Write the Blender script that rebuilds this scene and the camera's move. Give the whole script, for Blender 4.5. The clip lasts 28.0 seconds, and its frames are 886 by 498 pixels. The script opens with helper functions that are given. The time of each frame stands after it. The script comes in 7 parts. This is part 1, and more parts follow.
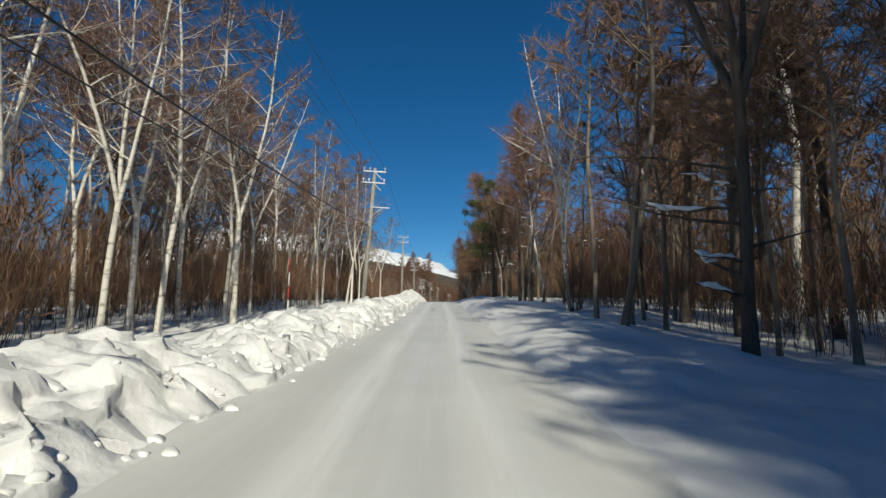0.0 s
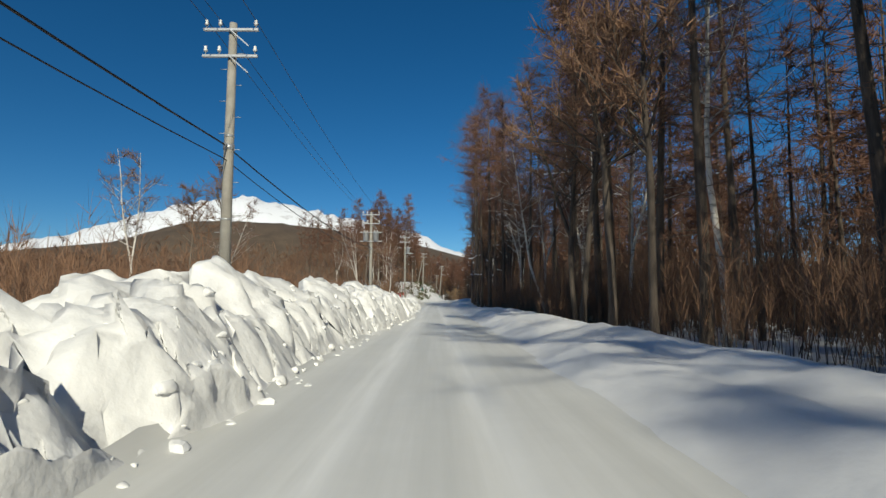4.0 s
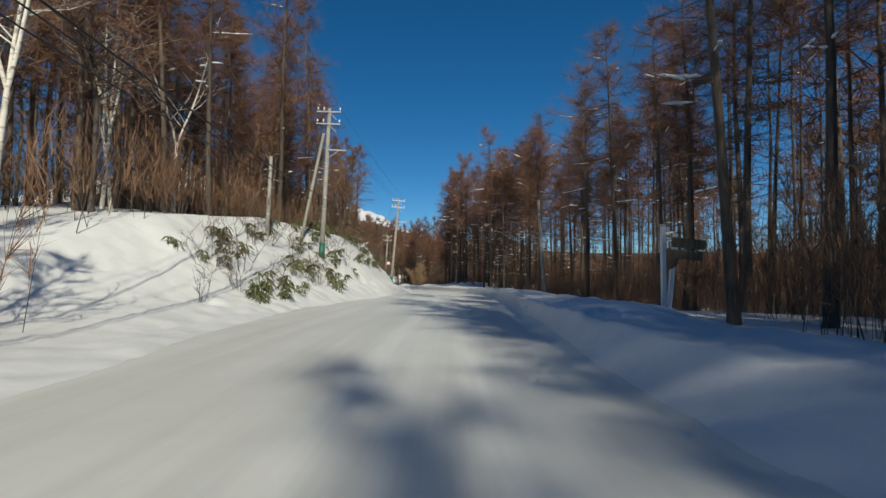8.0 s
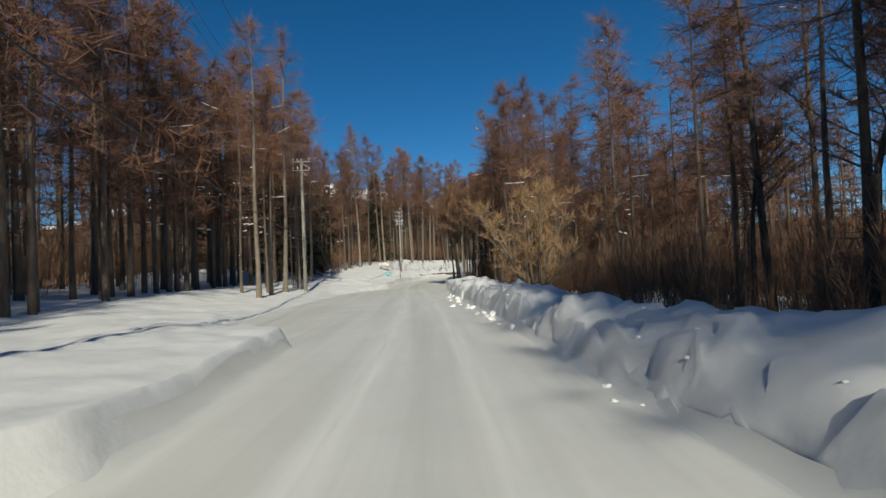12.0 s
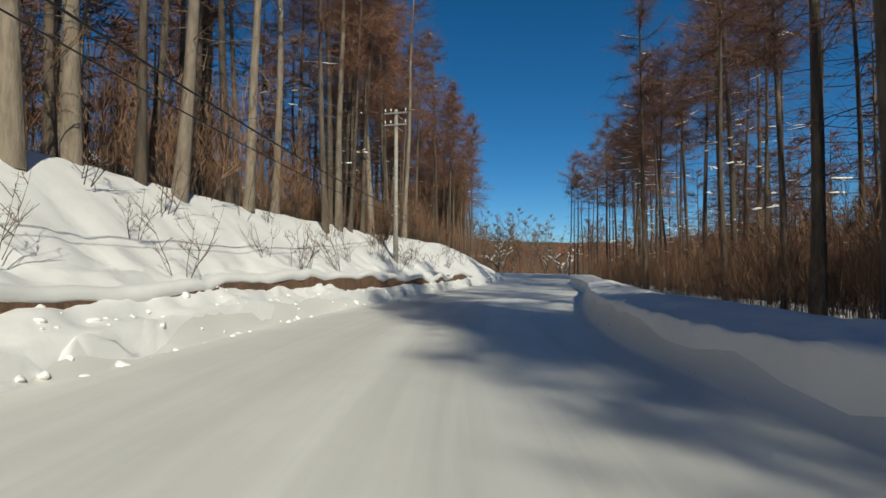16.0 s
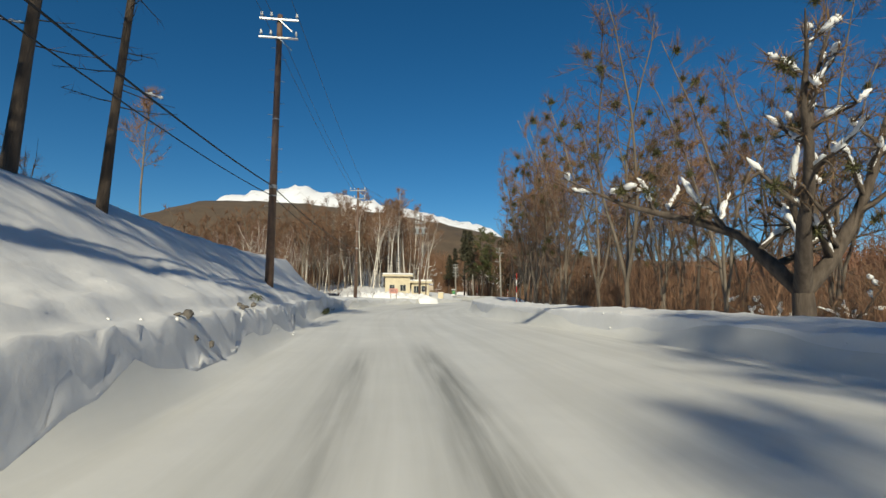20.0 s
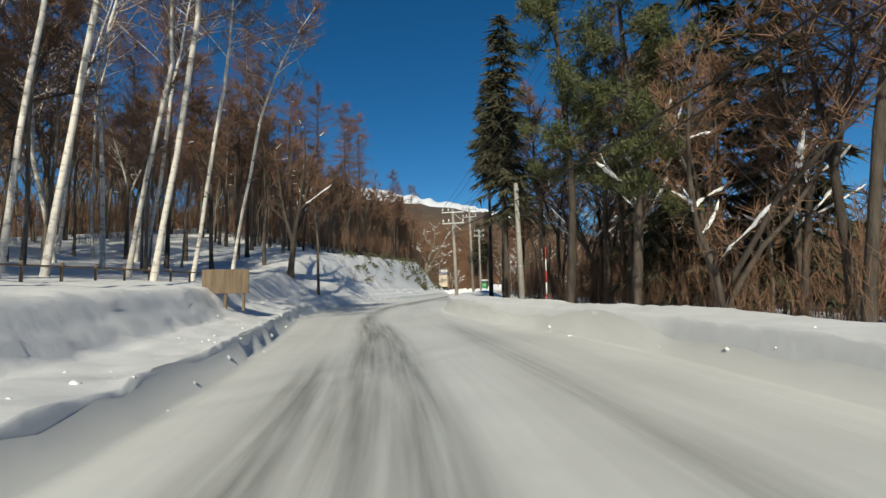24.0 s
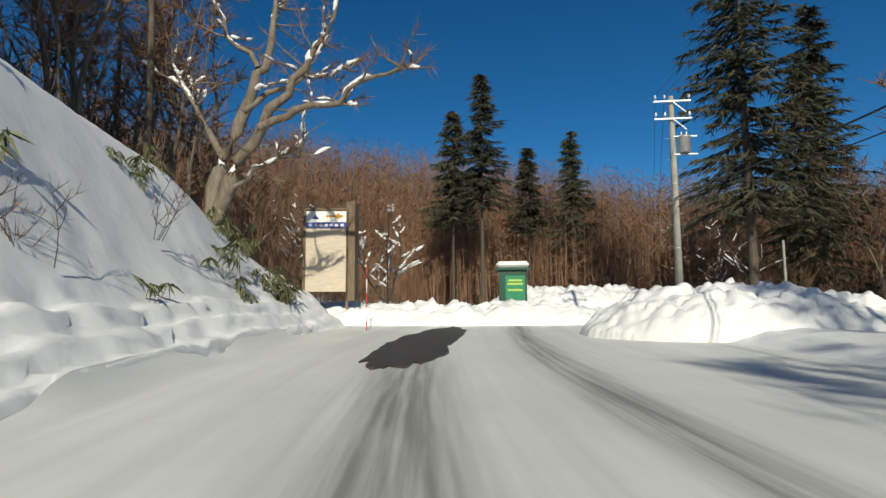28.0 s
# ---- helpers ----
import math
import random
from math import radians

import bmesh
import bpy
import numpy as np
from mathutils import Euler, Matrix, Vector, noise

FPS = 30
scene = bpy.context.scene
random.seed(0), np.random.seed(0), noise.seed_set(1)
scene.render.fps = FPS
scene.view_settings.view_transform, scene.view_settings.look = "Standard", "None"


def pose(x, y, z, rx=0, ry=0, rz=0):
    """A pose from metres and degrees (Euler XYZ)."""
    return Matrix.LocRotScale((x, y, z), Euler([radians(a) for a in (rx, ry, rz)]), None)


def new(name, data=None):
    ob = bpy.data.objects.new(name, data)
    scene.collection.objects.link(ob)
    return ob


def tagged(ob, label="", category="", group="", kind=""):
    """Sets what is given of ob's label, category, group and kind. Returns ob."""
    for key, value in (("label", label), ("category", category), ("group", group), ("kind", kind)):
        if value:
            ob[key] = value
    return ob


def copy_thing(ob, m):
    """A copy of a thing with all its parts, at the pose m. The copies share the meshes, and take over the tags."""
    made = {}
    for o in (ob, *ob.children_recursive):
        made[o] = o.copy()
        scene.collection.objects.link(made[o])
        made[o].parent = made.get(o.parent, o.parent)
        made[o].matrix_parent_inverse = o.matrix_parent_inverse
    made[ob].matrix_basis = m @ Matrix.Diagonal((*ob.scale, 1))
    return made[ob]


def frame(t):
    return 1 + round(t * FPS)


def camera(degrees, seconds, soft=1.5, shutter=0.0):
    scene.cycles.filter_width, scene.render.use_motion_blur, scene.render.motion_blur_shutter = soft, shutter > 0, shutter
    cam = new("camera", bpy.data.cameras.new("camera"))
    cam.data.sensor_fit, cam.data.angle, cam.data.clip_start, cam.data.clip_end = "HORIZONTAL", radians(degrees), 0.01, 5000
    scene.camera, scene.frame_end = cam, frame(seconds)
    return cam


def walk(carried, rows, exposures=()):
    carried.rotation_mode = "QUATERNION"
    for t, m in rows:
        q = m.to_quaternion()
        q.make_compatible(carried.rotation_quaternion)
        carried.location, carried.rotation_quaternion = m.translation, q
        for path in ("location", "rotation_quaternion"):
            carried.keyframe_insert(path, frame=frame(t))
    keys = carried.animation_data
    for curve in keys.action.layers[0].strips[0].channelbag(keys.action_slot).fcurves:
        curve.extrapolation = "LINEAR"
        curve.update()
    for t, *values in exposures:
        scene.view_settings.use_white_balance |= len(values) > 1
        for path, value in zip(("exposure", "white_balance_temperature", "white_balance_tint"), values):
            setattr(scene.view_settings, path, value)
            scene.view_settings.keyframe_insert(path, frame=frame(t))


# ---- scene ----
cam = camera(81.0, 28.0, soft=1.5)
PATH = [
    (0, pose(0.000, 0.000, 1.300, 98.00, 0.00, -0.90)),
    (0.5, pose(0.047, 11.500, 2.003, 98.30, 0.00, -1.40)),
    (1, pose(0.228, 22.998, 2.707, 97.40, 0.00, -2.10)),
    (1.5, pose(0.367, 34.497, 3.410, 97.10, 0.00, -1.00)),
    (2, pose(0.396, 45.997, 4.113, 98.15, 0.00, -1.20)),
    (2.5, pose(0.461, 57.497, 4.791, 98.65, 0.00, -1.25)),
    (3.5, pose(0.718, 80.495, 5.253, 96.30, 0.00, -1.90)),
    (4.5, pose(1.254, 103.489, 5.253, 94.20, 0.00, -2.50)),
    (5, pose(1.576, 114.985, 5.253, 93.40, 0.00, -2.45)),
    (5.5, pose(1.841, 126.482, 5.253, 93.40, 0.00, -2.00)),
    (6, pose(2.081, 137.979, 5.253, 92.35, 0.00, -2.26)),
    (6.5, pose(2.363, 149.476, 5.253, 93.60, 0.00, -2.45)),
    (7, pose(2.803, 160.967, 5.253, 93.10, 0.10, -3.80)),
    (7.5, pose(3.411, 172.691, 5.253, 91.85, 0.10, -4.10)),
    (8, pose(4.385, 184.650, 5.253, 93.10, -0.50, -7.30)),
    (8.5, pose(5.963, 196.545, 5.253, 95.40, -1.50, -9.50)),
    (9, pose(7.883, 208.390, 5.253, 94.50, -1.50, -10.30)),
    (9.5, pose(9.579, 220.268, 5.190, 94.30, 0.90, -7.20)),
    (10, pose(10.444, 232.234, 5.005, 93.70, 1.20, -2.80)),
    (10.5, pose(10.629, 244.232, 4.796, 93.50, 1.60, -1.00)),
    (11, pose(10.568, 256.231, 4.586, 93.90, 1.60, -0.30)),
    (11.5, pose(10.391, 268.230, 4.377, 93.00, 2.00, 0.20)),
    (12, pose(10.106, 280.227, 4.168, 92.00, 2.50, 0.80)),
    (12.5, pose(9.634, 292.217, 3.958, 91.20, 2.40, 2.00)),
    (13.5, pose(7.942, 316.156, 3.539, 91.80, 1.20, 4.00)),
    (14.5, pose(6.012, 340.078, 3.183, 92.50, 0.00, 2.60)),
    (15, pose(5.535, 352.067, 3.158, 92.60, 0.65, -0.40)),
    (15.5, pose(6.066, 364.048, 3.158, 92.90, 0.15, -7.10)),
    (16, pose(8.087, 375.868, 3.158, 92.40, 0.00, -14.40)),
    (16.5, pose(11.550, 387.351, 3.158, 92.80, -0.50, -21.20)),
    (17, pose(16.402, 398.317, 3.158, 93.30, -0.40, -28.00)),
    (17.5, pose(21.879, 408.994, 3.158, 94.20, -1.10, -27.50)),
    (18, pose(27.234, 419.733, 3.158, 94.80, -1.85, -27.20)),
    (18.5, pose(32.459, 430.535, 3.158, 94.70, -2.30, -25.60)),
    (19, pose(36.904, 441.674, 3.158, 94.60, -1.90, -18.50)),
    (19.5, pose(39.325, 453.401, 3.158, 94.80, -1.25, -5.80)),
    (20, pose(39.192, 465.381, 3.158, 94.90, -0.75, 5.20)),
    (20.5, pose(37.161, 477.201, 3.158, 95.10, -0.90, 11.70)),
    (21, pose(34.605, 488.924, 3.158, 94.70, -0.60, 10.00)),
    (21.5, pose(32.866, 500.792, 3.158, 94.80, -0.95, 4.10)),
    (22, pose(32.624, 512.780, 3.158, 94.00, -0.70, -4.00)),
    (22.5, pose(34.061, 524.685, 3.158, 93.20, -0.50, -11.00)),
    (23, pose(36.096, 536.510, 3.158, 92.20, -0.20, -9.00)),
    (23.5, pose(37.066, 548.461, 3.158, 91.50, 0.00, -1.00)),
    (24, pose(35.970, 560.391, 3.158, 94.30, 0.72, 10.20)),
    (24.5, pose(32.693, 571.921, 3.158, 95.30, 1.24, 18.80)),
    (25, pose(28.912, 583.306, 3.158, 95.40, 1.56, 14.70)),
    (25.5, pose(26.333, 595.018, 3.158, 94.70, 1.24, 8.00)),
    (26, pose(25.030, 606.943, 3.158, 94.50, 0.56, 3.00)),
    (26.5, pose(24.292, 618.921, 3.158, 94.60, 0.48, 2.70)),
    (27, pose(23.510, 630.895, 3.158, 94.90, 0.44, 3.20)),
    (27.5, pose(22.401, 642.843, 3.158, 95.10, 0.24, 5.40)),
    (28, pose(21.340, 654.794, 3.158, 95.30, 0.32, 2.40)),
]
walk(cam, PATH, [(0.0, -0.05, 7150.0, 0.0), (8.0, -0.05, 7150.0, 0.0), (10.0, 0.0, 7150.0, 0.0), (16.8, 0.0, 7200.0, 0.0), (17.8, 0.02, 8200.0, 0.0), (19.2, 0.06, 8300.0, 0.0), (20.0, 0.08, 7800.0, 0.0), (21.5, 0.08, 7900.0, 0.0), (24.0, 0.06, 7250.0, 0.0), (28.0, 0.06, 7200.0, 0.0)])
from mathutils.bvhtree import BVHTree

# ---- light ----
SUN_YAW, SUN_UP = 7.5, 31.0          # heading of the shadows (left of +y) and the sun's height, degrees
world = bpy.data.worlds.new("winter_sky")
scene.world = world
world.use_nodes = True
wt = world.node_tree
sky = wt.nodes.new("ShaderNodeTexSky")
sky.sky_type = "NISHITA"
sky.sun_disc = False
sky.sun_elevation = radians(SUN_UP)
sky.sun_rotation = radians(180 + SUN_YAW)
sky.altitude = 2500
sky.air_density = 1.0
sky.dust_density = 0.0
sky.ozone_density = 6.0
tone = wt.nodes.new("ShaderNodeHueSaturation")
tone.inputs["Saturation"].default_value = 1.22
wt.links.new(sky.outputs[0], tone.inputs["Color"])
wt.links.new(tone.outputs[0], wt.nodes["Background"].inputs[0])
wt.nodes["Background"].inputs[1].default_value = 0.085
lamp = bpy.data.lights.new("sun", "SUN")
lamp.energy, lamp.angle, lamp.color = 4.3, radians(0.8), (1.0, 0.94, 0.865)
sun = new("sun", lamp)
az = radians(SUN_YAW)
beam = Vector((-math.sin(az) * math.cos(radians(SUN_UP)), math.cos(az) * math.cos(radians(SUN_UP)), -math.sin(radians(SUN_UP))))
sun.matrix_world = Matrix.Translation((0, -50, 80)) @ beam.to_track_quat("-Z", "Y").to_matrix().to_4x4()


# ---- materials ----
def material(name, base, rough=0.8, other=None, scale=3.0, detail=0.5, bump=0.0, bump_scale=20.0, metal=0.0, vary=0.0, island=False, space="Object", stretch=(1, 1, 1), contrast=(0.35, 0.65)):
    """Two-tone procedural surface: coarse and fine noise between base and other, with bump and a shift from piece to piece."""
    mat = bpy.data.materials.new(name)
    mat.use_nodes = True
    t = mat.node_tree
    n, l = t.nodes, t.links
    b = n["Principled BSDF"]
    b.inputs["Roughness"].default_value = rough
    b.inputs["Metallic"].default_value = metal
    co = n.new("ShaderNodeTexCoord")
    mp = n.new("ShaderNodeMapping")
    mp.inputs["Scale"].default_value = stretch
    l.new(co.outputs[space], mp.inputs[0])
    big = n.new("ShaderNodeTexNoise")
    big.inputs["Scale"].default_value = scale
    big.inputs["Detail"].default_value = 6
    big.inputs["Roughness"].default_value = 0.65
    l.new(mp.outputs[0], big.inputs["Vector"])
    ramp = n.new("ShaderNodeValToRGB")
    ramp.color_ramp.elements[0].position, ramp.color_ramp.elements[1].position = contrast
    ramp.color_ramp.elements[0].color = (*base, 1)
    ramp.color_ramp.elements[1].color = (*(other or [c * 0.8 for c in base]), 1)
    l.new(big.outputs["Fac"], ramp.inputs[0])
    out = ramp.outputs[0]
    if vary:
        hs = n.new("ShaderNodeHueSaturation")
        if island:
            src = n.new("ShaderNodeNewGeometry").outputs["Random Per Island"]
        else:
            src = n.new("ShaderNodeObjectInfo").outputs["Random"]
        mr = n.new("ShaderNodeMapRange")
        mr.inputs[3].default_value, mr.inputs[4].default_value = 1 - vary, 1 + vary
        l.new(src, mr.inputs[0])
        l.new(mr.outputs[0], hs.inputs["Value"])
        l.new(out, hs.inputs["Color"])
        out = hs.outputs[0]
    l.new(out, b.inputs["Base Color"])
    if bump:
        fine = n.new("ShaderNodeTexNoise")
        fine.inputs["Scale"].default_value = bump_scale
        fine.inputs["Detail"].default_value = 5
        l.new(mp.outputs[0], fine.inputs["Vector"])
        bp = n.new("ShaderNodeBump")
        bp.inputs["Strength"].default_value = bump
        bp.inputs["Distance"].default_value = 0.05
        l.new(fine.outputs["Fac"], bp.inputs["Height"])
        l.new(bp.outputs[0], b.inputs["Normal"])
    return mat


PLOUGHED = material("ploughed_snow", (0.83, 0.83, 0.82), 0.6, (0.70, 0.705, 0.70), 1.6, bump=0.55, bump_scale=5.0, contrast=(0.4, 0.75))
SNOW = material("snow", (0.80, 0.805, 0.81), 0.65, (0.71, 0.715, 0.72), 0.6, bump=0.22, bump_scale=4.0)
LOAD = material("branch_snow", (0.86, 0.87, 0.88), 0.6, (0.80, 0.81, 0.82), 2.0, bump=0.2)
LARCH_BARK = material("larch_bark", (0.060, 0.045, 0.035), 0.9, (0.14, 0.108, 0.083), 2.0, bump=0.6, bump_scale=14, vary=0.3, stretch=(3, 3, 0.5))
DARK_BARK = material("dark_bark", (0.050, 0.038, 0.030), 0.9, (0.11, 0.088, 0.070), 2.0, bump=0.6, bump_scale=12, vary=0.3, stretch=(3, 3, 0.6))
GREY_BARK = material("grey_bark", (0.13, 0.105, 0.08), 0.9, (0.24, 0.20, 0.16), 2.0, bump=0.5, bump_scale=12, vary=0.25, stretch=(3, 3, 0.6))
BIRCH_BARK = material("birch_bark", (0.66, 0.62, 0.56), 0.7, (0.10, 0.085, 0.07), 2.2, bump=0.3, bump_scale=10, vary=0.12, stretch=(1, 1, 2.6), contrast=(0.52, 0.68))
LARCH_TWIG = material("larch_twig", (0.150, 0.072, 0.046), 0.9, (0.215, 0.108, 0.068), 0.4, vary=0.25)
BIRCH_TWIG = material("birch_twig", (0.150, 0.090, 0.070), 0.9, (0.215, 0.130, 0.100), 0.4, vary=0.2)
BROWN_TWIG = material("brown_twig", (0.160, 0.086, 0.052), 0.9, (0.235, 0.135, 0.082), 0.4, vary=0.25)
STRAW_TWIG = material("straw_twig", (0.200, 0.122, 0.066), 0.9, (0.28, 0.175, 0.095), 0.5, vary=0.2)
TAN_TWIG = material("tan_twig", (0.30, 0.185, 0.095), 0.9, (0.38, 0.245, 0.135), 0.5, vary=0.1)
NEEDLE = material("spruce_needles", (0.030, 0.036, 0.019), 0.75, (0.070, 0.060, 0.032), 1.5, vary=0.25)
PINE = material("pine_needles", (0.042, 0.058, 0.018), 0.7, (0.095, 0.098, 0.034), 1.5, vary=0.2)
BAMBOO = material("bamboo_leaf", (0.055, 0.078, 0.028), 0.55, (0.15, 0.135, 0.065), 4.0, vary=0.3)
MISTLETOE = material("mistletoe", (0.075, 0.085, 0.03), 0.8, (0.12, 0.11, 0.045), 4.0)
CONCRETE = material("pole_concrete", (0.36, 0.34, 0.30), 0.85, (0.26, 0.245, 0.215), 2.5, bump=0.3, bump_scale=30)
RUSTPOLE = material("brown_steel_pole", (0.105, 0.062, 0.045), 0.6, (0.16, 0.10, 0.07), 3, bump=0.1)
STEEL = material("galvanised_steel", (0.52, 0.53, 0.53), 0.45, (0.40, 0.41, 0.42), 9, metal=0.6)
PORCELAIN = material("white_porcelain", (0.78, 0.78, 0.76), 0.25, (0.70, 0.70, 0.68), 6)
GREENBAND = material("green_plastic_sleeve", (0.01, 0.17, 0.12), 0.5, (0.008, 0.12, 0.09), 6)
CABLE = material("black_cable", (0.012, 0.012, 0.013), 0.6, (0.02, 0.02, 0.02), 4)
WIRE = material("aluminium_wire", (0.06, 0.065, 0.075), 0.5, (0.09, 0.095, 0.10), 4)
EARTH = material("bare_earth", (0.16, 0.085, 0.045), 0.95, (0.075, 0.045, 0.028), 3, bump=0.8, bump_scale=9)
WHITE = material("white_enamel", (0.78, 0.78, 0.77), 0.45, (0.70, 0.70, 0.69), 5)
RED = material("red_paint", (0.52, 0.035, 0.025), 0.5, (0.42, 0.03, 0.02), 5)
BLUE = material("blue_paint", (0.03, 0.06, 0.35), 0.5, (0.025, 0.05, 0.28), 5)
BLACK = material("black_paint", (0.015, 0.015, 0.017), 0.5, (0.025, 0.025, 0.027), 5)
ORANGE = material("orange_paint", (0.62, 0.30, 0.04), 0.5, (0.55, 0.25, 0.03), 5)
PINK = material("faded_pink_board", (0.62, 0.30, 0.25), 0.6, (0.55, 0.25, 0.20), 4)
CREAM = material("cream_render", (0.62, 0.55, 0.40), 0.85, (0.52, 0.45, 0.32), 1.5, bump=0.2)
PANELWALL = material("pale_stone_panel", (0.62, 0.52, 0.42), 0.8, (0.50, 0.42, 0.33), 6, bump=0.2, stretch=(0.4, 0.4, 2))
GREEN = material("green_paint", (0.02, 0.26, 0.13), 0.5, (0.018, 0.20, 0.10), 4)
DKGREEN = material("dark_green_paint", (0.012, 0.075, 0.045), 0.5, (0.01, 0.055, 0.035), 4)
LIME = material("lime_lettering", (0.45, 0.62, 0.10), 0.5, (0.40, 0.55, 0.09), 4)
TIMBER = material("cedar_boards", (0.33, 0.19, 0.09), 0.75, (0.24, 0.13, 0.06), 2, bump=0.3, vary=0.15, stretch=(6, 6, 0.6))
DKTIMBER = material("weathered_timber", (0.13, 0.09, 0.06), 0.85, (0.20, 0.15, 0.10), 2, bump=0.3, stretch=(6, 6, 0.8))
TARP = material("blue_sheet", (0.03, 0.12, 0.30), 0.5, (0.025, 0.09, 0.22), 3)
SOLAR = material("solar_glass", (0.012, 0.016, 0.028), 0.15, (0.02, 0.025, 0.04), 3)
GLASS = material("window_glass", (0.03, 0.035, 0.04), 0.08, (0.045, 0.05, 0.055), 2)
TEAL = material("teal_mirror_glass", (0.16, 0.34, 0.36), 0.12, (0.22, 0.42, 0.43), 1.5)
ASPHALT = material("wet_asphalt", (0.040, 0.036, 0.033), 0.6, (0.065, 0.058, 0.052), 4, bump=0.5, bump_scale=60)
STONE = material("dark_stone", (0.10, 0.09, 0.08), 0.9, (0.17, 0.155, 0.14), 6, bump=0.5)
MARK = material("plain_marking_bars", (0.10, 0.09, 0.08), 0.6, (0.13, 0.12, 0.11), 5)


def road_surface():
    """Packed snow with polished wheel tracks and grey slush, both carried by the mesh's own slush layer."""
    mat = material("packed_snow", (0.74, 0.74, 0.715), 0.55, (0.66, 0.66, 0.64), 0.35, bump=0.05, bump_scale=7.0)
    t = mat.node_tree
    n, l = t.nodes, t.links
    b = n["Principled BSDF"]
    old = b.inputs["Base Color"].links[0].from_socket
    lane_mp = n.new("ShaderNodeMapping")
    lane_mp.inputs["Scale"].default_value = (1.0, 0.03, 1)
    lane = n.new("ShaderNodeTexNoise")
    lane.inputs["Scale"].default_value = 1.6
    lane.inputs["Detail"].default_value = 7
    lane.inputs["Roughness"].default_value = 0.62
    lane_co = n.new("ShaderNodeTexCoord")
    l.new(lane_co.outputs["UV"], lane_mp.inputs[0])
    l.new(lane_mp.outputs[0], lane.inputs["Vector"])
    lane_f = n.new("ShaderNodeMapRange")
    lane_f.inputs[1].default_value, lane_f.inputs[2].default_value, lane_f.inputs[4].default_value = 0.42, 0.70, 0.75
    l.new(lane.outputs["Fac"], lane_f.inputs[0])
    worn = n.new("ShaderNodeMix")
    worn.data_type = "RGBA"
    l.new(lane_f.outputs[0], worn.inputs["Factor"])
    l.new(old, worn.inputs["A"])
    worn.inputs["B"].default_value = (0.56, 0.56, 0.53, 1)
    old = worn.outputs["Result"]
    at_ = n.new("ShaderNodeAttribute")
    at_.attribute_name = "slush"
    uv = n.new("ShaderNodeTexCoord")
    mp = n.new("ShaderNodeMapping")
    mp.inputs["Scale"].default_value = (3.0, 0.12, 1)
    l.new(uv.outputs["UV"], mp.inputs[0])
    streak = n.new("ShaderNodeTexNoise")
    streak.inputs["Scale"].default_value = 2.2
    streak.inputs["Detail"].default_value = 6
    l.new(mp.outputs[0], streak.inputs["Vector"])
    ms = n.new("ShaderNodeMath")
    ms.operation = "MULTIPLY_ADD"
    ms.inputs[1].default_value, ms.inputs[2].default_value = 2.2, -0.3
    l.new(streak.outputs["Fac"], ms.inputs[0])
    mm = n.new("ShaderNodeMath")
    mm.operation = "MULTIPLY"
    mm.use_clamp = True
    l.new(at_.outputs["Fac"], mm.inputs[0])
    l.new(ms.outputs[0], mm.inputs[1])
    mix = n.new("ShaderNodeMix")
    mix.data_type = "RGBA"
    l.new(mm.outputs[0], mix.inputs["Factor"])
    l.new(old, mix.inputs["A"])
    mix.inputs["B"].default_value = (0.24, 0.24, 0.22, 1)
    pol = n.new("ShaderNodeAttribute")
    pol.attribute_name = "track"
    st = n.new("ShaderNodeMath")
    st.operation = "MULTIPLY"
    st.use_clamp = True
    l.new(pol.outputs["Fac"], st.inputs[0])
    l.new(ms.outputs[0], st.inputs[1])
    mix2 = n.new("ShaderNodeMix")
    mix2.data_type = "RGBA"
    l.new(st.outputs[0], mix2.inputs["Factor"])
    l.new(mix.outputs["Result"], mix2.inputs["A"])
    mix2.inputs["B"].default_value = (0.90, 0.90, 0.88, 1)
    l.new(mix2.outputs["Result"], b.inputs["Base Color"])
    return mat


ROAD = road_surface()


# ---- the road's line ----
SPINE = [(-1.6, 0.0, -36.8, -2.2)] + [(t, m.translation.x, m.translation.y, m.translation.z - 1.3) for t, m in PATH]
xe, ye, ze = SPINE[-1][1:]
HX, HY = SPINE[-1][1] - SPINE[-2][1], SPINE[-1][2] - SPINE[-2][2]
HD = math.atan2(HX, HY)
for k in range(1, 9):                # the road goes on past the last camera and bends right
    HD += radians(1.0 if k < 2 else 6.0)
    xe, ye = xe + 12 * math.sin(HD), ye + 12 * math.cos(HD)
    SPINE.append((28 + 0.5 * k, xe, ye, ze))
KT = np.array([k[0] for k in SPINE])
KP = np.array([k[1:] for k in SPINE])
KM = np.gradient(KP, KT, axis=0)


def line(t):
    """Place, and unit heading, of the road's line at station t (the second at which the camera passes)."""
    t = np.clip(np.asarray(t, float), KT[0], KT[-1] - 1e-4)
    i = np.clip(np.searchsorted(KT, t, side="right") - 1, 0, len(KT) - 2)
    h = (KT[i + 1] - KT[i])[..., None]
    u = ((t - KT[i]) / (KT[i + 1] - KT[i]))[..., None]
    p = (2 * u**3 - 3 * u**2 + 1) * KP[i] + (u**3 - 2 * u**2 + u) * h * KM[i] + (3 * u**2 - 2 * u**3) * KP[i + 1] + (u**3 - u**2) * h * KM[i + 1]
    g = ((6 * u**2 - 6 * u) * KP[i] + (6 * u - 6 * u**2) * KP[i + 1]) / h + (3 * u**2 - 4 * u + 1) * KM[i] + (3 * u**2 - 2 * u) * KM[i + 1]
    g = g[..., :2] / np.linalg.norm(g[..., :2], axis=-1, keepdims=True)
    return p, g


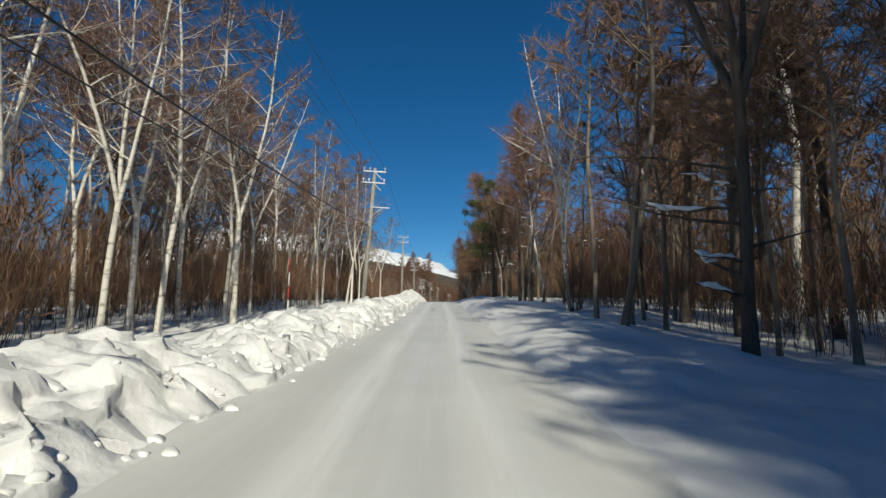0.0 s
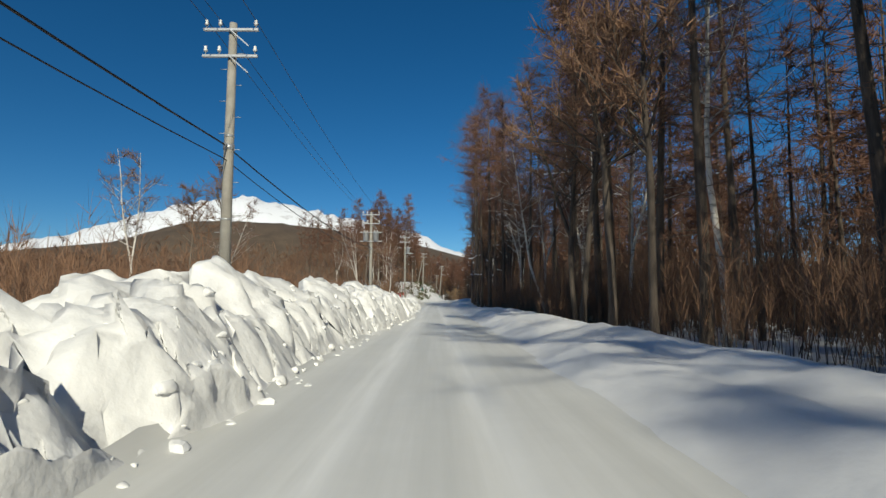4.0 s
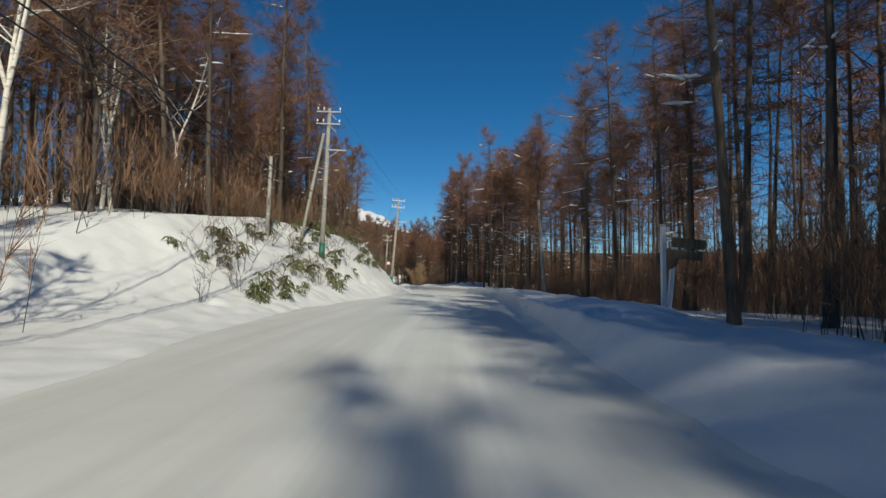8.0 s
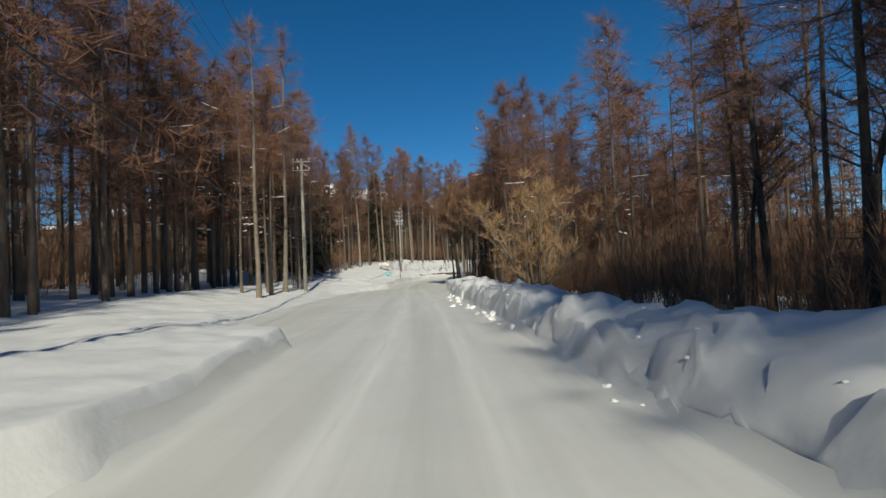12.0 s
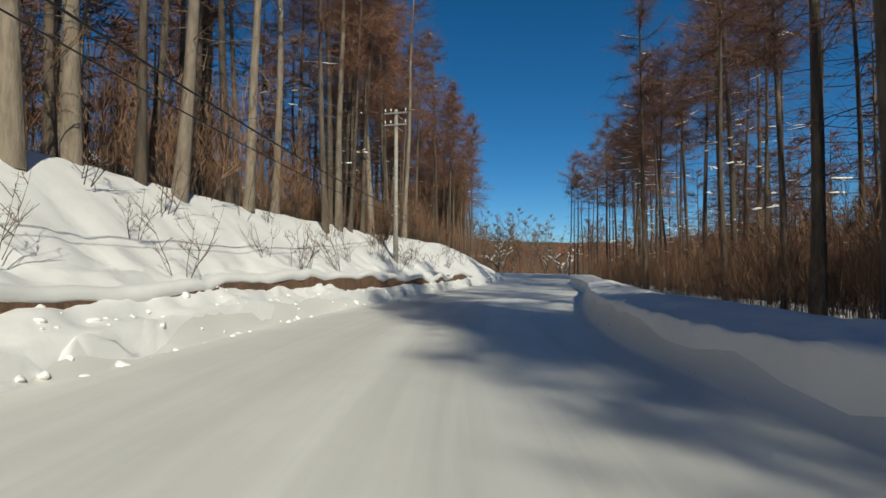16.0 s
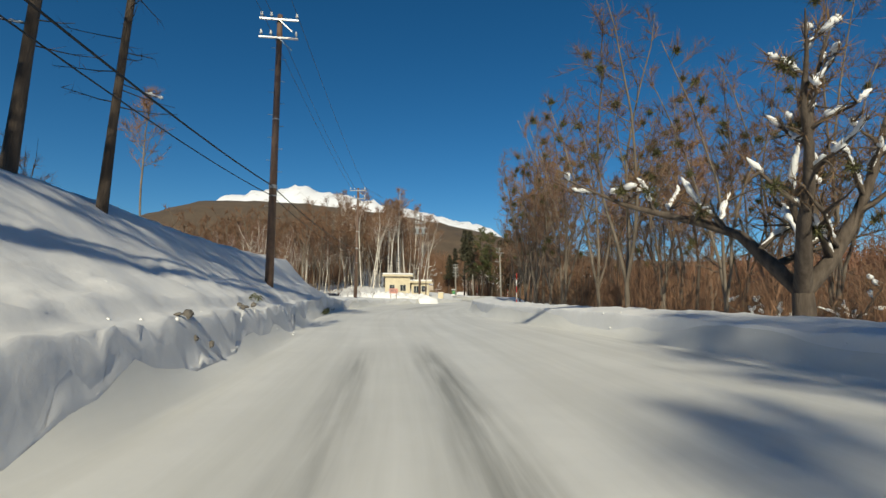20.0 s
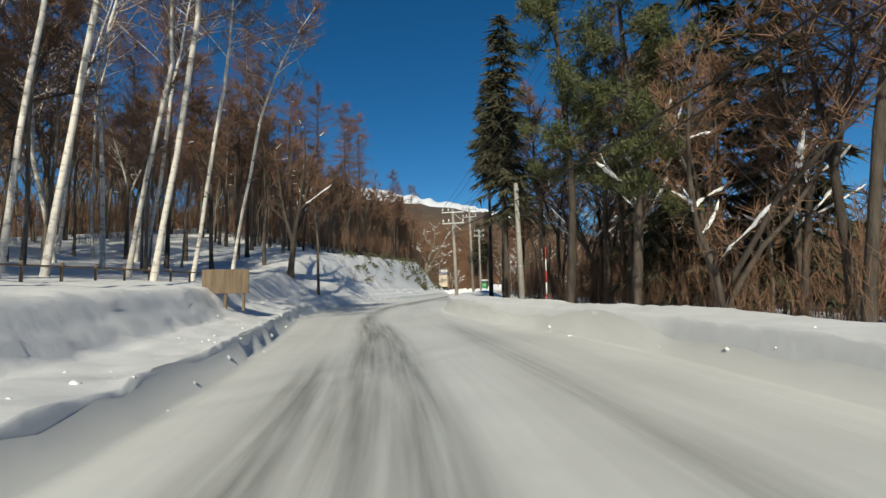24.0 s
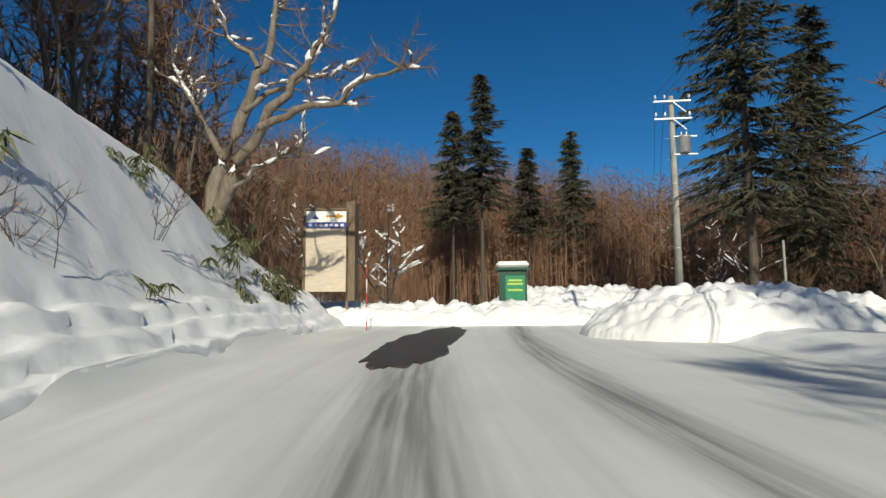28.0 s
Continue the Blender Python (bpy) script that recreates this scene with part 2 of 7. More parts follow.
def plan(t, d):
    """World x, y and the road's height at station t, d metres to the right of the line."""
    p, g = line(t)
    return p[..., 0] + g[..., 1] * d, p[..., 1] - g[..., 0] * d, p[..., 2]


def hash2(ix, iy, k):
    v = np.sin(ix * 127.1 + iy * 311.7 + k * 74.7) * 43758.5453
    return v - np.floor(v)


def vnoise(x, y, k=0):
    ix, iy = np.floor(x), np.floor(y)
    fx, fy = x - ix, y - iy
    fx, fy = fx * fx * (3 - 2 * fx), fy * fy * (3 - 2 * fy)
    a, b, c, e = hash2(ix, iy, k), hash2(ix + 1, iy, k), hash2(ix, iy + 1, k), hash2(ix + 1, iy + 1, k)
    return a + (b - a) * fx + (c - a) * fy + (a - b - c + e) * fx * fy


def fbm(x, y, k=0, octaves=4):
    return sum(vnoise(x * 2**o, y * 2**o, k + o) / 2**o for o in range(octaves)) / 1.9 - 0.5


def clods(x, y, k=0):
    """Rounded lumps: a cellular field of domes of uneven size."""
    best = np.zeros_like(x)
    ix, iy = np.floor(x), np.floor(y)
    for a in (-1, 0, 1):
        for b in (-1, 0, 1):
            cx, cy = ix + a, iy + b
            px, py = cx + hash2(cx, cy, k), cy + hash2(cx, cy, k + 9)
            r = 0.45 + 0.55 * hash2(cx, cy, k + 17)
            dd = 1 - ((x - px) ** 2 + (y - py) ** 2) / (r * r)
            best = np.maximum(best, r * np.sqrt(np.maximum(dd, 0)))
    return best


def blocks(x, y, k=0):
    """Broken slabs: each cell of the field is a tilted plate at its own height."""
    near, out = np.full_like(x, 9.0), np.zeros_like(x)
    ix, iy = np.floor(x), np.floor(y)
    for a in (-1, 0, 1):
        for b in (-1, 0, 1):
            cx, cy = ix + a, iy + b
            px, py = cx + hash2(cx, cy, k), cy + hash2(cx, cy, k + 9)
            dd = (x - px) ** 2 + (y - py) ** 2
            h = (hash2(cx, cy, k + 21) - 0.5) + (x - px) * 1.1 * (hash2(cx, cy, k + 31) - 0.5) + (y - py) * 1.1 * (hash2(cx, cy, k + 41) - 0.5)
            out = np.where(dd < near, h, out)
            near = np.minimum(near, dd)
    return out


# stations: foot of the bank, then four (distance, height) pairs outward; clod size at the end
LEFT, RIGHT = [], []
def bank(side, t, foot, d1, z1, d2, z2, d3, z3, z4, lump=0.05):
    if (side is RIGHT or t > 14.3) and d1 - foot < 0.3:
        d1 = foot + 0.15            # the berm's wall is cut nearly upright
    side.append((t, foot, 0.0, d1, z1, d2, z2, d3, z3, 30.0, z4, lump))

bank(LEFT, -1.6, 2.2, 3.00, 0.35, 3.9, 0.38, 6.5, 0.0, -0.2, 0.3)
bank(LEFT, 0.3, 2.3, 3.00, 0.32, 3.9, 0.38, 6.5, -0.1, -0.3, 0.32)
bank(LEFT, 1.4, 2.0, 2.70, 0.36, 3.8, 0.45, 6.5, 0.1, 0.0, 0.34)
bank(LEFT, 2.3, 2.3, 3.00, 0.28, 3.9, 0.32, 6.2, 0.1, 0.0, 0.32)
bank(LEFT, 2.9, 2.0, 2.70, 0.7, 3.6, 1.1, 6.2, 0.3, 0.0, 0.36)
bank(LEFT, 4.2, 2.2, 2.90, 0.9, 4.1, 1.35, 7.0, 0.4, 0.0, 0.36)
bank(LEFT, 4.75, 2.2, 2.80, 0.95, 4.0, 1.5, 7.0, 0.4, 0.0, 0.36)
bank(LEFT, 5.3, 1.4, 2.20, 0.85, 3.5, 1.45, 7.0, 0.3, 0.0, 0.38)
bank(LEFT, 5.7, 1.6, 2.30, 0.7, 3.3, 0.95, 6.2, 0.0, -0.5, 0.34)
bank(LEFT, 6.2, 1.65, 2.30, 0.28, 3.0, 0.30, 5.5, -0.6, -1.5, 0.3)
bank(LEFT, 6.8, 1.9, 2.50, 0.40, 3.2, 0.50, 5.5, -0.3, -0.8, 0.28)
bank(LEFT, 7.15, 2.3, 2.60, 0.7, 3.3, 1.0, 6.0, 0.4, 0.3, 0.26)
bank(LEFT, 7.5, 2.3, 2.80, 0.65, 3.6, 0.7, 6.0, 0.5, 1.0, 0.22)
bank(LEFT, 7.75, 2.6, 4.00, 0.35, 5.0, 0.4, 8.0, 0.5, 2.0, 0.12)
bank(LEFT, 8.1, 4.0, 6.00, 0.15, 8.0, 0.2, 11.0, 0.4, 2.4, 0.06)
bank(LEFT, 8.4, 5.0, 8.00, 0.25, 10.0, 0.3, 13.0, 1.4, 3.0, 0.06)
bank(LEFT, 8.8, 5.8, 7.4, 0.7, 9.0, 2.0, 11.5, 3.6, 4.5, 0.1)
bank(LEFT, 9.2, 5.2, 7.0, 0.9, 8.6, 2.7, 11.0, 4.6, 5.5, 0.1)
bank(LEFT, 9.6, 4.2, 5.4, 1.0, 6.4, 2.2, 8.6, 4.4, 5.5, 0.1)
bank(LEFT, 10.0, 2.3, 4.4, 0.8, 5.4, 2.1, 7.2, 4.3, 6.0, 0.09)
bank(LEFT, 10.7, 2.6, 4.5, 0.8, 5.6, 2.2, 7.4, 4.6, 6.5, 0.08)
bank(LEFT, 11.5, 3.8, 5.0, 0.9, 6.2, 2.0, 8.2, 4.8, 6.5, 0.08)
bank(LEFT, 11.85, 4.4, 5.2, 0.8, 6.6, 1.6, 8.6, 3.4, 5.0, 0.1)
bank(LEFT, 12.15, 2.35, 2.6, 0.45, 5.0, 0.6, 8.0, 0.5, 1.4, 0.06)
bank(LEFT, 12.45, 2.9, 3.15, 0.42, 5.2, 0.55, 8.0, 0.4, 1.4, 0.06)
bank(LEFT, 12.6, 5.6, 6.2, 0.3, 8.5, 0.4, 11.0, 0.4, 1.4, 0.06)
bank(LEFT, 13.0, 7.0, 9.0, 0.2, 11.0, 0.3, 14.0, 0.8, 1.5, 0.05)
bank(LEFT, 14.0, 7.0, 8.50, 0.4, 10.0, 0.6, 14.0, 1.2, 2.0, 0.05)
bank(LEFT, 14.6, 3.2, 3.48, 0.45, 5.0, 0.7, 7.5, 1.5, 4.0, 0.1)
bank(LEFT, 15.0, 4.3, 4.58, 0.5, 6.0, 0.6, 9.0, 1.0, 3.0, 0.06)
bank(LEFT, 15.4, 3.9, 4.18, 0.8, 5.2, 1.1, 9.0, 2.4, 3.0, 0.06)
bank(LEFT, 15.8, 4.2, 4.48, 0.8, 5.4, 1.5, 9.0, 3.3, 4.0, 0.15)
bank(LEFT, 16.3, 4.7, 4.98, 0.55, 6.1, 1.15, 10.0, 4.1, 4.6, 0.15)
bank(LEFT, 17.4, 4.7, 4.98, 0.5, 6.1, 1.1, 10.0, 3.9, 4.4, 0.15)
bank(LEFT, 18.1, 4.3, 4.6, 0.6, 6.0, 1.7, 8.8, 4.0, 4.6, 0.12)
bank(LEFT, 18.6, 3.8, 4.4, 0.7, 5.8, 1.9, 8.2, 3.4, 4.0, 0.12)
bank(LEFT, 19.3, 2.6, 2.88, 0.5, 4.5, 1.1, 6.8, 1.6, 2.5, 0.12)
bank(LEFT, 19.75, 2.3, 2.6, 0.75, 3.9, 1.2, 5.6, 2.2, 2.8, 0.10)
bank(LEFT, 20.2, 2.8, 3.1, 0.95, 4.2, 1.5, 6.2, 3.2, 4.0, 0.07)
bank(LEFT, 20.8, 3.3, 3.6, 0.95, 4.5, 1.5, 6.4, 3.0, 3.6, 0.07)
bank(LEFT, 21.3, 4.0, 4.3, 1.0, 5.1, 1.8, 6.4, 3.2, 3.2, 0.08)
bank(LEFT, 21.65, 4.4, 4.7, 0.7, 5.8, 1.1, 7.4, 0.9, 0.2, 0.08)
bank(LEFT, 21.9, 4.6, 4.88, 0.7, 6.2, 0.85, 8.0, 0.4, 0.0, 0.08)
bank(LEFT, 22.4, 5.2, 5.48, 0.6, 7.0, 0.7, 9.0, 0.4, 0.4, 0.08)
bank(LEFT, 23.0, 4.0, 4.28, 0.6, 6.0, 0.6, 8.0, 0.7, 2.0, 0.08)
bank(LEFT, 23.7, 2.4, 2.65, 0.42, 3.75, 0.50, 4.5, 1.25, 2.8, 0.05)
bank(LEFT, 24.4, 2.8, 3.05, 0.44, 4.15, 0.52, 4.9, 1.35, 3.2, 0.05)
bank(LEFT, 24.8, 3.3, 3.55, 0.5, 4.6, 0.8, 5.2, 1.5, 4.5, 0.07)
bank(LEFT, 25.4, 4.4, 4.65, 0.45, 5.9, 0.9, 7.4, 2.3, 5.0, 0.07)
bank(LEFT, 25.9, 4.4, 5.2, 1.0, 6.4, 2.3, 8.8, 4.4, 7.0, 0.06)
bank(LEFT, 26.4, 3.8, 4.05, 0.45, 5.2, 1.2, 8.2, 5.0, 9.0, 0.09)
bank(LEFT, 27.3, 3.3, 3.55, 0.42, 4.9, 1.15, 8.2, 5.8, 10.0, 0.1)
bank(LEFT, 28.3, 4.2, 4.45, 0.42, 5.6, 1.25, 8.2, 6.3, 10.0, 0.1)
bank(LEFT, 28.65, 4.6, 4.85, 0.42, 6.0, 1.3, 8.7, 5.4, 9.0, 0.1)
bank(LEFT, 28.95, 4.6, 5.4, 0.5, 6.6, 1.6, 9.5, 3.0, 7.0, 0.08)
bank(LEFT, 29.3, 10.0, 11.00, 0.4, 13.0, 0.6, 16.0, 1.0, 3.0, 0.08)
bank(LEFT, 32.0, 10.0, 11.00, 0.4, 13.0, 0.6, 16.0, 1.0, 3.0, 0.08)
bank(RIGHT, -1.6, 1.6, 3.00, 0.2, 4.5, 0.45, 6.5, 0.2, -0.8)
bank(RIGHT, 0.3, 1.6, 3.00, 0.2, 4.5, 0.35, 6.5, -0.1, -0.8)
bank(RIGHT, 1.0, 1.6, 3.00, 0.35, 4.5, 0.5, 7.0, 0.4, -0.2)
bank(RIGHT, 1.8, 1.7, 3.00, 0.4, 4.5, 0.65, 7.0, 0.6, 0.3)
bank(RIGHT, 2.8, 2.0, 3.20, 0.3, 4.5, 0.6, 6.5, 0.5, 0.0)
bank(RIGHT, 4.6, 2.0, 3.20, 0.4, 4.3, 0.6, 6.3, -0.1, -0.8)
bank(RIGHT, 5.2, 2.0, 3.10, 0.5, 4.0, 0.62, 6.0, -0.4, -1.1)
bank(RIGHT, 6.2, 1.6, 3.00, 0.25, 4.0, 0.2, 5.8, -0.6, -1.9)
bank(RIGHT, 7.2, 1.8, 3.20, 0.3, 5.0, 0.5, 8.0, 0.6, 0.3)
bank(RIGHT, 8.0, 2.2, 3.20, 0.5, 4.5, 0.6, 7.0, 0.4, 0.0)
bank(RIGHT, 8.7, 2.35, 2.63, 0.6, 3.8, 0.75, 5.5, 0.3, -0.6)
bank(RIGHT, 9.5, 2.7, 2.98, 0.5, 4.1, 0.58, 5.8, -0.9, -2.2)
bank(RIGHT, 10.3, 2.6, 2.88, 0.52, 4.1, 0.6, 5.8, -0.8, -2.0)
bank(RIGHT, 10.9, 2.3, 2.58, 0.6, 4.0, 0.75, 7.0, 1.1, 0.4)
bank(RIGHT, 11.4, 2.2, 2.48, 0.6, 4.0, 0.8, 7.0, 1.5, 0.5)
bank(RIGHT, 11.9, 2.1, 2.38, 0.7, 3.6, 1.0, 5.4, 0.6, -0.4, 0.17)
bank(RIGHT, 12.2, 1.95, 2.3, 0.55, 3.2, 0.66, 4.8, -0.5, -1.8, 0.22)
bank(RIGHT, 12.5, 1.9, 2.25, 0.6, 3.2, 0.7, 4.8, -0.5, -1.8, 0.24)
bank(RIGHT, 12.8, 1.85, 2.2, 0.65, 3.3, 0.75, 4.8, -0.5, -1.8, 0.26)
bank(RIGHT, 13.4, 1.9, 2.3, 0.7, 3.4, 0.9, 5.4, -0.1, -1.4, 0.26)
bank(RIGHT, 14.7, 3.9, 4.18, 0.6, 5.2, 0.75, 7.0, 0.2, -1.0)
bank(RIGHT, 15.8, 3.6, 3.88, 0.6, 4.9, 0.75, 7.0, 0.1, -1.5)
bank(RIGHT, 16.4, 3.0, 3.28, 0.65, 4.3, 0.8, 6.5, 0.1, -1.5)
bank(RIGHT, 17.3, 4.3, 4.58, 0.6, 5.6, 0.7, 8.0, 0.0, -2.0)
bank(RIGHT, 18.3, 4.0, 4.28, 0.65, 5.3, 0.8, 8.0, 0.0, -2.5)
bank(RIGHT, 19.3, 8.0, 8.28, 0.5, 9.8, 0.7, 12.0, -0.3, -3.0)
bank(RIGHT, 20.0, 9.0, 9.28, 0.6, 10.6, 0.75, 13.0, -0.5, -3.0)
bank(RIGHT, 20.5, 7.5, 7.78, 0.7, 9.0, 0.85, 11.0, -0.3, -2.5)
bank(RIGHT, 21.2, 5.6, 5.88, 0.75, 7.0, 0.9, 9.0, 0.0, -1.5)
bank(RIGHT, 21.9, 5.0, 5.28, 0.8, 6.5, 0.95, 9.0, 0.0, -1.5)
bank(RIGHT, 22.6, 4.5, 4.78, 0.8, 6.0, 0.9, 9.0, 0.1, -1.5)
bank(RIGHT, 23.8, 4.4, 4.68, 0.65, 5.8, 0.75, 8.0, 0.0, -1.5)
bank(RIGHT, 24.4, 5.2, 5.48, 0.7, 6.6, 0.8, 8.5, 0.0, -1.2)
bank(RIGHT, 25.2, 3.5, 3.78, 0.75, 5.0, 0.85, 8.0, 0.2, -0.8)
bank(RIGHT, 26.3, 3.8, 4.08, 0.75, 5.1, 0.85, 8.0, 0.2, -0.8)
bank(RIGHT, 27.4, 4.8, 5.08, 0.75, 6.2, 0.85, 9.0, 0.1, -0.5, 0.08)
bank(RIGHT, 27.9, 6.0, 6.28, 0.8, 7.5, 0.8, 10.0, 0.3, -0.5, 0.1)
bank(RIGHT, 28.3, 8.0, 9.00, 0.3, 10.0, 0.4, 13.0, 0.3, -0.5)
bank(RIGHT, 32.0, 9.0, 10.00, 0.3, 11.0, 0.4, 14.0, 0.3, -0.5)


LT, RT = np.array(LEFT), np.array(RIGHT)


def section(side, t):
    return np.stack([np.interp(t, side[:, 0], side[:, k]) for k in range(1, 12)], -1)


def rise(t, d):
    """Height of the snow above the road's line at station t and offset d (right is +), without the small lumps."""
    t, d = np.asarray(t, float), np.asarray(d, float)
    out = np.zeros(np.broadcast(t, d).shape)
    t, d = np.broadcast_to(t, out.shape), np.broadcast_to(d, out.shape)
    for side, sign in ((LT, -1), (RT, 1)):
        s = section(side, t)
        a = d * sign
        z = np.zeros(out.shape)
        for k in range(0, 8, 2):
            u = np.clip((a - s[..., k]) / np.maximum(s[..., k + 2] - s[..., k], 0.05), 0, 1)
            w = u * u * (3 - 2 * u) * 0.5 + u * 0.5
            z = z + (s[..., k + 3] - s[..., k + 1]) * w
        out = out + np.where(a > 0, z, 0)
    return out


def floor_z(t, d):
    x, y, z = plan(np.array([t]), np.array([d]))
    return float(x[0]), float(y[0]), float(z[0] + rise(np.array([t]), np.array([d]))[0])


def at(t, d, h=0.0):
    """A place on the snow at station t and offset d, h metres up."""
    x, y, z = floor_z(t, d)
    return Vector((x, y, z + h))


def heading(t):
    g = line(np.array([t]))[1][0]
    return math.degrees(math.atan2(-g[0], g[1]))


def mesh_from(name, verts, faces, mat, smooth=False):
    me = bpy.data.meshes.new(name)
    me.from_pydata([tuple(v) for v in verts], [], [tuple(f) for f in faces])
    me.materials.append(mat)
    if smooth:
        me.shade_smooth()
    return me


def fast_mesh(name, verts, faces, mat, smooth=False):
    """The same for big arrays: faces is an (n, k) array."""
    verts, faces = np.asarray(verts, np.float32), np.asarray(faces, np.int32)
    me = bpy.data.meshes.new(name)
    me.vertices.add(len(verts))
    me.vertices.foreach_set("co", verts.ravel())
    k = faces.shape[1]
    me.loops.add(faces.size)
    me.loops.foreach_set("vertex_index", faces.ravel())
    me.polygons.add(len(faces))
    me.polygons.foreach_set("loop_start", np.arange(len(faces), dtype=np.int32) * k)
    me.update(calc_edges=True)
    me.materials.append(mat)
    if smooth:
        me.shade_smooth()
    return me


def part(name, bm, mat, parent, label=""):
    """One mesh object under a thing or a part; bm is a bmesh or a mesh."""
    if isinstance(bm, bpy.types.Mesh):
        me = bm
    else:
        me = bpy.data.meshes.new(name)
        bm.to_mesh(me)
        bm.free()
        me.materials.append(mat)
    ob = new(name, me)
    ob.parent = parent
    if label:
        ob["label"] = label
    return ob


def thing(name, label, category, m=None, group="", kind=""):
    ob = new(name)
    ob.empty_display_size = 0.2
    if m is not None:
        ob.matrix_world = m
    return tagged(ob, label, category, group, kind)


# ---- the snow: road and both banks ----
STEP = 0.22
ARC = np.concatenate([[0], np.cumsum(np.linalg.norm(np.diff(line(np.linspace(-1.55, 31.9, 4000))[0][:, :2], axis=0), axis=1))])
S_ALL = np.arange(0, ARC[-1], STEP)
T_ALL = np.interp(S_ALL, ARC, np.linspace(-1.55, 31.9, 4000))


def strip(name, cols, t, dist, lumps, mat, label, category):
    """A ribbon of ground: t (n,), dist (n, cols) offsets; lumps is added to its height."""
    tt = np.repeat(t[:, None], cols, 1)
    x, y, z = plan(tt, dist)
    z = z + rise(tt, dist) + lumps
    V = np.stack([x, y, z], -1).reshape(-1, 3)
    n = len(t)
    i = np.arange(n - 1)[:, None] * cols + np.arange(cols - 1)[None, :]
    F = np.stack([i, i + 1, i + cols + 1, i + cols], -1).reshape(-1, 4)
    me = fast_mesh(name, V, F, mat, True)
    ob = new(name, me)
    tagged(ob, label, category, kind="structure")
    return me, tt


def gauss(d, c, w):
    return np.exp(-((d - c) / w) ** 2)


n_st = len(T_ALL)
SL, SR = section(LT, T_ALL), section(RT, T_ALL)
wob_l = 0.35 * fbm(S_ALL * 0.35, S_ALL * 0, 3)
wob_r = 0.18 * fbm(S_ALL * 0.30, S_ALL * 0, 5)
FL, FR = SL[:, 0] + wob_l, SR[:, 0] + wob_r
u = np.linspace(0, 1, 46)[None, :]
road_d = -(FL + 0.1)[:, None] * (1 - u) + (FR + 0.1)[:, None] * u
road_d = road_d[::2]
tt = np.repeat(T_ALL[::2, None], 46, 1)
ss = np.repeat(S_ALL[::2, None], 46, 1)
ruts = -0.03 * (gauss(road_d, -0.95, 0.2) + gauss(road_d, 0.5, 0.2)) + 0.03 * fbm(road_d * 0.8, ss * 0.2, 2, 3)
road_me, _ = strip("road", 46, T_ALL[::2], road_d, ruts, ROAD, "packed white snow road with pale wheel tracks", "road")
grey = np.zeros_like(road_d)
def slush_track(t0, t1, c0, c1, width, amount):
    """A grey wheel track from station t0 to t1, wandering from offset c0 to c1."""
    global grey
    w = np.clip((tt - t0) / 0.2, 0, 1) * np.clip((t1 - tt) / 0.2, 0, 1)
    c = c0 + (c1 - c0) * np.clip((tt - t0) / (t1 - t0), 0, 1)
    grey = grey + amount * w * gauss(road_d, c, width)


slush_track(14.3, 16.4, 0.0, 0.6, 0.9, 0.28)
slush_track(18.9, 20.6, -0.75, -0.9, 0.22, 0.9)
slush_track(18.9, 20.6, 0.75, 0.55, 0.28, 1.25)
slush_track(21.6, 22.6, 0.2, 0.6, 0.7, 0.55)
slush_track(23.4, 24.5, -1.15, -1.3, 0.34, 0.85)
slush_track(1.3, 1.75, -0.45, -0.5, 0.14, 0.7)
slush_track(23.4, 24.9, 0.35, 0.1, 0.34, 0.85)
slush_track(23.6, 24.9, 1.9, 2.4, 0.4, 0.5)
slush_track(24.0, 25.8, -0.6, -0.4, 0.4, 0.9)
slush_track(25.6, 28.6, 0.0, -0.3, 0.75, 1.1)
slush_track(26.2, 29.6, 1.5, 3.2, 0.45, 1.0)

track = 0.85 * (gauss(road_d, -0.95, 0.22) + 0.8 * gauss(road_d, 0.5, 0.22)) * np.interp(tt, [0, 7, 7.6, 9.2, 9.6, 15, 18.5, 19], [0.8, 0.8, 0.5, 0.5, 1, 0.5, 0.3, 0.2])
for nm, val in (("slush", grey), ("track", track)):
    a_ = road_me.attributes.new(nm, "FLOAT", "POINT")
    a_.data.foreach_set("value", np.clip(val, 0, 1).astype(np.float32).ravel())
lay = road_me.uv_layers.new(name="UVMap")
li = np.empty(len(road_me.loops), np.int32)
road_me.loops.foreach_get("vertex_index", li)
lay.data.foreach_set("uv", np.stack([road_d.ravel()[li], ss.ravel()[li]], -1).astype(np.float32).ravel())


def ease(x):
    x = np.clip(x, 0, 1)
    return x * x * (3 - 2 * x)


